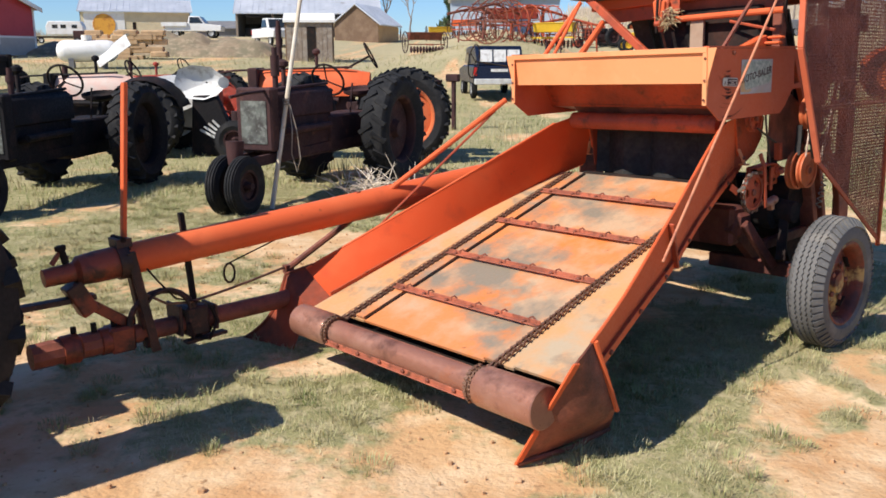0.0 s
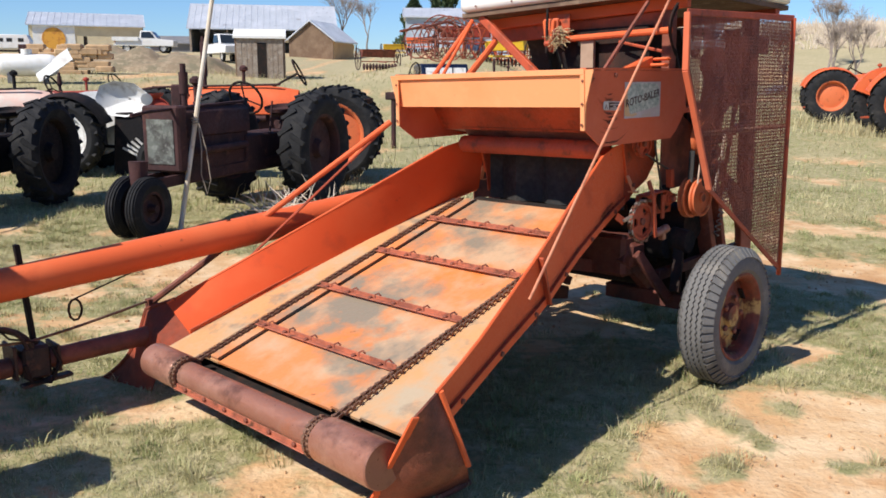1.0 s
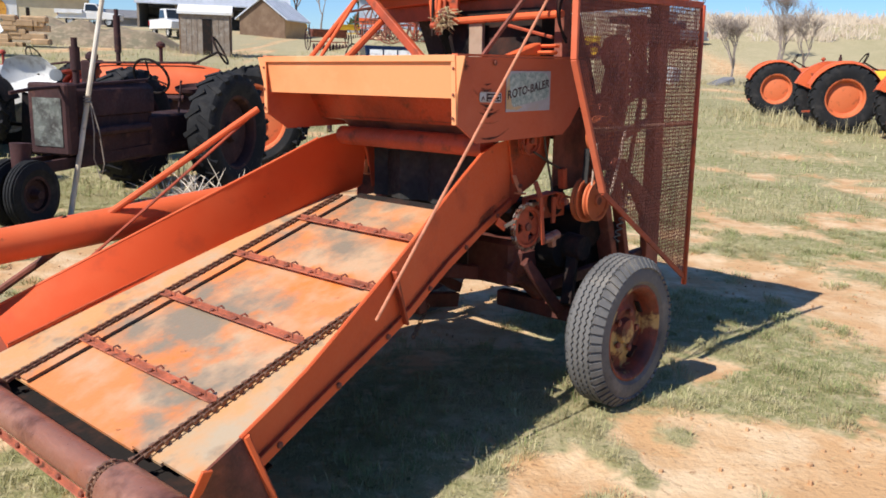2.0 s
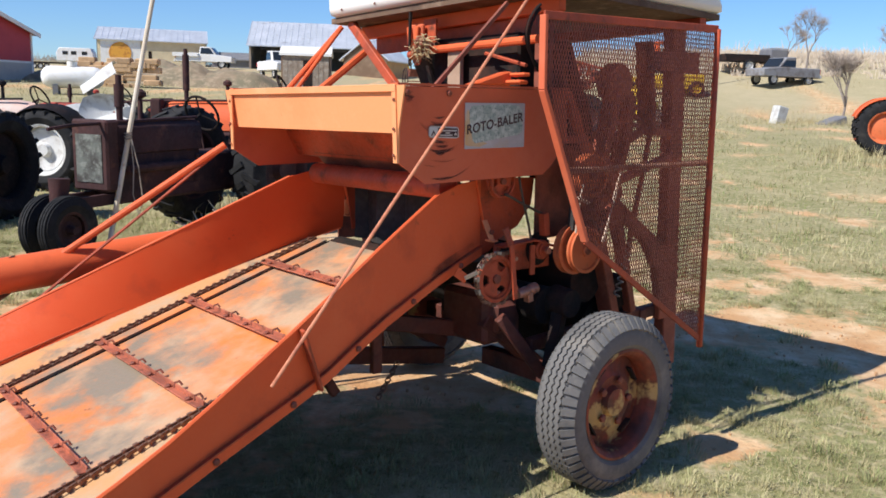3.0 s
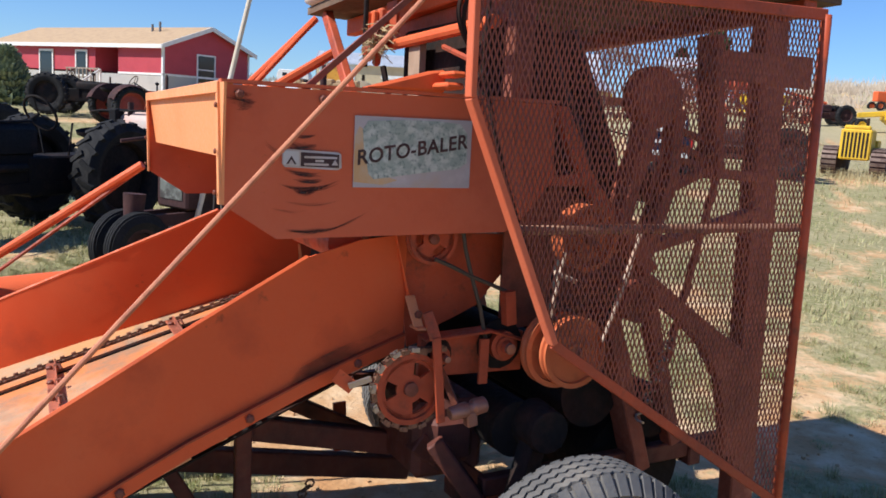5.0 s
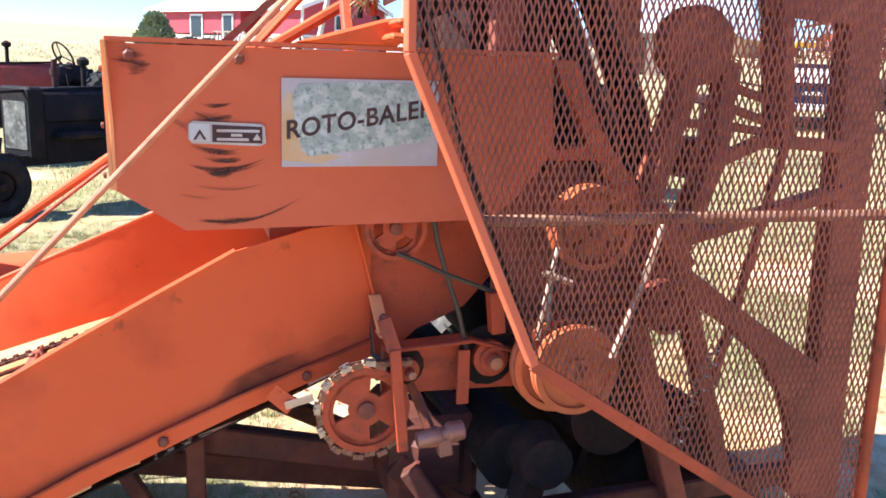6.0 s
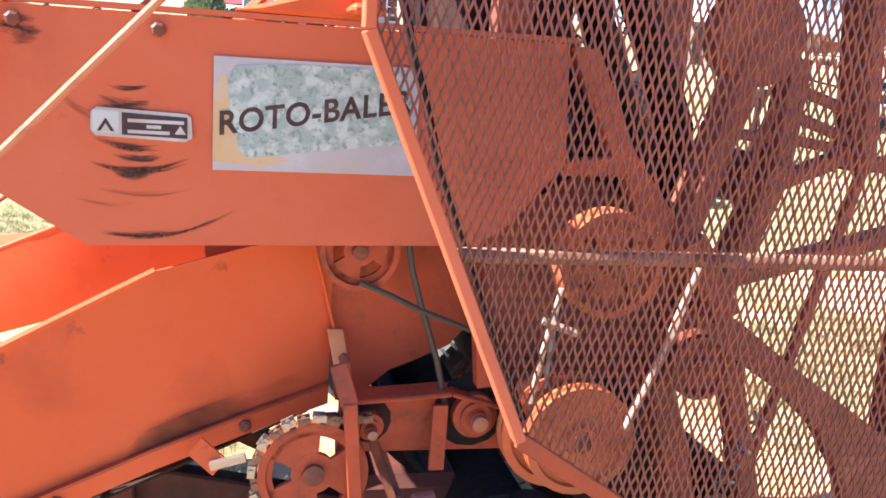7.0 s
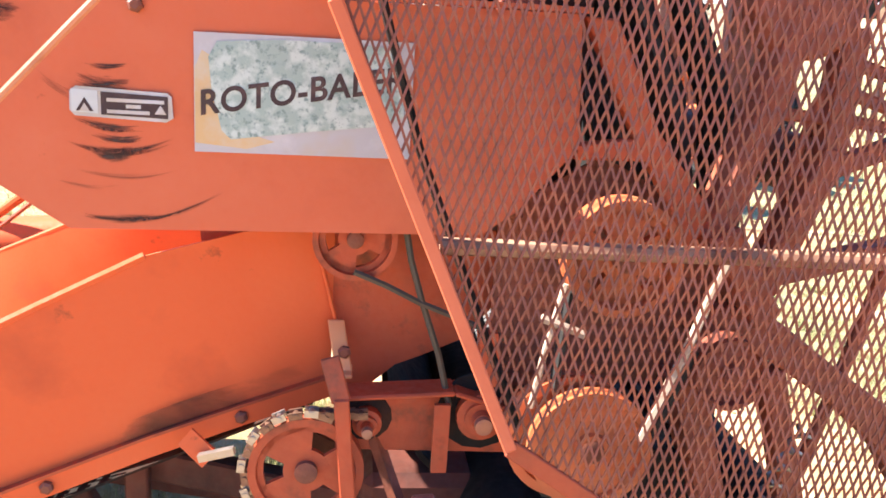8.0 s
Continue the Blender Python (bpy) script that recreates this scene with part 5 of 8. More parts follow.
    part("tongue_bracket", Geo().beam(L(-2.55, -1.60, 0.54), L(-2.48, -1.6, 0.40), 0.09, 0.08).beam(L(-2.48, -1.6, 0.44), L(-2.30, -1.6, 0.30), 0.05, 0.05), GREASED_SHADED, baler, bevel=0.006)
    part("hook_arm", Geo().tube([L(-2.16 + 0.165 * math.cos(k * 0.314), -1.56, 0.29 + 0.155 * math.sin(k * 0.314)) for k in range(11)], 0.015, 8), IRON_BROWN, baler)
    part("hook_arm", Geo().tube([L(-2.15 + 0.125 * math.cos(k * 0.314), -1.53, 0.29 + 0.165 * math.sin(k * 0.314)) for k in range(1, 10)], 0.008, 8), IRON_BROWN, baler)
    part("nose_bolt", Geo().cyl(L(-2.56, -1.595, 0.64), L(-2.575, -1.595, 0.71), 0.016, n=8).cyl(L(-2.575, -1.595, 0.70), L(-2.578, -1.595, 0.72), 0.024, n=6), BLACK, baler)
    part("draw_bar", Geo().beam(L(-2.80, -1.60, 0.47), L(-2.45, -1.60, 0.47), 0.06, 0.025), IRON_BROWN, baler, bevel=0.003)
    part("tube_clamp", Geo().lathe(L(-2.345, -1.588, 0.61), L(2.62, 0.10, 0.21), [(0, 0.074), (0, 0.084), (0.05, 0.084), (0.05, 0.074)], 24).box(-2.35, 1.54, 0.68, -2.28, 1.64, 0.72), IRON_BROWN, baler, "rusty clamp holding the lever")
    part("clamp_bolt", Geo().cyl(L(-2.32, -1.54, 0.715), L(-2.32, -1.66, 0.715), 0.014, n=8), BLACK, baler)
    part("strap", Geo().beam(L(-2.30, -1.515, 0.66), L(-2.22, -1.52, 0.17), 0.042, 0.012, (0, 1, 0)), IRON_BROWN, baler, bevel=0.003)
    part("shaft_collar", Geo().lathe(L(-2.62, -1.60, 0.247), L(1, 0, 0.01), [(0, 0), (0, 0.066), (0.07, 0.070), (0.09, 0.05), (0.16, 0.05), (0.17, 0.064), (0.21, 0.064), (0.21, 0)], 20), GREASED_SHADED, baler)
    for i in range(4):
        part("collar_bolt", Geo().cyl(L(-2.56 + 0.09 * i, -1.60, 0.30), L(-2.56 + 0.09 * i, -1.60, 0.345), 0.013, n=6), BLACK, baler)
    part("bell_crank", Geo().tube([L(-1.93, -1.52, 0.33), L(-1.90, -1.52, 0.25), L(-1.95, -1.52, 0.17), L(-2.03, -1.52, 0.19), L(-2.05, -1.52, 0.27)], 0.009, 6), BLACK, baler)
    part("pull_rope", Geo().tube([L(-2.30, -1.54, 0.68), L(-2.18, -1.53, 0.50), L(-2.10, -1.53, 0.40), L(-1.98, -1.53, 0.36)], 0.005, 5), BLACK, baler)
    part("pin", Geo().tube([L(-2.62, -1.60, 0.64), L(-2.58, -1.60, 0.69), L(-2.55, -1.6, 0.66)], 0.012, 6), RED_RUST, baler)
    part("hitch_chain", Geo().tube([L(-2.26, -1.54, 0.46), L(-2.14, -1.54, 0.38), L(-2.02, -1.55, 0.365), L(-1.80, -1.61, 0.372), L(-1.58, -1.68, 0.384), L(-1.36, -1.745, 0.40)], 0.007, 6), CHAIN, baler)
    part("wire_loop", Geo().tube([L(-1.80 + 0.03 * math.cos(t / 10 * 6.283), -1.56, 0.47 + 0.05 * math.sin(t / 10 * 6.283)) for t in range(10)], 0.006, 5, closed=True).tube([L(-1.80, -1.56, 0.52), L(-1.5, -1.58, 0.60), L(-1.0, -1.52, 0.80)], 0.004, 5), BLACK, baler)
    part("chain_hook", Geo().tube([L(-2.02, -1.66, 0.24), L(-1.96, -1.68, 0.14), L(-1.90, -1.66, 0.14), L(-1.88, -1.64, 0.2)], 0.012, 6), BLACK, baler)


SEATS[baler.name] = Vector((0.03, 0, 0.03))
build_running_gear()


ROD_PAINT = mat("worn_salmon_rod_paint", (0.60, 0.225, 0.115), [((0.40, 0.13, 0.07), 20.0, 0.48, 0.66, 6)], rough=0.6, bump=0.1)
BROWN_BOARD = mat("brown_lining_board", (0.17, 0.105, 0.065), [((0.10, 0.06, 0.04), 4.0, 0.42, 0.62, 6), ((0.26, 0.18, 0.12), 9.0, 0.56, 0.7, 6)], rough=0.85, bump=0.3)
TAN_BOARD = mat("tan_board", (0.40, 0.27, 0.18), [((0.30, 0.19, 0.12), 6.0, 0.45, 0.65, 5)], rough=0.8, bump=0.2)
STRAW_WISP = mat("old_straw", (0.50, 0.38, 0.20), [((0.34, 0.25, 0.13), 20, 0.45, 0.65, 3)], rough=0.9, bump=0.0)


def build_upper():
    # stay tubes and rods
    part("stay_tube", Geo().tube([L(-1.41, -1.735, 0.385), L(-0.222, -1.215, 1.262)], 0.016, 10), ORANGE, baler)
    part("stay_end", Geo().tube([L(-1.42, -1.739, 0.378), L(-0.95, -1.534, 0.725)], 0.0185, 8).box(-1.44, 1.72, 0.355, -1.39, 1.76, 0.40), RED_RUST, baler)
    part("stay_rod", Geo().tube([L(-1.02, -1.42, 0.60), L(-0.222, -1.23, 1.25)], 0.007, 6), ORANGE_DARK, baler)
    part("stay_rod", Geo().tube([L(-0.808, 0.259, 0.620), L(0.325, 0.155, 1.835)], 0.0060, 8), ROD_PAINT, baler, "long thin worn stay rod")
    part("stay_rod", Geo().beam(L(-0.02, 0.03, 1.50), L(0.34, 0.03, 1.83), 0.014, 0.014), RED_RUST, baler)
    # roof
    def tilt(x, y):
        """The roof sits higher on the open side and falls a little to the rear."""
        return 0.022 + 0.024 * (1.25 - y) / 1.45 - 0.022 * (x - 0.345) / 1.2

    def ring(inset, z, n=6, tail=None):
        tail = inset if tail is None else tail
        x0, x1, y0, y1, r = 0.345 + inset, 1.572 - tail, -0.205 + inset, 1.255 - inset, max(0.02, 0.06 - inset * 0.2)
        out = []
        for cx, cy, a0 in ((x1 - r, y1 - r, 0), (x0 + r, y1 - r, 90), (x0 + r, y0 + r, 180), (x1 - r, y0 + r, 270)):
            for i in range(n):
                a = radians(a0 + 90 * i / (n - 1))
                x, y = cx + r * math.cos(a), cy + r * math.sin(a)
                out.append((x, y, z + tilt(x, y)))
        return out

    g = Geo()
    rows = [ring(i, z, 6, t) for i, z, t in ((0.07, 1.848, 0.07), (0.025, 1.850, 0.02), (0.006, 1.862, 0.0), (0.0, 1.885, 0.008), (0.0, 1.935, 0.050), (0.005, 1.968, 0.085), (0.030, 1.993, 0.130), (0.15, 2.012, 0.24), (0.35, 2.028, 0.40), (0.55, 2.032, 0.55))]
    rows = [r + r[:1] for r in rows]
    g.grid(rows)
    g.f.append(tuple(len(g.v) - 25 + i for i in range(24)))
    g.f.append(tuple(reversed(range(24))))
    roof = part("roof", g, WHITE, baler, "white sheet-metal roof with rounded edge", smooth=50)
    b = 0.2065
    part("name_plate", Geo().prism([L(0.665, b, 1.934), L(1.105, b, 1.926), L(1.105, b, 1.980), L(0.665, b, 1.988)], L(0, 0.002, 0)), INK, roof, "dark outlined name plate")
    part("name_field", Geo().prism([L(0.671, b + 0.002, 1.940), L(1.099, b + 0.002, 1.932), L(1.099, b + 0.002, 1.974), L(0.671, b + 0.002, 1.982)], L(0, 0.001, 0)), WHITE, roof)
    for x0, x1 in ((0.690, 0.835), (0.855, 1.080)):
        part("name_bar", Geo().prism([L(x0, b + 0.003, 1.957 - 0.018 * x0), L(x1, b + 0.003, 1.957 - 0.018 * x1), L(x1, b + 0.003, 1.988 - 0.018 * x1), L(x0, b + 0.003, 1.988 - 0.018 * x0)], L(0, 0.001, 0)), INK, roof)
    for i in range(5):
        bolt(L(0.343, -1.1 + 0.27 * i, 1.875 + tilt(0.345, 1.1 - 0.27 * i)), (-1, 0, 0), roof, TINY_BOLT)
    part("roof_lining", Geo().grid([[(x, y, 1.822 + tilt(x, y)) for x in (0.372, 1.53)] for y in (-0.19, 1.235)], (0, 0, 0.0255)), BROWN_BOARD, baler, "brown board lining under the roof")
    part("roof_beam", Geo().beam(L(0.53, -1.18, 1.805), L(0.53, 0.14, 1.838), 0.04, 0.06), ORANGE, baler, bevel=0.004)
    part("roof_beam", Geo().beam(L(0.55, -1.10, 1.74), L(0.55, 0.04, 1.765), 0.012, 0.08).beam(L(1.42, -1.20, 1.80), L(1.42, 0.18, 1.835), 0.05, 0.06), ORANGE_DARK, baler, bevel=0.004)
    # struts at the front of the roof
    for p, q, r in (((0.385, -1.165, 1.825), (0.08, -1.19, 1.505), 0.013), ((0.385, -1.165, 1.825), (0.10, -1.13, 1.51), 0.010)):
        part("strut", Geo().tube([L(*p), L(*q)], r, 8), ORANGE, baler)
    part("strut", Geo().beam(L(0.41, -1.12, 1.845), L(0.36, -0.66, 1.505), 0.045, 0.03, (1, 0, 0)), ORANGE_DARK, baler, bevel=0.004)
    part("strut", Geo().tube([L(0.42, -1.02, 1.70), L(0.10, -0.93, 1.505)], 0.018, 8), ORANGE, baler)
    part("cross_pipe", Geo().tube([L(0.444, -0.56, 1.69), L(0.44, 0.10, 1.70)], 0.017, 10), ORANGE, baler)
    part("cross_pipe", Geo().tube([L(0.45, -0.20, 1.66), L(0.40, 0.08, 1.60)], 0.008, 6), ORANGE_DARK, baler)
    tw = part("twine_box", Geo().prism([L(0.40, -0.655, 1.80), L(0.40, -0.555, 1.80), L(0.40, -0.560, 1.70), L(0.40, -0.590, 1.625), L(0.40, -0.615, 1.625), L(0.40, -0.645, 1.70)], L(0.02, 0, 0)), CHALKY, baler, "orange twine arm casting", bevel=0.006)
    for db in (-0.03, 0.03):
        part("rib", Geo().beam(L(0.39, -0.605 + db, 1.79), L(0.39, -0.603 + db * 0.4, 1.65), 0.018, 0.022, (0, 1, 0)), ORANGE, tw, bevel=0.004)
    part("twine_wheel", Geo().lathe(L(0.40, -0.575, 1.712), L(0, 1, 0), [(0, 0), (0, 0.028), (0.008, 0.036), (0.02, 0.036), (0.028, 0.024), (0.045, 0.022), (0.045, 0)], 16), RED_RUST, tw)
    part("bracket_plate", Geo().box(0.43, 0.50, 1.72, 0.44, 0.58, 1.82), ORANGE_DARK, tw)
    part("gear_lump", Geo().lathe(L(0.385, -0.63, 1.665), L(0, 1, 0.2), [(0, 0), (0.005, 0.016), (0.02, 0.024), (0.04, 0.02), (0.05, 0.008), (0.05, 0)], 10), ORANGE_DARK, tw)
    part("pale_board", Geo().box(0.45, 0.36, 1.50, 0.47, 0.44, 1.70), TAN_BOARD, baler, "tan wooden upright")
    rnd = random.Random(2)
    wisp = Geo()
    for i in range(120):
        p = L(0.385 + rnd.uniform(-0.02, 0.02), -0.545 + rnd.uniform(-0.04, 0.04), 1.705 + rnd.uniform(-0.05, 0.03))
        e = Vector((rnd.uniform(-1, 1), rnd.uniform(-1, 1), rnd.uniform(-1, 0.6))) * 0.05
        wisp.tube([p, p + e * 0.5 + Vector((0, 0, 0.008)), p + e], 0.0018, 3)
    tagged(part("straw_wisp", wisp, STRAW_WISP, tw, "wisps of old straw caught on the casting"), kind="stuff")
    part("twine_hanger", Geo().tube([L(0.37, -0.60, 1.85), L(0.37, -0.605, 1.74), L(0.375, -0.61, 1.62)], 0.008, 6), BLACK, baler)
    part("dark_lever", Geo().beam(L(0.40, -0.52, 1.62), L(0.42, -0.50, 1.50), 0.016, 0.014), BLACK, baler)
    # latch blocks on the open side, above the hopper
    part("latch", Geo().prism([L(0.12, 0.03, 1.520), L(0.325, 0.03, 1.520), L(0.325, 0.03, 1.575), L(0.29, 0.03, 1.570)], L(0, 0.05, 0)).box(0.285, -0.16, 1.525, 0.335, -0.08, 1.541).box(0.295, -0.17, 1.553, 0.335, -0.09, 1.567), ORANGE, baler, bevel=0.006)
    for off in (0.0, 0.014):
        part("looped_hose", Geo().tube([L(0.375 - (0.072 - off) * math.sin(math.pi * q / 18) ** 0.8, 0.17, 1.815 - off - 0.225 * q / 18) for q in range(19)], 0.0055, 6), BLACK, baler, "thin black hose looping beside the guard")
    part("corner_post", Geo().beam(L(0.56, 0.02, 1.86), L(0.56, 0.02, 1.20), 0.05, 0.06, (1, 0, 0)), RED_RUST, baler, bevel=0.004)
    part("corner_post", Geo().beam(L(0.50, -1.10, 1.50), L(0.50, -1.10, 0.50), 0.05, 0.06, (1, 0, 0)), RED_RUST, baler, bevel=0.004)
    part("far_side", Geo().prism([L(0.30, -1.08, 0.80), L(1.0, -1.08, 0.80), L(0.75, -1.08, 1.50), L(0.30, -1.08, 1.50)], L(0, -0.006, 0)), RED_RUST, baler)


SEATS[baler.name] = Vector((0.032, 0, 0.045))
build_upper()
# ---- tractors ----
WHITE_RIM = mat("white_rim_paint", (0.70, 0.69, 0.66), [((0.40, 0.36, 0.32), 8.0, 0.5, 0.7, 5)], rough=0.55, bump=0.1)
ORANGE_RIM = mat("orange_rim_paint", (0.62, 0.15, 0.05), [(RUST, 8.0, 0.55, 0.72, 6)], rough=0.6, bump=0.15)
RED_PAINT = mat("old_red_paint", (0.36, 0.05, 0.03), [((0.18, 0.04, 0.025), 5.0, 0.45, 0.7, 6), (RUST, 11.0, 0.58, 0.72, 7)], rough=0.6, bump=0.15)


def tractor_wheel(parent, at, r, w, rim_r, rim_mat, lugs=22, spoke=False, seg=44):
    """A wheel whose axle lies along y: disc > tyre, rim, lugs."""
    at, ax = Vector(at), Vector((0, 1, 0))
    g = Geo()
    if spoke:
        g.lathe(at - ax * 0.08, ax, [(0, 0), (0, 0.09), (0.16, 0.09), (0.16, 0)], 16)
    else:
        g.lathe(at - ax * 0.02, ax, [(0, 0), (0, rim_r * 0.5), (0.03, rim_r * 0.8), (0.0, rim_r), (0.015, rim_r), (0.045, rim_r * 0.8), (0.02, rim_r * 0.5), (0.03, rim_r * 0.3), (0.10, rim_r * 0.22), (0.10, 0)], seg // 2)
    disc = part("wheel", g, rim_mat, parent)
    for i in range(8 if spoke else 0):
        t = 2 * math.pi * i / 8
        part("spoke", Geo().beam(at, at + Vector((math.cos(t) * rim_r, 0, math.sin(t) * rim_r)), 0.05, 0.02, (0, 1, 0)), rim_mat, disc)
    h = w / 2
    part("rim", Geo().lathe(at, ax, [(-h * 0.72, rim_r + 0.02), (-h * 0.72, rim_r), (-h * 0.5, rim_r * 0.93), (h * 0.5, rim_r * 0.93), (h * 0.72, rim_r), (h * 0.72, rim_r + 0.02), (h * 0.66, rim_r - 0.02), (h * 0.45, rim_r * 0.90), (-h * 0.45, rim_r * 0.90), (-h * 0.66, rim_r - 0.02), (-h * 0.72, rim_r + 0.02)], seg), rim_mat, disc)
    r0 = r - (0.03 if lugs else 0.0)
    part("tyre", Geo().lathe(at, ax, [(-h * 0.7, rim_r), (-h, (rim_r + r0) / 2), (-h * 0.92, r0 - 0.05), (-h * 0.7, r0 - 0.008), (-h * 0.3, r0), (h * 0.3, r0), (h * 0.7, r0 - 0.008), (h * 0.92, r0 - 0.05), (h, (rim_r + r0) / 2), (h * 0.7, rim_r)], seg), TYRE_BLACK, disc)
    if lugs:
        g = Geo()
        for i in range(lugs):
            for sd in (-1, 1):
                t = 2 * math.pi * (i + (0.5 if sd > 0 else 0)) / lugs
                t2 = t + 0.16
                d, d2 = Vector((math.cos(t), 0, math.sin(t))), Vector((math.cos(t2), 0, math.sin(t2)))
                g.beam(at + d2 * (r0 + 0.004), at + d * (r0 - 0.030) + ax * sd * h * 0.93, 0.05, 0.055, d)
        tagged(part("tread_lug", g, TYRE_BLACK, disc, smooth=0), kind="stuff")
    else:
        g = Geo()
        for s in (-0.4, 0, 0.4):
            g.tube([at + ax * s * h + Vector((math.cos(2 * math.pi * i / 32) * r0, 0, math.sin(2 * math.pi * i / 32) * r0)) for i in range(32)], 0.014, 5, closed=True)
        part("tread_rib", g, TYRE_BLACK, disc)
    return disc


def steering(parent, at, tilt, r=0.2, material=None):
    at = Vector(at)
    m = Matrix.Translation(at) @ pose(0, 0, 0, 0, tilt, 0)
    g = Geo().tube([m @ Vector((r * math.cos(2 * math.pi * i / 24), r * math.sin(2 * math.pi * i / 24), 0)) for i in range(24)], 0.014, 7, closed=True)
    for i in range(3):
        t = 2 * math.pi * i / 3
        g.tube([m @ Vector((0, 0, -0.03)), m @ Vector((r * math.cos(t), r * math.sin(t), 0))], 0.009, 5)
    ob = part("steering_wheel", g, material or BLACK, parent)
    part("steering_column", Geo().tube([m @ Vector((0, 0, -0.02)), m @ Vector((0, 0, -0.75))], 0.018, 6), material or BLACK, ob)


def tractor(name, at, heading, label, body, rim, base=2.5, r=0.65, rear_w=0.30, track=0.72, hood=(0.62, 1.12), hood_w=0.40, nose=0.28, front="twin", front_r=0.29, round_hood=False, fender=None, fender_in=0.22, fender_sides=(-1, 1), iron=None, exhaust=1.5, wheel_z=1.30, rim_r=0.40, spoke=False, seg=44, hood_mat=None, group="parked old tractors"):
    """Old row-crop tractor; origin on the ground under the rear axle, nose along x."""
    x, y = at
    iron = iron or body
    hood_mat = hood_mat or body
    t = thing(name, pose(x, y, gz(x, y), 0, 0, heading), label, "tractor", group)
    for sd in (-1, 1):
        tractor_wheel(t, (0, sd * track, r), r, rear_w, rim_r, rim, 20, spoke, seg)
    if front == "twin":
        for sd in (-1, 1):
            tractor_wheel(t, (base, sd * 0.11, front_r), front_r, 0.15, front_r * 0.55, iron, 0, False, seg // 2 + 6)
        part("front_pedestal", Geo().cyl((base, 0, front_r), (base - 0.03, 0, 0.72), 0.06, 0.09).cyl((base, -0.2, front_r), (base, 0.2, front_r), 0.035), iron, t)
    else:
        for sd in (-1, 1):
            tractor_wheel(t, (base, sd * 0.62, front_r), front_r, 0.16, front_r * 0.55, rim, 0, False, seg // 2 + 6)
        part("front_axle", Geo().beam((base, -0.6, front_r + 0.05), (base, 0.6, front_r + 0.05), 0.08, 0.09), iron, t, bevel=0.01)
    lo, hi = hood
    hx0, hx1, hw = base * 0.30, base - nose, hood_w / 2
    if round_hood:
        rows = []
        for i in range(9):
            s = i / 8
            xx = hx0 - 0.25 + (hx1 - hx0 + 0.25) * s
            k = 1 - 0.35 * max(0, (s - 0.8) / 0.2) ** 2 - 0.15 * max(0, (0.2 - s) / 0.2)
            rows.append([(xx, hw * k * math.cos(a), hi - 0.40 + 0.40 * k * math.sin(a)) for a in [math.pi * q / 10 for q in range(11)]])
        g = Geo().grid(rows)
        g.f.append(tuple(range(11)))
        g.f.append(tuple(reversed(range(88, 99))))
        part("hood", g, hood_mat, t)
    else:
        g = Geo()
        sec = [(-hw, lo + 0.25), (-hw, hi - 0.06), (-hw * 0.6, hi), (hw * 0.6, hi), (hw, hi - 0.06), (hw, lo + 0.25)]
        g.prism([(hx0, p, q) for p, q in sec], (hx1 - hx0 - 0.16, 0, 0))
        part("hood", g, hood_mat, t, bevel=0.01)
    rad = part("radiator", Geo().box(hx1 - 0.15, -hw - 0.02, lo - 0.08, hx1, hw + 0.02, hi + 0.01), iron, t, bevel=0.02)
    part("radiator_core", Geo().box(hx1, -hw + 0.04, lo + 0.0, hx1 + 0.008, hw - 0.04, hi - 0.12), CORE, rad, "pale dusty radiator core")
    part("engine_block", Geo().box(hx0, -0.17, 0.45, hx1 - 0.16, 0.17, lo + 0.27), iron, t, bevel=0.03)
    g = Geo()
    for i in range(4):
        g.cyl((hx0 + 0.25 + i * 0.28, 0.17, lo + 0.1), (hx0 + 0.25 + i * 0.28, 0.26, lo + 0.12), 0.04, n=8)
    g.tube([(hx0 + 0.2, 0.25, lo + 0.12), (hx0 + 1.1, 0.25, lo + 0.12)], 0.04, 8)
    part("manifold", g, iron, t)
    part("transmission", Geo().box(-0.28, -0.2, r - 0.22, hx0 + 0.1, 0.2, r + 0.20).cyl((0, -track, r), (0, track, r), 0.085, n=12), iron, t, bevel=0.02)
    part("side_rail", Geo().beam((0.1, -0.2, r - 0.12), (base, -0.12, 0.5), 0.05, 0.1).beam((0.1, 0.2, r - 0.12), (base, 0.12, 0.5), 0.05, 0.1), iron, t)
    part("exhaust", Geo().cyl((base * 0.72, 0.08, hi - 0.05), (base * 0.72, 0.08, hi + 0.12), 0.03).cyl((base * 0.72, 0.08, hi + 0.12), (base * 0.72, 0.08, exhaust - 0.08), 0.045).cyl((base * 0.72, 0.08, exhaust - 0.08), (base * 0.72, 0.08, exhaust), 0.028), RUSTY_TRACTOR, t)
    part("air_cleaner", Geo().cyl((base * 0.52, -0.12, hi - 0.05), (base * 0.52, -0.12, hi + 0.22), 0.025).lathe((base * 0.52, -0.12, hi + 0.20), (0, 0, 1), [(0, 0.03), (0.02, 0.06), (0.06, 0.06), (0.09, 0.02), (0.09, 0)], 14), iron, t)
    steering(t, (base * 0.20, 0, wheel_z), -62)
    part("steering_rod", Geo().tube([(base * 0.3, 0.12, hi + 0.02), (base - 0.05, 0.14, hi - 0.03), (base + 0.16, 0.10, hi - 0.06)], 0.016, 6), iron, t)
    seat = part("seat", Geo().lathe((-0.35, 0, r + 0.38), (0.15, 0, 1), [(0.05, 0), (0.0, 0.12), (0.04, 0.2), (0.09, 0.22), (0.05, 0.21), (0.02, 0.12), (0.06, 0)], 18), iron, t)
    part("seat_spring", Geo().tube([(-0.35, 0, r + 0.38), (-0.25, 0, r + 0.2), (0.0, 0, r + 0.15)], 0.02, 6), iron, seat)
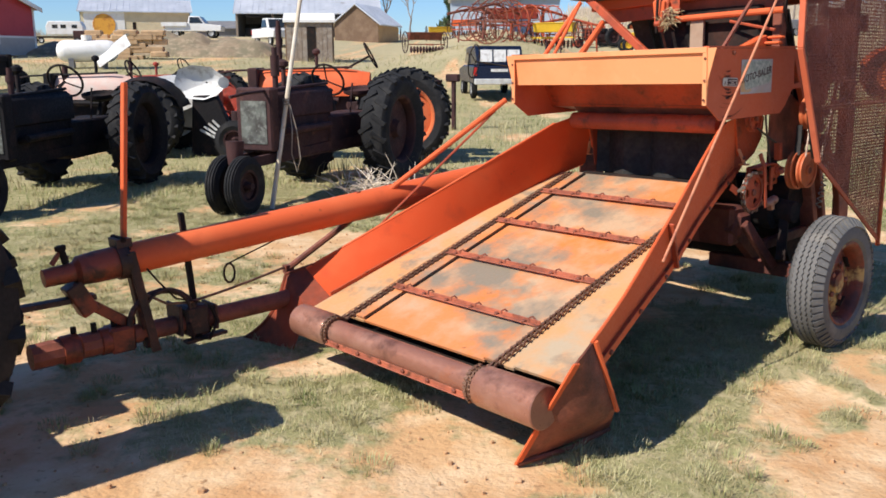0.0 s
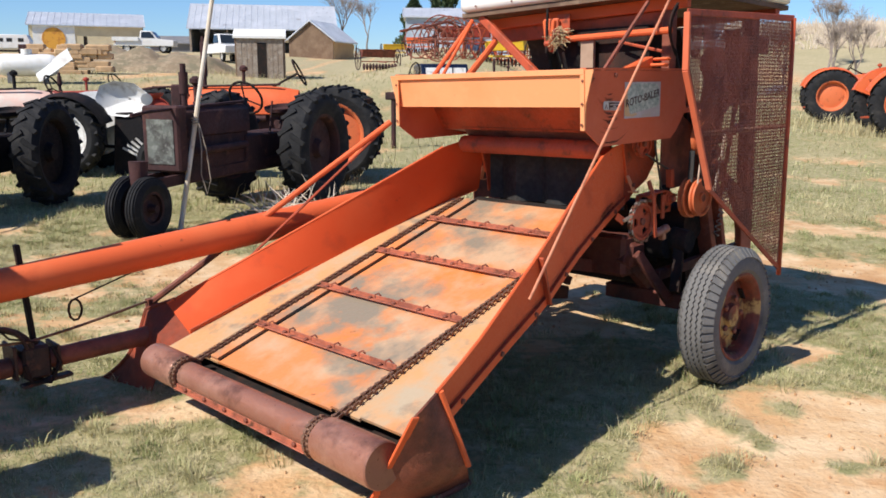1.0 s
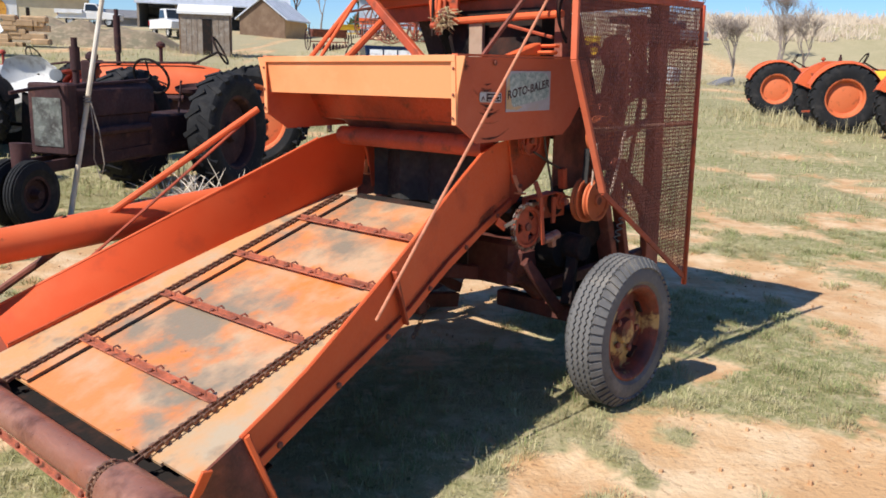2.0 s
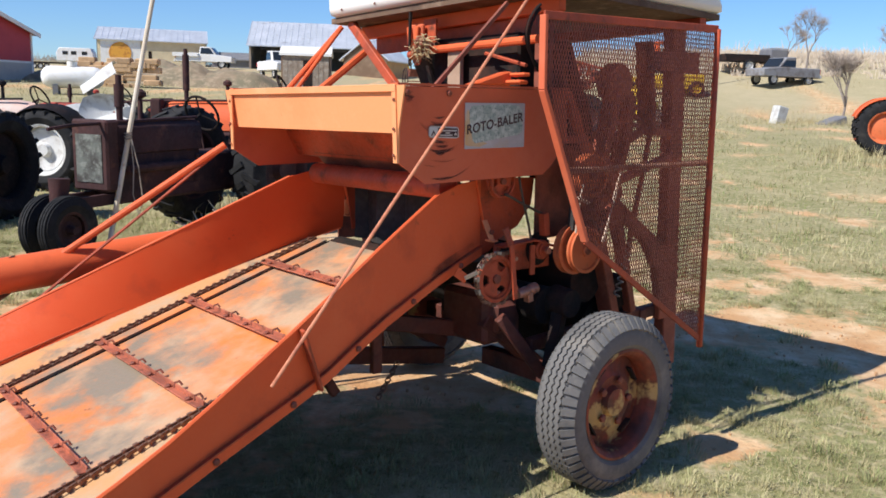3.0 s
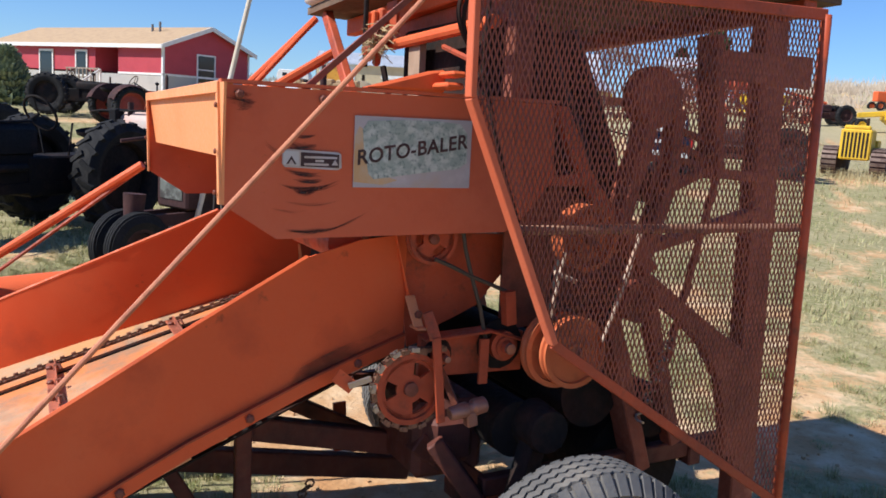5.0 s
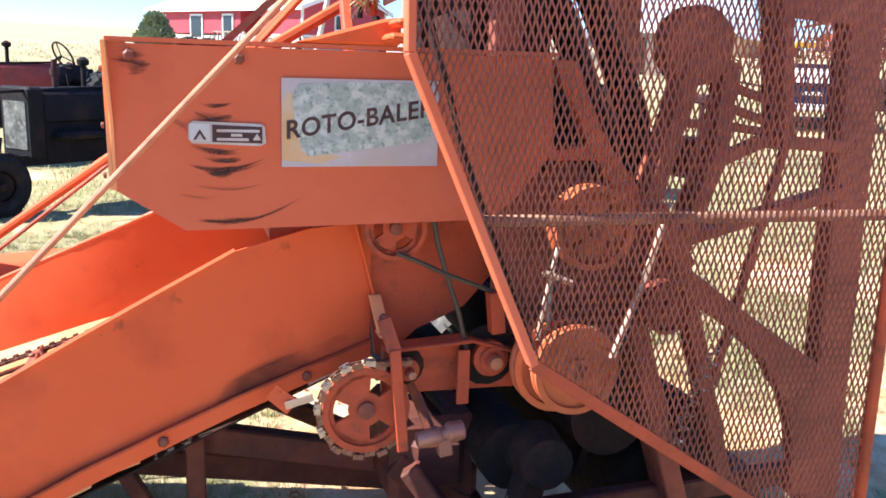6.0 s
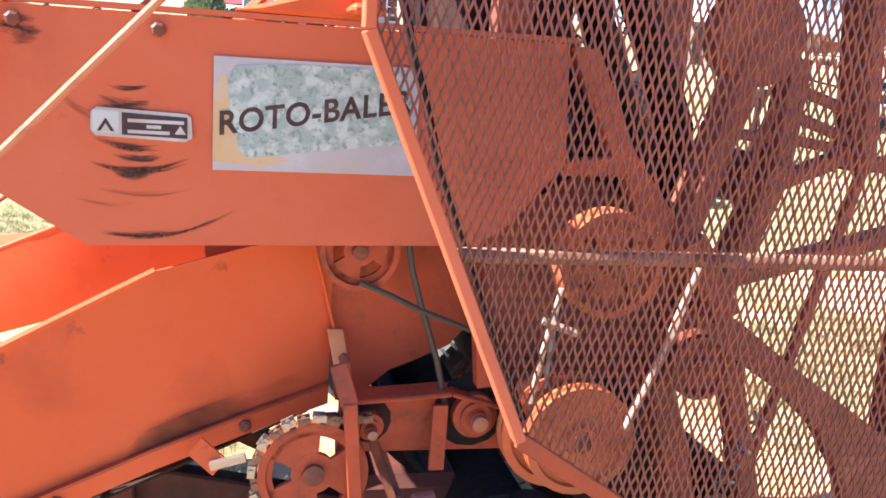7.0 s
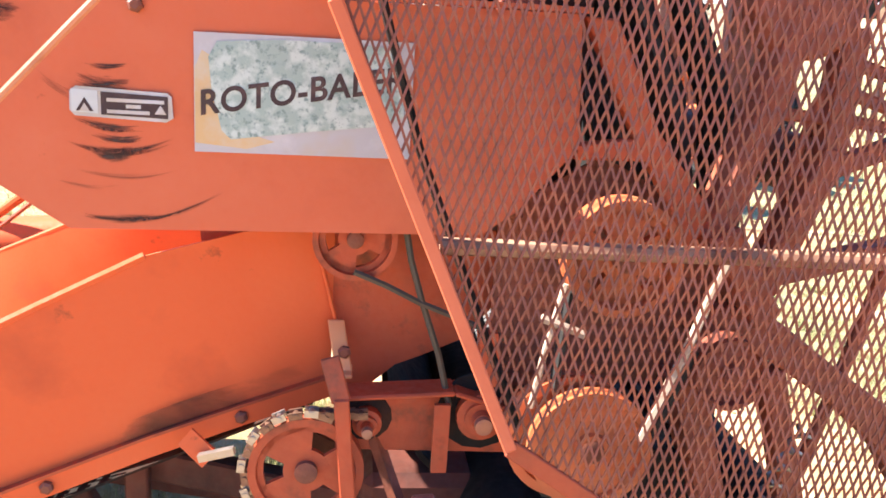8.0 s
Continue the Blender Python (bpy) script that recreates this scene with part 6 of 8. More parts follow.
    part("lever", Geo().tube([(0.25, 0.15, r + 0.15), (0.2, 0.17, r + 0.55)], 0.012, 5), iron, t)
    part("lever", Geo().tube([(0.3, -0.12, r + 0.15), (0.3, -0.2, r + 0.5)], 0.012, 5), iron, t)
    part("drawbar", Geo().beam((-0.25, 0, 0.42), (-0.65, 0, 0.38), 0.1, 0.04), iron, t)
    if fender:
        for sd in fender_sides:
            rows = []
            for i in range(13):
                a = radians(10 + 150 * i / 12)
                rows.append([((r + 0.06) * math.cos(a), sd * (track - fender_in + (fender_in + 0.12) * q / 3), r + (r + 0.06) * math.sin(a) - (0.05 if q == 3 else 0)) for q in range(4)])
            part("fender", Geo().grid(rows, (0, 0, -0.006)).grid([[p[0], (p[0][0] * 0.35, p[0][1], r + (p[0][2] - r) * 0.35)] for p in rows], (0, 0.004, 0)), fender[(sd + 1) // 2] if isinstance(fender, tuple) else fender, t)
    return t


CORE = mat("dusty_radiator_core", (0.13, 0.14, 0.12), [((0.05, 0.045, 0.04), 6.0, 0.42, 0.62, 5), ((0.22, 0.23, 0.20), 20.0, 0.5, 0.7, 4)], rough=0.8, bump=0.4, bscale=60)
tractor("tractor", (-1.31, 10.35), 250.2, "dark rusted row-crop tractor with twin front wheels", RUSTY_TRACTOR, RUSTY_TRACTOR, base=2.44, nose=0.38, r=0.67, rear_w=0.34, track=0.62, hood=(0.66, 1.21), hood_w=0.38, exhaust=1.62, wheel_z=1.26, front_r=0.285)
tractor("tractor", (-4.44, 10.10), 267, "black sooty old tractor with large lugged tyres", DARK_TRACTOR, DARK_TRACTOR, base=2.35, r=0.62, track=0.62, hood=(0.6, 1.16), exhaust=1.42, wheel_z=1.26)
tractor("tractor", (-4.72, 13.44), 177, "faded grey and pink tractor with white rims and broad fenders", PINK_PAINT, WHITE_RIM, base=2.1, r=0.59, track=0.64, hood=(0.70, 1.27), front="wide", front_r=0.32, round_hood=True, fender=(WHITE_RIM, DARK_TRACTOR), fender_in=0.30, exhaust=1.2, wheel_z=1.30, iron=DARK_TRACTOR, rim_r=0.36)
tractor("tractor", (-0.74, 12.70), 180, "orange tractor with a long rounded hood and rusty exhaust", ORANGE_DARK, ORANGE_RIM, base=2.6, r=0.69, rim_r=0.45, track=0.62, hood=(0.78, 1.36), hood_w=0.5, round_hood=True, exhaust=2.05, wheel_z=1.55, hood_mat=ORANGE, iron=RUSTY_TRACTOR)
tractor("tractor", (-7.7, 11.7), 262, "dark red old tractor standing in the row", RED_PAINT, DARK_TRACTOR, base=2.3, r=0.66, track=0.62, hood=(0.72, 1.30), exhaust=1.55, wheel_z=1.42, iron=DARK_TRACTOR)
tractor("tractor", (-5.2, 17.5), 165, "old red tractor partly hidden by others", RED_PAINT, RED_PAINT, base=2.4, r=0.62, seg=28, exhaust=1.5)
for px, py, hd, m, rm in ((12.05, 23.87, -20, ORANGE, ORANGE_RIM), (10.95, 18.6, -15, YELLOW, ORANGE_RIM), (11.2, 15.8, -15, ORANGE, TYRE_GREY)):
    tractor("tractor", (px, py), hd, "orange tractor parked in a row" if m is ORANGE else "yellow tractor parked in a row", m, rm, base=2.3, r=0.72, track=0.72, hood=(0.7, 1.32), front="wide", front_r=0.36, round_hood=True, fender=ORANGE, iron=ORANGE_DARK, exhaust=1.7, wheel_z=1.5, seg=36)
tractor("tractor", (4.65, 28.1), 178, "dark rusty tractor standing behind the baler", RUSTY_TRACTOR, RUSTY_TRACTOR, base=2.4, r=0.72, track=0.7, hood=(0.7, 1.3), exhaust=1.8, wheel_z=1.5, seg=32)
tractor("tractor", (-17.5, 24.6), 20, "dark old tractor standing before the house", DARK_TRACTOR, DARK_TRACTOR, base=2.3, r=0.66, seg=26, exhaust=1.3, hood=(0.6, 1.1))
tractor("tractor", (-14.2, 23.4), 65, "grey old tractor with raised loader arms before the house", DARK_TRACTOR, RED_PAINT, base=2.2, r=0.58, seg=26, exhaust=1.6, hood=(0.6, 1.05), fender=RUSTY_TRACTOR)
tractor("tractor", (11.0, 63.2), 200, "small rusty tractor far up the slope", RUSTY_TRACTOR, RUSTY_TRACTOR, base=2.4, r=0.7, exhaust=1.9, hood=(0.7, 1.35), seg=20)
# its one fender stays out of view and is added for its shadow
hitched = tractor("tractor", (-2.40, 2.79), 221, "tractor hitched to the baler's tongue, black lugged tyres", ORANGE_DARK, ORANGE_RIM, base=2.4, r=0.69, rear_w=0.34, rim_r=0.44, track=0.57, hood=(0.65, 1.2), exhaust=1.5, front_r=0.3, fender=ORANGE_DARK, fender_in=0.42, fender_sides=(-1,), group="")
# unseen plate on posts, added to throw shade on the tongue's front
part("shade_caster", Geo().box(-0.62, -0.46, 1.58, 0.10, 0.06, 1.63), ORANGE_DARK, hitched, bevel=0.02)
for yy in (-0.4, 0.02):
    part("caster_post", Geo().beam((0.0, yy, 1.60), (-0.05, yy, 0.85), 0.04, 0.04), ORANGE_DARK, hitched)



# ---- a leaning pole with a rope ----
pole = thing("wooden_pole", pose(-1.855, 8.35, 0), "pale peeled pole leaning, with rope tied on", "pole")
part("shaft", Geo().tube([(0.30 * s, 0.36 * s + 0.005 * math.sin(s * 5), 2.05 * s) for s in (0, 0.25, 0.5, 0.75, 1.0, 1.3, 1.62)], [0.025, 0.024, 0.023, 0.022, 0.021, 0.020, 0.017], 10), PALE_WOOD, pole)
part("rope", Geo().tube([(0.156 + 0.03 * math.cos(i * 0.7), 0.187 + 0.03 * math.sin(i * 0.7), 1.03 + 0.003 * i) for i in range(28)], 0.008, 5).tube([(0.19, 0.16, 1.05), (0.215, 0.14, 0.8), (0.20, 0.14, 0.55), (0.25, 0.14, 0.36), (0.29, 0.14, 0.5), (0.26, 0.14, 0.8), (0.20, 0.15, 1.05)], 0.006, 5), WOOD, pole)


# a loose white fender on a dark iron stand
wf = thing("tractor_fender", pose(-3.88, 12.95, 0, 0, 0, -6), "white rounded tractor fender on a dark iron axle stand", "fender")
part("sheet", Geo().grid([[(px * k - 0.02, 0.03 + 0.16 * (1 - k * k), 1.14 + (pz - 1.14) * k) for px, pz in ((-0.42, 0.98), (-0.46, 1.16), (-0.38, 1.34), (-0.16, 1.41), (0.14, 1.38), (0.34, 1.24), (0.38, 1.10), (0.22, 0.95), (0.0, 0.88), (-0.25, 0.90), (-0.42, 0.98))] for k in (1.0, 0.93, 0.7, 0.4, 0.05)], (0, 0.012, 0)), WHITE_RIM, wf)
part("lamp", Geo().lathe((0.34, -0.06, 1.15), (0.5, -0.8, 0), [(0, 0.05), (0.05, 0.085), (0.07, 0.085), (0.075, 0)], 18), GREY_PAINT, wf)
part("stand", Geo().prism([(-0.30, 0.06, 0), (0.42, 0.06, 0), (0.36, 0.06, 0.5), (0.16, 0.06, 0.96), (-0.22, 0.06, 0.94)], (0, 0.14, 0)), DARK_TRACTOR, wf, bevel=0.02)
for i in range(4):
    part("stay", Geo().beam((-0.1 + 0.07 * i, 0.02, 0.42 + 0.05 * i), (0.14 + 0.05 * i, 0.02, 0.30 + 0.03 * i), 0.02, 0.03), GREY_PAINT, wf)


# ---- buildings ----
ROOF_METAL = mat("grey_metal_roof", (0.56, 0.58, 0.60), [((0.66, 0.67, 0.69), 0.6, 0.45, 0.65, 4), ((0.30, 0.27, 0.25), 1.5, 0.6, 0.75, 6)], rough=0.4, metal=0.3, bump=0.1, bscale=4)
CREAM = mat("cream_board_wall", (0.66, 0.56, 0.36), [((0.54, 0.45, 0.29), 1.0, 0.45, 0.7, 5)], rough=0.8, bump=0.2, bscale=8)
GREY_WALL = mat("grey_board_wall", (0.16, 0.16, 0.17), [((0.22, 0.21, 0.20), 1.2, 0.45, 0.7, 5)], rough=0.8, bump=0.2, bscale=8)
BLUE_WALL = mat("blue_grey_sheet_wall", (0.40, 0.46, 0.52), [((0.30, 0.34, 0.38), 1.2, 0.5, 0.7, 5)], rough=0.6, bump=0.2, bscale=8)
BROWN_WALL = mat("brown_board_wall", (0.16, 0.10, 0.06), [((0.24, 0.16, 0.10), 1.4, 0.45, 0.7, 6)], rough=0.85, bump=0.3, bscale=8)
TAN_WALL = mat("tan_board_wall", (0.52, 0.34, 0.17), [((0.42, 0.26, 0.13), 1.4, 0.45, 0.7, 6)], rough=0.85, bump=0.3, bscale=8)
HOUSE_RED = mat("red_siding", (0.46, 0.055, 0.070), [((0.40, 0.046, 0.060), 1.0, 0.5, 0.7, 4)], rough=0.6, bump=0.1, bscale=20)
HOUSE_GREY = mat("taupe_siding", (0.46, 0.43, 0.38), [((0.40, 0.37, 0.33), 1.0, 0.5, 0.7, 4)], rough=0.6, bump=0.1, bscale=20)
SHINGLE = mat("tan_shingles", (0.48, 0.33, 0.19), [((0.40, 0.27, 0.16), 3.0, 0.45, 0.65, 6)], rough=0.9, bump=0.4, bscale=30)


def gable_building(name, at, turn, length, depth, wall_h, rise, walls, end_wall, roof, label, category, over=0.3, open_front=False, sink=0.6):
    """Long side along x facing -y, gable ends at x = 0 and x = length."""
    x, y = at
    t = thing(name, pose(x, y, gz(x, y), 0, 0, turn), label, category)
    w = 0.15
    if not open_front:
        part("front_wall", Geo().box(0, 0, -sink, length, w, wall_h), walls, t)
    else:
        n = max(2, int(length / 3))
        for i in range(n + 1):
            part("front_post", Geo().box(length * i / n - 0.1, 0, -sink, length * i / n + 0.1, 0.2, wall_h), WOOD, t)
    part("back_wall", Geo().box(0, depth - w, -sink, length, depth, wall_h), walls, t)
    for xx in (0, length):
        part("gable_wall", Geo().prism([(xx - w / 2, 0.02, -sink), (xx - w / 2, depth - 0.02, -sink), (xx - w / 2, depth - 0.02, wall_h), (xx - w / 2, depth / 2, wall_h + rise - 0.02), (xx - w / 2, 0.02, wall_h)], (w, 0, 0)), end_wall, t)
    k = rise / (depth / 2)
    for sd in (0, 1):
        y0, y1 = (-over, depth / 2) if sd == 0 else (depth + over, depth / 2)
        part("roof", Geo().prism([(-over, y0, wall_h - over * k + 0.02), (-over, y1, wall_h + rise + 0.02), (-over, y1, wall_h + rise + 0.14), (-over, y0, wall_h - over * k + 0.14)], (length + 2 * over, 0, 0)), roof, t)
    g = Geo()
    nrib = int(length / 0.6)
    for i in range(nrib + 1):
        xx = -over + (length + 2 * over) * i / nrib
        g.beam((xx, -over, wall_h - over * k + 0.15), (xx, depth / 2, wall_h + rise + 0.15), 0.05, 0.04)
    if roof is ROOF_METAL:
        tagged(part("roof_seam", g, roof, t), kind="stuff")
    return t


def opening(t, x0, x1, z0, z1, y=-0.02, material=None, trim=None, name="window"):
    ob = part(name, Geo().box(x0, y, z0, x1, y + 0.05, z1), material or GLASS, t)
    if trim:
        g = Geo()
        w = 0.09
        g.box(x0 - w, y - 0.03, z1, x1 + w, y + 0.03, z1 + w).box(x0 - w, y - 0.03, z0 - w, x1 + w, y + 0.03, z0).box(x0 - w, y - 0.03, z0, x0, y + 0.03, z1).box(x1, y - 0.03, z0, x1 + w, y + 0.03, z1)
        g.box(x0, y - 0.015, (z0 + z1) / 2 - 0.03, x1, y + 0.01, (z0 + z1) / 2 + 0.03)
        part("window_trim", g, trim, ob)
    return ob


barn = gable_building("barn", (-40.46, 91.57), 19, 11.2, 9.0, 2.6, 1.45, CREAM, GREY_WALL, ROOF_METAL, "long cream barn with grey metal roof on the rise", "barn")
part("round_sign", Geo().lathe((2.3, -0.06, 1.2), (0, -1, 0), [(0, 1.15), (0.05, 1.15), (0.05, 0)], 32), mat("orange_sign_paint", (0.75, 0.36, 0.05), [((0.55, 0.22, 0.04), 2.0, 0.5, 0.6, 3)], rough=0.6), barn, "round orange painted sign")
part("sign_board", Geo().box(0.3, -0.05, -0.5, 4.4, -0.01, 2.7), WHITE, barn)
for xx in (5.2, 8.8):
    opening(barn, xx, xx + 0.35, 0.5, 1.5, material=BLACK)
gable_building("lean_barn", (-29.0, 95.0), 10, 7.0, 6.0, 0.9, 0.8, GREY_WALL, GREY_WALL, GREY_WALL, "low dark lean-to beside the cream barn", "shed")
gable_building("barn", (-22.7, 87.7), 9, 14.5, 10.0, 2.4, 2.6, GREY_WALL, GREY_WALL, ROOF_METAL, "big open-fronted barn with shiny metal roof", "barn", open_front=True)
gable_building("shed", (-6.75, 72.4), 75, 5.0, 4.0, 1.6, 1.5, TAN_WALL, BROWN_WALL, ROOF_METAL, "small brown wooden shed with pale roof", "shed")
hut = gable_building("wooden_hut", (-8.89, 44.3), 8, 2.35, 2.0, 1.95, 0.35, WOOD, BROWN_WALL, WHITE, "small weathered plank hut with pale roof", "hut", over=0.15)
opening(hut, 1.05, 1.5, -0.1, 1.7, material=BLACK, name="doorway")
for i in range(9):
    part("plank", Geo().box(0.02 + i * 0.26, -0.03, -0.3, 0.26 + i * 0.26, -0.001, 1.92), WOOD, hut) if not 3 < i < 6 else None
gable_building("shed", (-0.6, 70.2), 0, 4.6, 4.0, 3.0, 0.7, BLUE_WALL, BLUE_WALL, ROOF_METAL, "blue-grey metal shed among machines", "shed")
gable_building("shed", (4.3, 72.3), -4, 4.0, 4.0, 2.6, 0.8, BLUE_WALL, BLUE_WALL, ROOF_METAL, "blue-grey metal shed among machines", "shed")


def build_house():
    x, y = -23.65, 38.85
    t = thing("house", pose(x, y, gz(x, y) - 0.05, 0, 0, 75) @ Matrix.Scale(0.86, 4), "red manufactured house with white trim and shingle roof", "house")
    # local x runs along the gable end, +y away along the long side
    d, ln, h, rise = 6.85, 17.0, 3.02, 1.22
    part("lower_wall", Geo().box(0, 0, -0.4, d, ln, 1.25), HOUSE_GREY, t)
    part("upper_wall", Geo().box(0.01, 0.01, 1.37, d - 0.01, 4.0, h).box(0.01, 6.2, 1.37, d - 0.01, ln, h).box(1.6, 4.0, 1.37, d - 0.01, 6.2, h), HOUSE_RED, t)
    part("gable_wall", Geo().prism([(0.02, 0.02, h), (d - 0.02, 0.02, h), (d / 2, 0.02, h + rise)], (0, 0.1, 0)), HOUSE_RED, t)
    part("band", Geo().box(-0.03, -0.03, 1.25, d + 0.03, 4.0, 1.37), WHITE, t)
    part("skirt", Geo().box(-0.04, -0.04, -0.5, d + 0.04, ln + 0.04, 0.12), WHITE, t)
    part("corner_trim", Geo().box(-0.03, -0.03, 0.12, 0.1, 0.1, h), WHITE, t)
    part("corner_trim", Geo().box(d - 0.1, -0.03, 0.12, d + 0.03, 0.1, h), WHITE, t)
    k = rise / (d / 2)
    for sd in (0, 1):
        x0, x1 = (-0.35, d / 2) if sd == 0 else (d + 0.35, d / 2)
        part("roof", Geo().prism([(x0, -0.35, h - 0.35 * k + 0.01), (x1, -0.35, h + rise + 0.01), (x1, -0.35, h + rise + 0.12), (x0, -0.35, h - 0.35 * k + 0.12)], (0, ln + 0.7, 0)), SHINGLE, t)
        part("fascia", Geo().prism([(x0, -0.40, h - 0.35 * k - 0.12), (x1, -0.40, h + rise - 0.12), (x1, -0.40, h + rise + 0.13), (x0, -0.40, h - 0.35 * k + 0.13)], (0, 0.05, 0)), WHITE, t)
    part("eave_trim", Geo().box(-0.40, -0.35, h - 0.25, -0.34, ln + 0.35, h - 0.02), WHITE, t)
    opening(t, 2.6, 3.9, 0.95, 2.6, trim=WHITE)
    for y0, y1, z0, z1 in ((5.0, 5.9, 1.1, 2.5), (7.0, 8.0, 1.1, 2.5), (10.5, 11.8, 1.1, 2.5)):
        xw = 1.57 if y0 < 6.2 and y0 > 4 else -0.02
        w = part("window", Geo().box(xw - 0.03, y0, z0, xw + 0.03, y1, z1), GLASS, t)
        part("window_trim", Geo().box(xw - 0.06, y0 - 0.1, z1, xw + 0.01, y1 + 0.1, z1 + 0.12).box(xw - 0.06, y0 - 0.1, z0 - 0.1, xw + 0.01, y1 + 0.1, z0).box(xw - 0.06, y0 - 0.1, z0, xw + 0.01, y0, z1).box(xw - 0.06, y1, z0, xw + 0.01, y1 + 0.1, z1), WHITE, w)
    deck = part("porch_deck", Geo().box(-1.6, 3.6, 0.35, 1.6, 6.8, 0.5), WOOD, t)
    for i in range(9):
        part("baluster", Geo().box(-1.6, 3.65 + i * 0.38, 0.5, -1.53, 3.72 + i * 0.38, 1.4), WOOD, deck)
    part("porch_rail", Geo().box(-1.62, 3.6, 1.38, -1.5, 6.8, 1.46), WOOD, deck)
    part("stair_rail", Geo().beam((-1.6, 3.6, 1.35), (-3.0, 3.6, 0.5), 0.08, 0.1).box(-1.6, 3.55, 0.3, -1.5, 3.65, 1.4), WHITE, deck)
    for yy, up in ((3.2, 0.35), (3.9, 0.2)):
        part("roof_vent", Geo().cyl((d / 2 - 1.0, yy, h + rise - 0.3), (d / 2 - 1.0, yy, h + rise + up), 0.075), GREY_WALL, t)


build_house()


# ---- vehicles ----
BLUE_CAR = mat("dark_blue_car_paint", (0.007, 0.013, 0.036), rough=0.3, bump=0.0, spec=0.35)
WHITE_CAR = mat("white_car_paint", (0.72, 0.71, 0.68), [((0.60, 0.57, 0.52), 1.0, 0.5, 0.7, 4)], rough=0.35, bump=0.02)
LAMP_RED = mat("red_lamp_glass", (0.45, 0.02, 0.02), rough=0.2, bump=0)


def pickup(at, heading, paint, label, topper=False, flatbed=False, size=1.0):
    x, y = at
    t = thing("pickup_truck", pose(x, y, gz(x, y), 0, 0, heading) @ Matrix.Scale(size, 4), label, "truck")
    w = 0.84
    part("body", Geo().prism([(-2.2, -w, 0.5), (2.25, -w, 0.5), (2.3, -w, 0.95), (1.0, -w, 1.08), (-2.2, -w, 1.08)], (0, 2 * w, 0)), paint, t, bevel=0.04)
    part("cab", Geo().prism([(-0.35, -w + 0.06, 1.07), (1.05, -w + 0.06, 1.07), (0.55, -w + 0.12, 1.68), (-0.25, -w + 0.12, 1.70)], (0, 2 * w - 0.18, 0)), paint, t, bevel=0.05)
    part("windscreen", Geo().prism([(1.03, -0.68, 1.12), (1.03, 0.68, 1.12), (0.62, 0.62, 1.62), (0.62, -0.62, 1.62)], (0.02, 0, 0.015)), GLASS, t)
    for sd in (-1, 1):
        part("side_window", Geo().prism([(-0.22, sd * 0.79, 1.14), (0.85, sd * 0.79, 1.14), (0.5, sd * 0.74, 1.6), (-0.18, sd * 0.74, 1.6)], (0, sd * 0.012, 0)), GLASS, t)
        for xx in (-1.35, 1.45):
            tractor_wheel(t, (xx, sd * 0.74, 0.34), 0.34, 0.2, 0.2, GREY_PAINT, 0, seg=24)
    if topper:
        part("topper", Geo().prism([(-2.2, -0.80, 1.08), (-0.36, -0.80, 1.08), (-0.36, -0.72, 1.70), (-2.1, -0.72, 1.70)], (0, 1.52, 0)), paint, t, bevel=0.04)
        # white paint stands in for the bright sky reflected in the panes
        for i in range(3):
            part("rear_window", Geo().prism([(-2.205, -0.66 + i * 0.45, 1.2), (-2.205, -0.26 + i * 0.45, 1.2), (-2.13, -0.26 + i * 0.45, 1.58), (-2.13, -0.66 + i * 0.45, 1.58)], (-0.012, 0, 0)), WHITE_RIM, t, "rear window painted white for the sky's reflection")
    if flatbed:
        part("flatbed", Geo().box(-2.4, -1.0, 0.9, -0.4, 1.0, 1.2), paint, t)
    part("bumper", Geo().box(-2.36, -0.82, 0.48, -2.2, 0.82, 0.66), GREY_PAINT, t, bevel=0.02)
    for sd in (-1, 1):
        part("tail_lamp", Geo().box(-2.22, sd * 0.82 - 0.08, 0.75, -2.19, sd * 0.82 + 0.02, 1.02), LAMP_RED, t)
    part("badge_bar", Geo().box(-2.215, -0.28, 0.88, -2.2, 0.28, 0.97), WHITE_RIM, t)
    return t


pickup((1.05, 27.4), 96, BLUE_CAR, "dark blue pickup truck with topper seen from behind", topper=True, size=0.92)
pickup((-12.7, 59.3), -60, WHITE_CAR, "white pickup truck parked before the barn", size=1.1)
pickup((-23.6, 76.5), 5, WHITE_CAR, "white flatbed truck on the rise", flatbed=True, size=1.1)
bus = thing("box_trailer", pose(-31.5, 68.5, gz(-31.5, 68.5), 0, 0, 10) @ Matrix.Scale(0.46, 4), "small white rounded travel trailer far on the rise", "trailer")
part("shell", Geo().prism([(-3.0, -1.1, 0.6), (3.0, -1.1, 0.6), (3.1, -1.1, 2.0), (2.6, -1.1, 2.9), (-2.6, -1.1, 2.9), (-3.1, -1.1, 2.0)], (0, 2.2, 0)), WHITE_CAR, bus, bevel=0.1)
for xx in (-2.0, -0.6, 1.2):
    part("window", Geo().box(xx, -1.13, 1.7, xx + 0.9, -1.09, 2.3), GLASS, bus)
flat = thing("flatbed_trailer", pose(-27.4, 58.0, gz(-27.4, 58.0), 0, 0, 6) @ Matrix.Scale(0.42, 4), "dark flatbed trailer with tractor cab", "trailer")
part("deck", Geo().box(-5.0, -1.2, 0.9, 3.0, 1.2, 1.15), BLACK, flat)
part("cab", Geo().box(3.0, -1.1, 0.6, 5.0, 1.1, 2.0), RUSTY_TRACTOR, flat, bevel=0.1)
for xx in (-4.0, -3.0, -2.0, 3.6):
    tractor_wheel(flat, (xx, -1.05, 0.48), 0.48, 0.25, 0.28, GREY_PAINT, 0, seg=24)
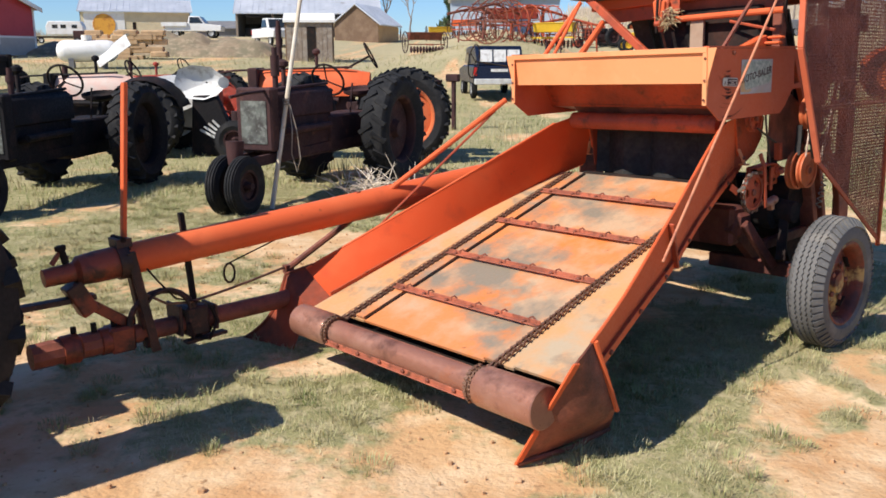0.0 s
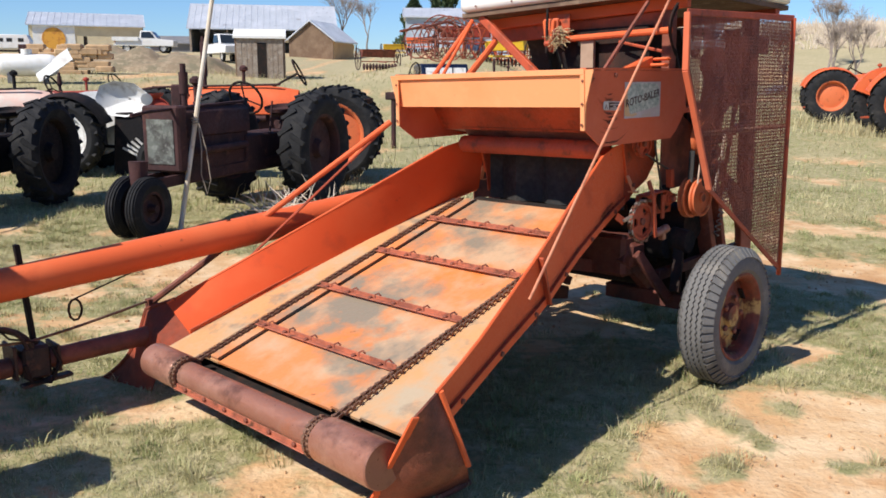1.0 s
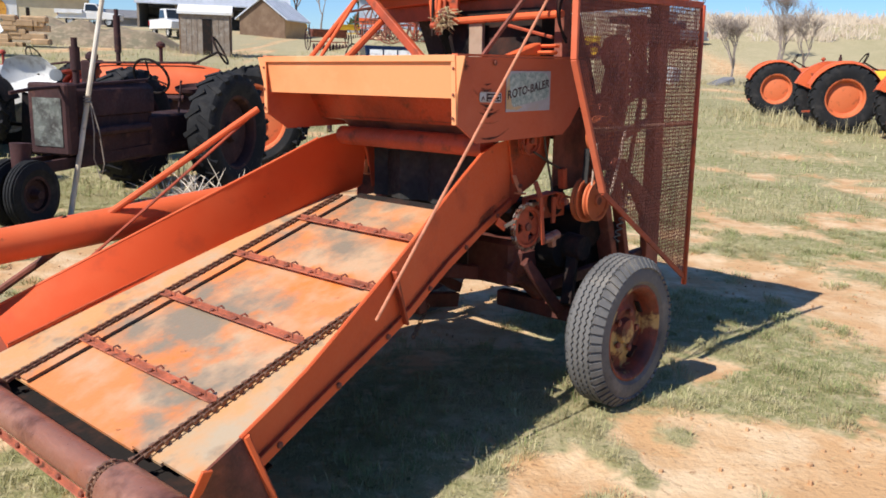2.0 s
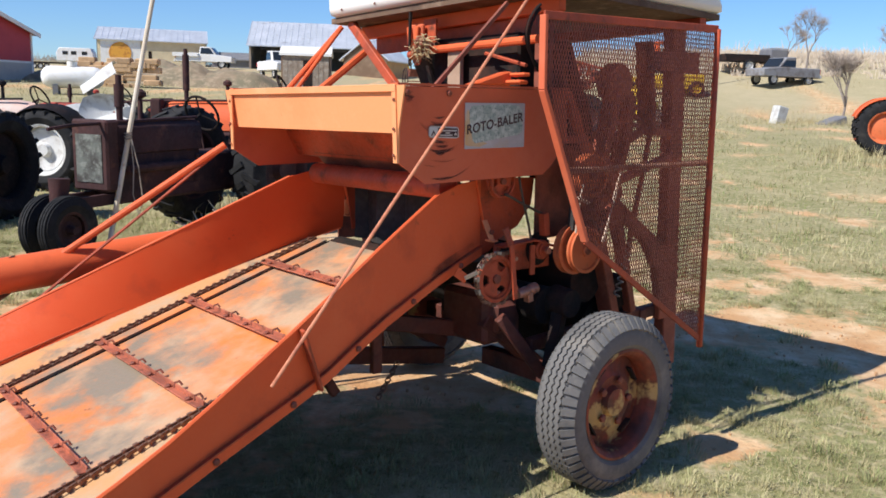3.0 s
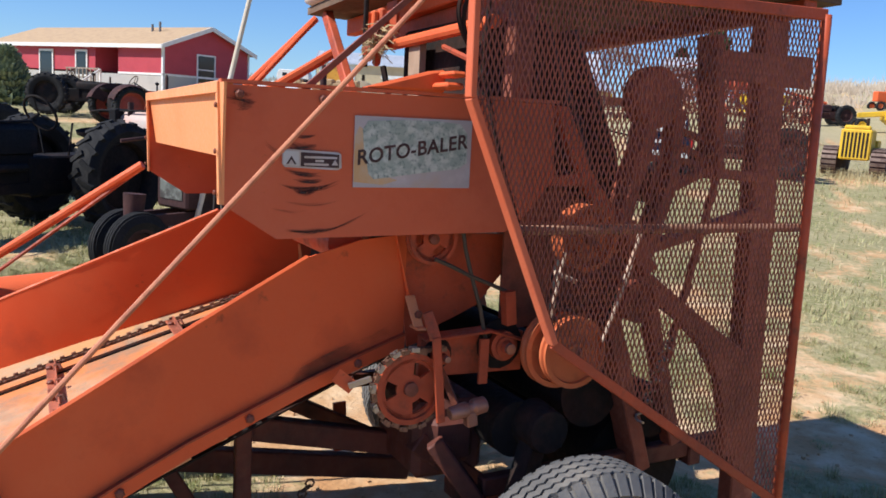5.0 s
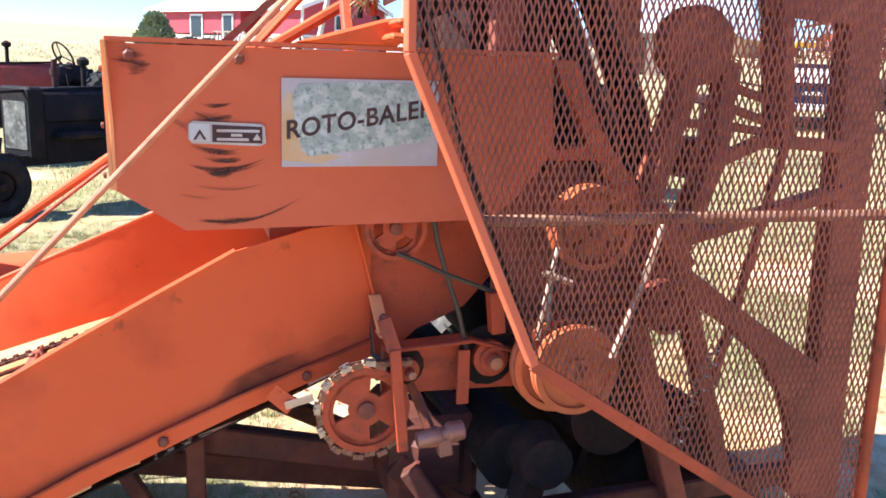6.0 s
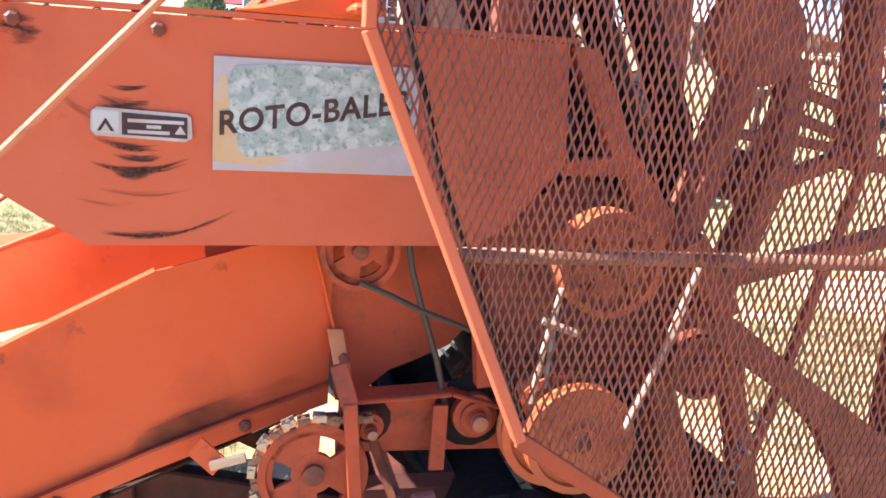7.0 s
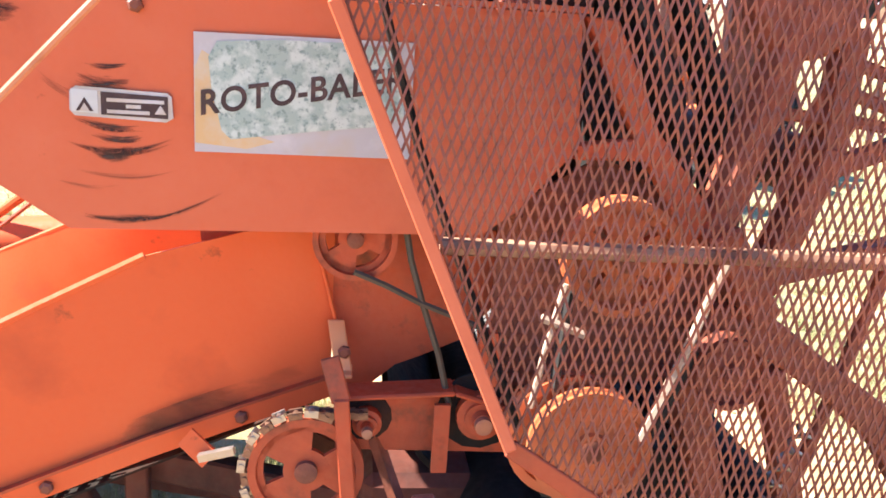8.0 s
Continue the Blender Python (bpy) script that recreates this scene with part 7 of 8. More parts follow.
tank = thing("propane_tank", pose(-15.1, 34.6, gz(-15.1, 34.6), 0, 0, 20) @ Matrix.Scale(1.25, 4), "white propane tank lying on the slope", "tank")
part("vessel", Geo().lathe((-0.95, 0, 0.55), (1, 0, 0), [(0, 0), (0.05, 0.2), (0.16, 0.31), (0.3, 0.35), (1.6, 0.35), (1.74, 0.31), (1.85, 0.2), (1.9, 0)], 28), WHITE, tank)
for xx in (-0.5, 0.5):
    part("saddle", Geo().box(xx - 0.08, -0.3, -0.1, xx + 0.08, 0.3, 0.3), GREY_WALL, tank)
part("dome", Geo().cyl((0, 0, 0.88), (0, 0, 1.05), 0.16), WHITE, tank)
panel = thing("white_hood_sheet", pose(-13.8, 35.0, gz(-13.8, 35.0) + 0.3, 20, -35, 10) @ Matrix.Scale(1.3, 4), "bent white sheet-metal hood leaning by the tank", "scrap")
part("sheet", Geo().grid([[(x * 0.3 - 0.6, y * 0.3 - 0.6, 0.25 * math.cos((y - 2) * 0.7) + 0.35) for y in range(5)] for x in range(5)], (0, 0, 0.012)), GREY_PAINT, panel)


def log_pile():
    random.seed(3)
    x, y = -16.2, 41.8
    t = thing("stone_stack", pose(x, y, gz(x, y), 0, 0, 12), "stack of tan stone slabs", "stone stack")
    for i in range(60):
        w, d, h = random.uniform(0.5, 1.1), random.uniform(0.6, 1.0), random.uniform(0.12, 0.2)
        lvl = random.randint(0, 6)
        xx = random.uniform(-2.0 + lvl * 0.05, 2.0 - lvl * 0.05)
        g = Geo().box(xx - w / 2, -d / 2, lvl * 0.2 - 0.1, xx + w / 2, d / 2, lvl * 0.2 + h)
        part("stone_slab", g, TAN_STONE, t, bevel=0.03)


TAN_STONE = mat("tan_sandstone", (0.50, 0.33, 0.18), [((0.38, 0.25, 0.14), 3.0, 0.45, 0.65, 5)], rough=0.9, bump=0.4, bscale=12, island=0.25)
log_pile()


# ---- far machines ----
TRACK_IRON = mat("worn_track_iron", (0.20, 0.14, 0.11), [((0.10, 0.06, 0.05), 6.0, 0.45, 0.65, 5)], rough=0.6, metal=0.4, bump=0.2)

def dozer():
    x, y = 7.2, 31.65
    t = thing("crawler_tractor", pose(x, y, gz(x, y) + 0.06, 0, 0, 252) @ Matrix.Scale(0.82, 4), "yellow crawler tractor with slatted radiator and tracks", "bulldozer")
    part("hood", Geo().box(-0.3, -0.42, 0.75, 1.5, 0.42, 1.75), YELLOW, t, bevel=0.08)
    rad = part("radiator_guard", Geo().box(1.5, -0.53, 0.58, 1.66, 0.53, 1.72).box(1.3, -0.45, 1.70, 1.62, 0.45, 1.86), YELLOW, t, bevel=0.05)
    for i in range(7):
        part("grille_slat", Geo().box(1.655, -0.43 + i * 0.13, 0.68, 1.675, -0.36 + i * 0.13, 1.60), BLACK, rad)
    for sd in (-1, 1):
        part("track", Geo().prism([(p[0], sd * 0.84 - 0.26, p[2]) for p in arc((-1.0, 0, 0.52), 0.5, 90, 270, 8) + arc((1.2, 0, 0.52), 0.5, -90, 90, 8)], (0, 0.52, 0)), RUSTY_TRACTOR, t, "rusty crawler track")
        for i in range(11):
            part("track_shoe", Geo().box(-1.1 + i * 0.21, sd * 0.84 - 0.27, 1.0, -1.0 + i * 0.21, sd * 0.84 + 0.27, 1.06), TRACK_IRON, t)
        for i in range(8):
            a = radians(-70 + i * 21)
            c = Vector((1.2 + 0.52 * math.cos(a), sd * 0.84, 0.52 + 0.52 * math.sin(a)))
            part("track_shoe", Geo().beam(c - Vector((0, 0.27, 0)), c + Vector((0, 0.27, 0)), 0.05, 0.12, (math.cos(a + 1.57), 0, math.sin(a + 1.57))), TRACK_IRON, t)
    part("seat_box", Geo().box(-1.2, -0.5, 0.8, -0.3, 0.5, 1.35), YELLOW, t, bevel=0.05)
    part("exhaust", Geo().cyl((0.7, 0.2, 1.7), (0.7, 0.2, 2.15), 0.06), BLACK, t)


dozer()


def scraper(at, heading, size, label):
    x, y = at
    t = thing("earth_scraper", pose(x, y, gz(x, y), 0, 0, heading) @ Matrix.Scale(size, 4), label, "scraper")
    part("bowl", Geo().prism([(-1.6, -0.9, 0.6), (1.2, -0.9, 0.45), (1.8, -0.9, 0.9), (1.7, -0.9, 1.5), (-1.7, -0.9, 1.6)], (0, 1.8, 0)), YELLOW, t, bevel=0.05)
    part("neck", Geo().beam((1.6, 0, 1.3), (3.4, 0, 1.1), 0.3, 0.35), YELLOW, t, bevel=0.04)
    for sd in (-1, 1):
        tractor_wheel(t, (-1.1, sd * 1.0, 0.55), 0.55, 0.35, 0.3, YELLOW, 0, seg=28)
        tractor_wheel(t, (3.2, sd * 0.6, 0.45), 0.45, 0.25, 0.25, YELLOW, 0, seg=24)
    return t


scraper((14.75, 60.4), 185, 0.95, "large yellow earth scraper")
ld = thing("loader_tractor", pose(15.3, 70.35, gz(15.3, 70.35) - 0.2, 0, 0, 200) @ Matrix.Scale(0.8, 4), "orange industrial tractor with a cab frame", "tractor")
part("body", Geo().box(-1.0, -0.4, 0.8, 1.6, 0.4, 1.7), ORANGE, ld, bevel=0.06)
part("cab", Geo().box(-1.0, -0.6, 1.7, -0.85, 0.6, 3.2).box(0.2, -0.6, 1.7, 0.35, 0.6, 3.2).box(-1.05, -0.65, 3.1, 0.4, 0.65, 3.3), ORANGE, ld, bevel=0.03)
for sd in (-1, 1):
    tractor_wheel(ld, (-0.5, sd * 0.75, 0.75), 0.75, 0.4, 0.42, ORANGE_RIM, 16, seg=28)
    tractor_wheel(ld, (1.4, sd * 0.7, 0.4), 0.4, 0.25, 0.22, ORANGE_RIM, 0, seg=22)


def drill(at, heading, material, label, size=1.0):
    """Seed drill or disc harrow: long box on tall spoked wheels, with discs below."""
    x, y = at
    t = thing("seed_drill", pose(x, y, gz(x, y), 0, 0, heading) @ Matrix.Scale(size, 4), label, "farm implement")
    part("hopper", Geo().prism([(-1.0, -0.2, 0.75), (-1.0, 0.2, 0.75), (-1.0, 0.32, 1.15), (-1.0, -0.32, 1.15)], (2.0, 0, 0)), material, t, bevel=0.02)
    part("lid", Geo().box(-1.02, -0.34, 1.15, 1.02, 0.34, 1.19), material, t)
    for sd in (-1, 1):
        g = Geo()
        c = Vector((sd * 1.2, 0, 0.62))
        g.tube([c + Vector((0, 0.6 * math.cos(2 * math.pi * i / 28), 0.6 * math.sin(2 * math.pi * i / 28))) for i in range(28)], 0.03, 6, closed=True)
        for i in range(10):
            a = 2 * math.pi * i / 10
            g.tube([c, c + Vector((0, 0.6 * math.cos(a), 0.6 * math.sin(a)))], 0.012, 4)
        part("spoked_wheel", g, RUSTY_TRACTOR, t)
    for i in range(11):
        part("disc", Geo().lathe((-0.95 + i * 0.19, -0.25, 0.2), (1, 0.15, 0), [(0, 0), (0.02, 0.12), (0.04, 0.2), (0.03, 0.12), (0.012, 0)], 16), RUSTY_TRACTOR, t)
    part("frame_bar", Geo().beam((-1.1, -0.2, 0.5), (1.1, -0.2, 0.5), 0.06, 0.06).beam((0, -0.2, 0.5), (0, -1.6, 0.45), 0.08, 0.08), material, t)
    return t


drill((-1.96, 50.2), 20, RED_RUST, "rusty red seed drill with disc openers")
drill((-1.4, 66.0), 10, YELLOW, "yellow implement on spoked wheels", 0.9)
drill((0.5, 64.0), -25, ORANGE, "orange implement on spoked wheels")
drill((-6.5, 80.0), 0, YELLOW, "yellow machine by the brown shed", 0.9)


def rake(at, heading, material, label, r=0.75):
    """Side rake: big open reel rings with tines on a tube."""
    x, y = at
    t = thing("hay_rake", pose(x, y, gz(x, y), 0, 0, heading), label, "farm implement")
    for k in range(4):
        c = Vector((-1.2 + 0.8 * k, 0, 1.0))
        g = Geo().tube([c + Vector((0, r * math.cos(2 * math.pi * i / 26), r * math.sin(2 * math.pi * i / 26))) for i in range(26)], 0.035, 6, closed=True)
        ring = part("reel_ring", g, material, t)
        for i in range(6):
            a = 2 * math.pi * i / 6
            part("reel_spoke", Geo().tube([c, c + Vector((0, r * math.cos(a), r * math.sin(a)))], 0.02, 5), material, ring)
    for i in range(8):
        a = 2 * math.pi * i / 8
        part("tine_bar", Geo().tube([(-1.4, r * math.cos(a), 1.0 + r * math.sin(a)), (1.4, r * math.cos(a + 0.3), 1.0 + r * math.sin(a + 0.3))], 0.025, 5), material, t)
    part("main_tube", Geo().tube([(-2.0, 0.5, 1.5), (0, 0.2, 1.9), (2.0, -0.3, 1.4)], 0.07, 8), material, t)
    for sd in (-1, 1):
        part("leg", Geo().tube([(1.6 * sd, 0, 1.0), (1.7 * sd, 0, 0)], 0.05, 6), material, t)


rake((2.1, 45.0), 60, RED_RUST, "rusty hay rake with tall round reels", 1.15)
rake((4.1, 46.1), 35, ORANGE_DARK, "orange hay rake with round reels", 0.95)
rake((1.1, 48.0), 50, RED_RUST, "rust-brown hay rake with round reels", 0.9)
rake((6.0, 47.1), 10, ORANGE_DARK, "rusty orange hay rake", 0.6)
drill((5.0, 44.7), -30, YELLOW, "yellow implement beside the rakes", 1.1)
drill((3.1, 49.0), -10, RED_PAINT, "red implement beside the rakes", 1.4)
# small loose machine parts by the tractors
steer = thing("steering_gear", pose(-0.05, 17.8, gz(-0.05, 17.8), 0, 0, 160), "rusty steering gear with upright wheel on a stand", "machine part")
part("stand", Geo().cyl((0, 0, 0), (0, 0, 1.05), 0.05).box(-0.12, -0.08, 1.0, 0.16, 0.08, 1.16), RUSTY_TRACTOR, steer, bevel=0.02)
steering(steer, (-0.45, 0, 1.42), 82, 0.34)
flt = thing("dark_flatbed", pose(22.4, 69.5, gz(22.4, 69.5), 0, 0, 10), "dark derelict flatbed truck in the brush", "truck")
part("bed", Geo().box(-2.6, -1.0, 0.8, 1.0, 1.0, 1.35), BLACK, flt)
part("cab", Geo().box(1.0, -0.9, 0.7, 2.6, 0.9, 1.9), GREY_WALL, flt, bevel=0.15)
for xx in (-0.6, 2.0):
    tractor_wheel(flt, (xx, -0.9, 0.5), 0.5, 0.25, 0.3, GREY_PAINT, 0, seg=24)
junk = thing("white_appliance", pose(16.0, 43.6, gz(16.0, 43.6) - 0.1, 0, 12, 25), "battered white appliance dumped in dry weeds", "scrap")
part("cabinet", Geo().box(-0.3, -0.25, -0.05, 0.3, 0.25, 0.95), GREY_PAINT, junk, bevel=0.03)
slab = thing("stone_slab", pose(18.6, 43.4, gz(18.6, 43.4), 0, -18, 20) @ Matrix.Scale(0.8, 4), "grey flat stone slab tilted in the grass", "stone")
part("slab", Geo().box(-0.8, -0.5, -0.1, 0.8, 0.5, 0.35), GREY_WALL, slab, bevel=0.06)
pickup((22.9, 63.5), 205, mat("dull_grey_truck_paint", (0.26, 0.26, 0.27), [((0.14, 0.12, 0.11), 2.0, 0.45, 0.65, 5)], rough=0.7, bump=0.1), "grey derelict truck among dry brush", size=1.15)
pylon = thing("lamp_post", pose(15.4, 62.4, gz(15.4, 62.4)), "slim grey post on the skyline", "post")
part("shaft", Geo().cyl((0, 0, 0), (0.3, 0, 10.0), 0.09, 0.05), GREY_PAINT, pylon)


# ---- earth bank below the far barn ----
def earth_bank(at, w, d, h, seed, label):
    x, y = at
    rows = []
    for i in range(25):
        row = []
        for j in range(15):
            px, py = (i / 12 - 1), (j / 7 - 1)
            k = max(0.0, 1 - px * px - py * py)
            wx, wy = x + px * w, y + py * d
            row.append((wx, wy, gz(wx, wy) - 0.15 + h * (k ** 0.7) * (0.75 + 0.5 * noise.noise(Vector((wx * 0.7, wy * 0.7, seed)))) + 0.12 * k * noise.noise(Vector((wx * 3, wy * 3, seed)))))
        rows.append(row)
    tagged(part("earth_bank", Geo().grid(rows), BANK), label, "earth bank", kind="stuff")


BANK = mat("bank_soil", (0.27, 0.20, 0.125), [((0.18, 0.155, 0.095), 1.0, 0.45, 0.62, 6), ((0.40, 0.31, 0.20), 3.0, 0.5, 0.7, 6)], rough=0.95, bump=0.8, bscale=6)
earth_bank((-15.0, 47.2), 6.0, 3.0, 1.5, 1.0, "bank of earth and rubble on the slope")
earth_bank((-20.2, 45.7), 4.0, 2.5, 0.9, 5.0, "low bank of earth on the slope")
# ---- plants ----
BARK = mat("grey_brown_bark", (0.24, 0.19, 0.155), [((0.34, 0.29, 0.24), 6.0, 0.45, 0.65, 5)], rough=0.9, bump=0.4, bscale=20)
TWIG = mat("pale_dry_twigs", (0.56, 0.45, 0.33), [((0.68, 0.58, 0.45), 0.4, 0.4, 0.65, 3)], rough=0.9, bump=0.0, island=0.3)
BLADE = mat("grass_blades", (0.26, 0.29, 0.11), [((0.42, 0.38, 0.20), 0.9, 0.40, 0.60, 3), ((0.17, 0.21, 0.07), 3.0, 0.5, 0.65, 3)], rough=0.8, bump=0.0, island=0.4, spec=0.15)
STRAW = mat("dry_straw", (0.53, 0.46, 0.26), [((0.34, 0.27, 0.14), 1.2, 0.45, 0.65, 3)], rough=0.85, bump=0.0, island=0.3, spec=0.15)
CLOD = mat("sandy_clods", (0.58, 0.36, 0.195), [((0.48, 0.28, 0.145), 3.0, 0.42, 0.6, 4)], rough=0.95, bump=0.2, island=0.2, spec=0.1)
LEAF = mat("juniper_foliage", (0.055, 0.085, 0.035), [((0.09, 0.12, 0.05), 1.5, 0.45, 0.65, 4)], rough=0.8, bump=0.0, island=0.4)


def stuff_mesh(name, g, material, label, category):
    me = bpy.data.meshes.new(name)
    me.from_pydata(g.v, [], g.f)
    me.materials.append(material)
    return tagged(new(name, me), label, category, kind="stuff")


def blade(g, x, y, z, h, w, lean, turn):
    c, s = math.cos(turn), math.sin(turn)
    k = len(g.v)
    lx, ly = c * lean * h, s * lean * h
    px, py = -s * w, c * w
    g.v += [(x - px, y - py, z), (x + px, y + py, z), (x + lx * 0.45 + px * 0.7, y + ly * 0.45 + py * 0.7, z + h * 0.62), (x + lx * 0.45 - px * 0.7, y + ly * 0.45 - py * 0.7, z + h * 0.62), (x + lx, y + ly, z + h * (1 - 0.3 * lean))]
    g.f += [(k, k + 1, k + 2, k + 3), (k + 3, k + 2, k + 4)]


def build_grass():
    rnd = random.Random(11)
    green, dry = Geo(), Geo()
    # tufts round the baler
    for i in range(30000):
        x, y = rnd.uniform(-4.5, 6.5), rnd.uniform(1.0, 11.5)
        k = turf(x, y)
        if rnd.random() > (k - 0.34) * 2.0:
            continue
        big = rnd.random() < 0.10
        h0 = rnd.uniform(0.02, 0.045) * (1.9 if big else 1.0) * (0.6 + 0.6 * k)
        for q in range(rnd.randint(9, 16) if big else rnd.randint(4, 8)):
            a, rr = rnd.uniform(0, 6.283), rnd.uniform(0, 0.055 if big else 0.035)
            blade(dry if rnd.random() < 0.52 else green, x + rr * math.cos(a), y + rr * math.sin(a), gz(x, y) - 0.006, h0 * rnd.uniform(0.6, 1.3), rnd.uniform(0.0009, 0.0018), rnd.uniform(0.2, 1.2), rnd.uniform(0, 6.283))
    # a thatch of fine short slivers between the tufts
    for i in range(330000):
        x, y = rnd.uniform(-3.6, 5.4), 1.5 + 8.5 * rnd.random() ** 1.25
        if rnd.random() > (turf(x, y) - 0.40) * 2.6:
            continue
        h, a, w = rnd.uniform(0.010, 0.034), rnd.uniform(0, 6.283), rnd.uniform(0.0010, 0.0019)
        lean, b = rnd.uniform(0.3, 1.4) * h, rnd.uniform(0, 6.283)
        z = gz(x, y) - 0.004
        g = dry if rnd.random() < 0.60 else green
        k = len(g.v)
        g.v += [(x - w * math.sin(a), y + w * math.cos(a), z), (x + w * math.sin(a), y - w * math.cos(a), z), (x + lean * math.cos(b), y + lean * math.sin(b), z + h)]
        g.f.append((k, k + 1, k + 2))
    # clumps that stand out on the bare earth
    for i in range(3600):
        x, y = rnd.uniform(-3.5, 6.5), rnd.uniform(1.6, 9.0)
        k = turf(x, y)
        if rnd.random() > 0.15 + 1.3 * (k - 0.3):
            continue
        rad = rnd.uniform(0.03, 0.095)
        tall = rnd.uniform(0.025, 0.070)
        share = rnd.uniform(0.15, 0.65)
        for q in range(int(40 + rad * 1000)):
            a, rr = rnd.uniform(0, 6.283), rad * math.sqrt(rnd.random())
            blade(dry if rnd.random() < share else green, x + rr * math.cos(a), y + rr * math.sin(a), gz(x, y) - 0.006, tall * rnd.uniform(0.5, 1.25) * (1.15 - 0.5 * rr / rad), rnd.uniform(0.0009, 0.0019), rnd.uniform(0.15, 0.9), a + rnd.uniform(-0.9, 0.9))
    # lying straw
    for i in range(9000):
        x, y = rnd.uniform(-4.0, 6.0), rnd.uniform(1.2, 9.0)
        if rnd.random() > turf(x, y) + 0.15:
            continue
        blade(dry, x, y, gz(x, y) + 0.004, 0.02, 0.0011, rnd.uniform(2.0, 4.0), rnd.uniform(0, 6.283))
    # broken clods on the bare earth
    clod = Geo()
    for i in range(1800):
        x, y = rnd.uniform(-3.0, 5.5), rnd.uniform(1.4, 8.0)
        if turf(x, y) > 0.42 + 0.1 * rnd.random():
            continue
        s = rnd.uniform(0.003, 0.010) * (1.8 if rnd.random() < 0.08 else 1)
        z, a = gz(x, y), rnd.uniform(0, 6.283)
        ring = [(x + s * rnd.uniform(0.7, 1.3) * math.cos(a + q * 1.257), y + s * rnd.uniform(0.7, 1.3) * math.sin(a + q * 1.257), z + s * rnd.uniform(-0.1, 0.35)) for q in range(5)]
        low = [(p[0] * 1.0, p[1], z - 0.02) for p in ring]
        clod.add(low + ring + [(x, y, z + s * rnd.uniform(0.3, 0.6))], [(q, (q + 1) % 5, 5 + (q + 1) % 5, 5 + q) for q in range(5)] + [(5 + q, 5 + (q + 1) % 5, 10) for q in range(5)])
    stuff_mesh("clods", clod, CLOD, "small broken clods of sandy earth", "earth")
    # farther and coarser
    for i in range(16000):
        d, a = 9 + 40 * rnd.random() ** 1.4, radians(rnd.uniform(40, 140))
        x, y = 1 + d * math.cos(a), 1 + d * math.sin(a)
        if turf(x, y) < 0.40 + 0.25 * rnd.random():
            continue
        s = 1 + d / 22
        for q in range(4):
            blade(dry if rnd.random() < 0.55 else green, x + rnd.uniform(-0.08, 0.08) * s, y + rnd.uniform(-0.08, 0.08) * s, gz(x, y) - 0.01, rnd.uniform(0.03, 0.075) * s, 0.0030 * s, rnd.uniform(0.2, 1.0), rnd.uniform(0, 6.283))
    # tall straw round the parked things
    for cx, cy, rad, n in ((12.0, 20.0, 3.0, 900), (11.2, 18.6, 1.5, 500), (12.0, 23.6, 1.4, 300), (10.0, 42.0, 3.0, 700), (-1.0, 10.8, 1.0, 160), (7.0, 29.9, 1.0, 420), (8.2, 30.6, 1.6, 420), (9.2, 30.4, 1.1, 260), (6.9, 30.6, 1.2, 220), (17.0, 43.2, 2.2, 700), (19.8, 43.6, 2.6, 800), (15.0, 45.5, 3.5, 600), (21.0, 50.0, 5.0, 900), (24.0, 64.0, 4.5, 900), (-8, 45, 2.5, 500), (-0.5, 17, 3, 300)):
        for i in range(n):
            a, rr = rnd.uniform(0, 6.283), rad * math.sqrt(rnd.random())
            x, y = cx + rr * math.cos(a), cy + rr * math.sin(a)
            blade(dry, x, y, gz(x, y) - 0.02, rnd.uniform(0.15, 0.45), 0.006, rnd.uniform(0.1, 0.7), rnd.uniform(0, 6.283))
    stuff_mesh("grass", green, BLADE, "short green grass in patches", "grass")
    stuff_mesh("dry_grass", dry, STRAW, "dry straw-coloured grass and stalks", "grass")


build_grass()


def branch(g, tips, p, d, length, r, depth, rnd):
    q = p + d * length
    mid = p + d * length * 0.5 + Vector((rnd.uniform(-1, 1), rnd.uniform(-1, 1), rnd.uniform(-1, 1))) * length * 0.05
    g.tube([p, mid, q], [r, r * 0.85, r * 0.68], 6 if depth > 2 else 4)
    if depth == 0:
        tips.append((q, d))
        return
    for i in range(rnd.randint(2, 4) if depth > 1 else 3):
        nd = (d + Vector((rnd.uniform(-1, 1), rnd.uniform(-1, 1), rnd.uniform(-0.2, 0.8))) * 0.62).normalized()
        branch(g, tips, p.lerp(q, rnd.uniform(0.55, 1.0)), nd, length * rnd.uniform(0.55, 0.8), r * 0.6, depth - 1, rnd)


def bare_tree(at, h, seed, label="leafless tree with grey bark and fine twigs"):
    x, y = at
    rnd = random.Random(seed)
    t = thing("bare_tree", pose(x, y, gz(x, y) - 0.1), label, "tree", "bare trees along the slope")
    g, tips = Geo(), []
    branch(g, tips, Vector((0, 0, 0)), Vector((rnd.uniform(-0.15, 0.15), 0, 1)).normalized(), h * 0.32, h * 0.015, 5, rnd)
    part("trunk", g, BARK, t)
    tw = Geo()
    for p, d in tips:
        for i in range(4):
            e = (d + Vector((rnd.uniform(-1, 1), rnd.uniform(-1, 1), rnd.uniform(-0.4, 1)))).normalized()
            tw.tube([p, p + e * h * rnd.uniform(0.05, 0.11)], [0.007, 0.003], 3)
    tagged(part("twig_spray", tw, BARK, t), kind="stuff")


for i, (x, y, h) in enumerate(((22.4, 45.2, 4.8), (25.6, 48.5, 5.0), (26.0, 72.5, 4.5), (19.0, 43.4, 4.6), (27.8, 56.6, 5.5), (-8.2, 98.0, 9.0), (-5.8, 102.0, 8.0), (25.6, 66.6, 6))):
    bare_tree((x, y), h, 20 + i)


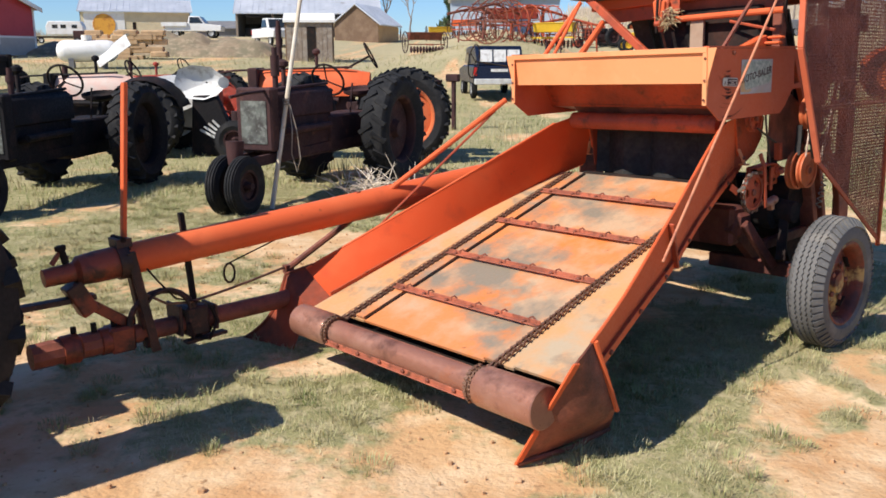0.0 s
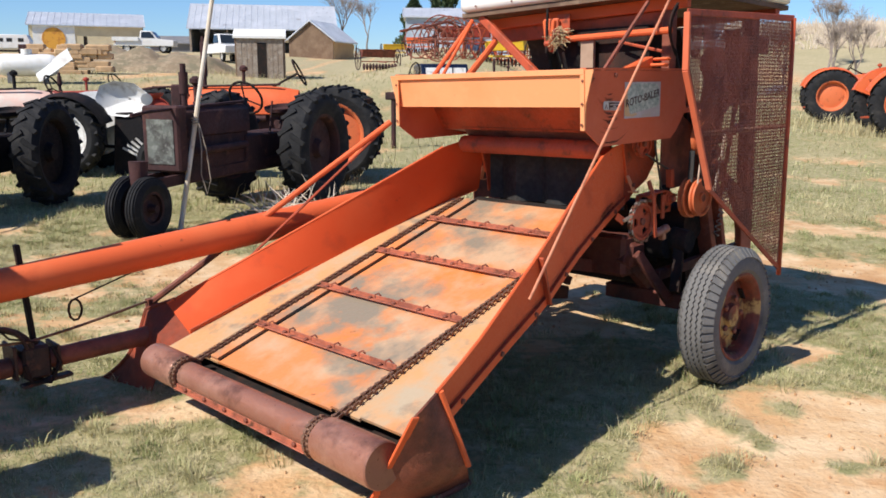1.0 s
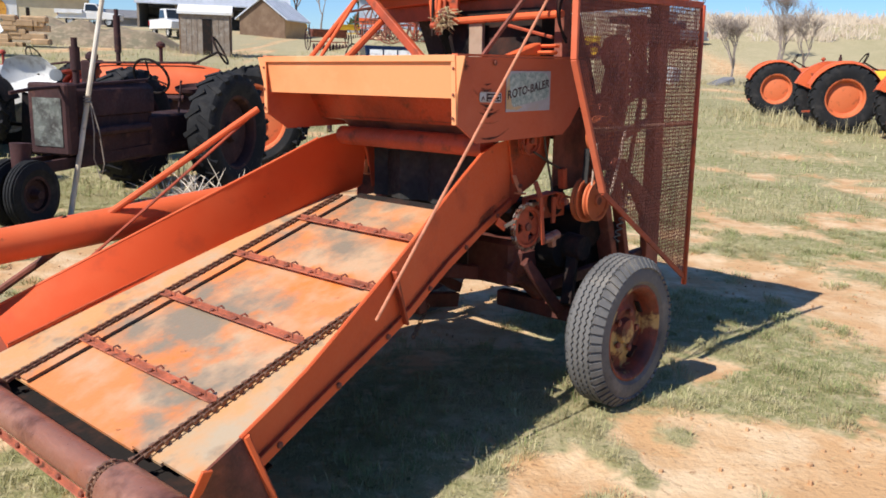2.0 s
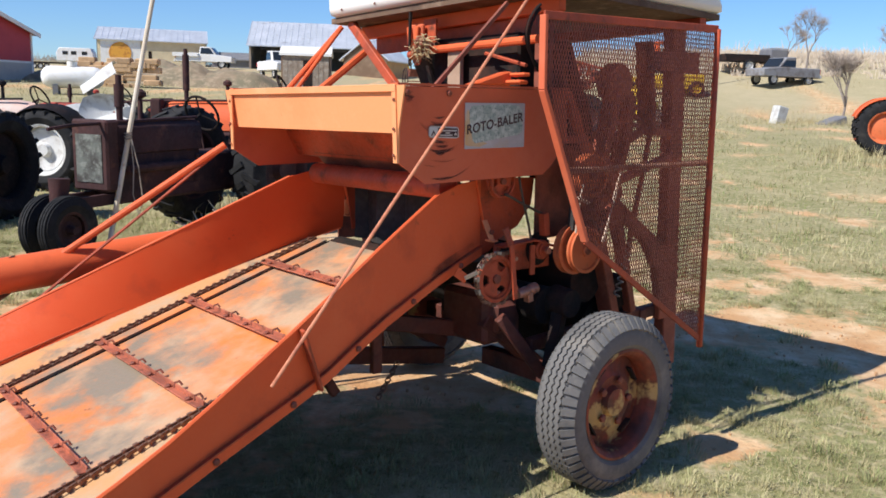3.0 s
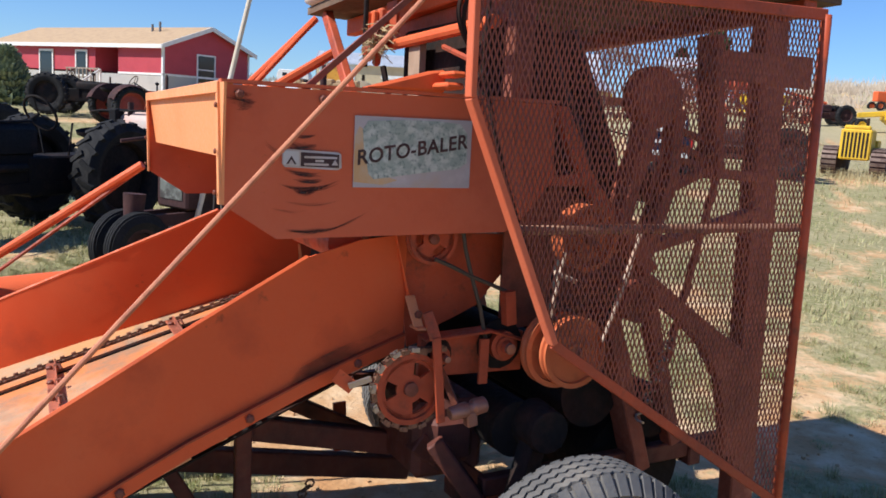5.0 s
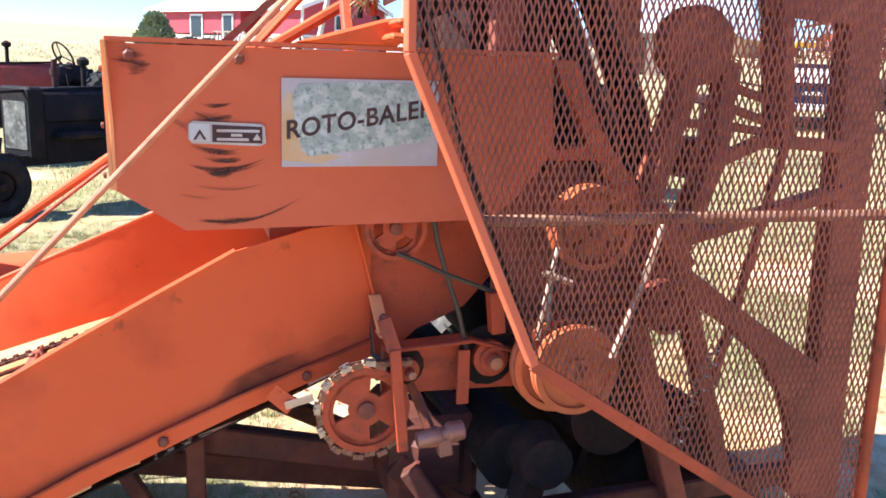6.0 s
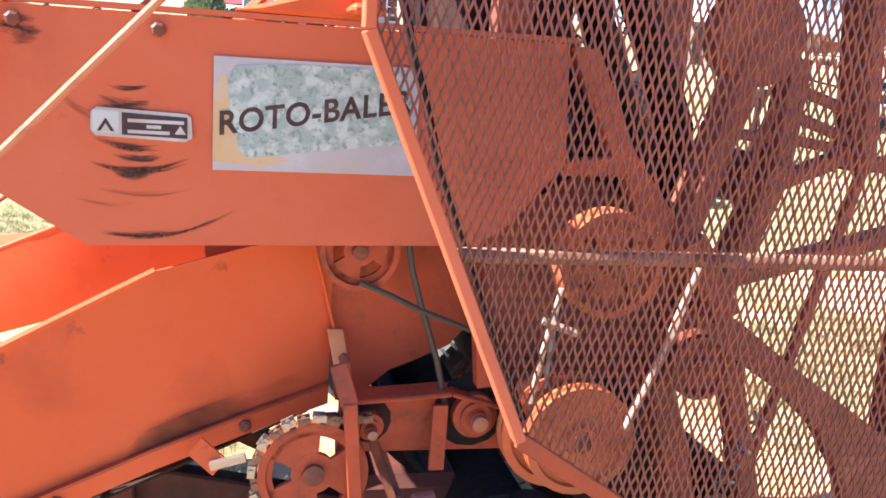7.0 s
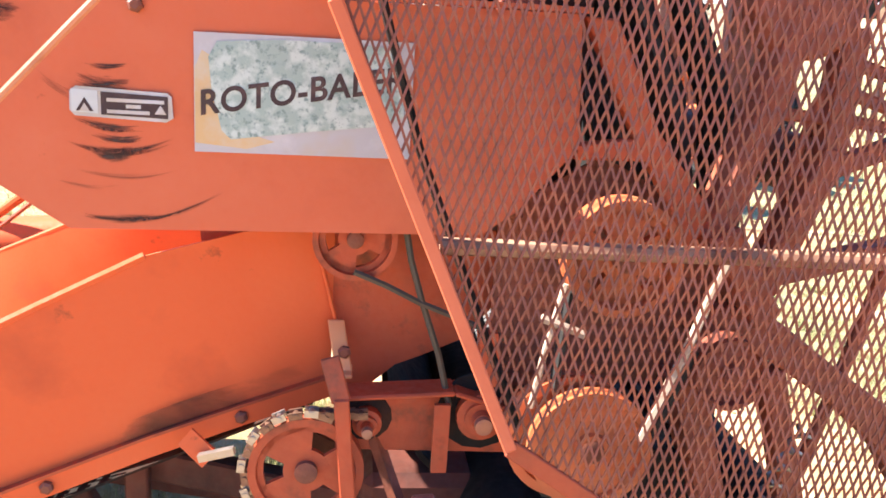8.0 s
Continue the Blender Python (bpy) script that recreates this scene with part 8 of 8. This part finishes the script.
def build_brush():
    """The thicket of dry brush along the skyline: many fine upright twigs."""
    rnd = random.Random(4)
    g = Geo()
    for i in range(1500):
        near = i < 1200
        az = radians(rnd.uniform(7, 60)) if near else radians(rnd.uniform(-40, 7))
        d = rnd.uniform(71, 104) if near else rnd.uniform(100, 130)
        x, y = d * math.sin(az), d * math.cos(az)
        z, s = gz(x, y), rnd.uniform(0.35, 1.15) * (1.5 if rnd.random() < 0.15 else 1)
        side = Vector((math.cos(az), -math.sin(az), 0))
        for q in range(22):
            w = rnd.uniform(0.010, 0.026)
            foot = Vector((x, y, z - 0.1)) + side * rnd.uniform(-0.7, 0.7) * s
            tip = side * rnd.uniform(-0.5, 0.5) * s + Vector((rnd.uniform(-0.2, 0.2), rnd.uniform(-0.2, 0.2), s * rnd.uniform(0.45, 1.15)))
            k = len(g.v)
            g.v += [tuple(foot - side * w), tuple(foot + side * w), tuple(foot + tip * 0.6 + side * w * 1.6), tuple(foot + tip), tuple(foot + tip * 0.6 - side * w * 1.6)]
            g.f.append((k, k + 1, k + 2, k + 3, k + 4))
    stuff_mesh("brush", g, TWIG, "pale dry brush thicket on the rise", "brush")


build_brush()


def juniper(at, h, seed, label="dark green juniper tree behind the sheds", leaf=None):
    x, y = at
    rnd = random.Random(seed)
    t = thing("juniper_tree", pose(x, y, gz(x, y) - 0.2), label, "tree")
    part("trunk", Geo().tube([(0, 0, 0), (0.1, 0, h * 0.5), (0, 0.1, h * 0.9)], [0.25, 0.16, 0.04], 8), BARK, t)
    g = Geo()
    for i in range(2600):
        s = rnd.random()
        r = h * 0.33 * (1 - s) ** 0.6 * (0.5 + 0.5 * rnd.random()) * (1 + 0.3 * math.sin(9 * s + seed))
        a = rnd.uniform(0, 6.283)
        p = Vector((r * math.cos(a), r * math.sin(a), h * (0.12 + 0.86 * s)))
        e = Vector((math.cos(a) * 0.4 + rnd.uniform(-0.5, 0.5), math.sin(a) * 0.4 + rnd.uniform(-0.5, 0.5), rnd.uniform(0.2, 1))).normalized() * 0.4
        f = e.cross(Vector((rnd.uniform(-1, 1), rnd.uniform(-1, 1), 1))).normalized() * 0.13
        g.add([p - f, p + f, p + e + f * 0.5, p + e * 1.2], [(0, 1, 2, 3)])
    tagged(part("crown", g, leaf or LEAF, t, smooth=0), kind="stuff")


juniper((3.0, 92.0), 7.0, 1)
SAGE = mat("pale_sage_leaves", (0.30, 0.33, 0.20), [((0.20, 0.24, 0.13), 3.0, 0.45, 0.65, 4)], rough=0.8, bump=0.0, spec=0.15)
juniper((-21.3, 26.5), 1.9, 3, "small pale sage-green tree beside the red house", SAGE)
juniper((-0.1, 88.0), 5.0, 2)

# a low heap of dry twigs beside the rusted tractor
rnd = random.Random(9)
g = Geo()
for i in range(150):
    a, r = rnd.uniform(0, 6.283), rnd.uniform(0, 0.5)
    p = Vector((-0.85 + r * math.cos(a), 9.0 + r * math.sin(a), rnd.uniform(0, 0.18)))
    e = Vector((rnd.uniform(-1, 1), rnd.uniform(-1, 1), rnd.uniform(-0.2, 0.8))).normalized() * rnd.uniform(0.15, 0.4)
    g.tube([p, p + e * 0.5 + Vector((0, 0, 0.02)), p + e], [0.006, 0.005, 0.002], 4)
stuff_mesh("twig_heap", g, TWIG, "tangle of dry twigs lying in the grass", "twigs")
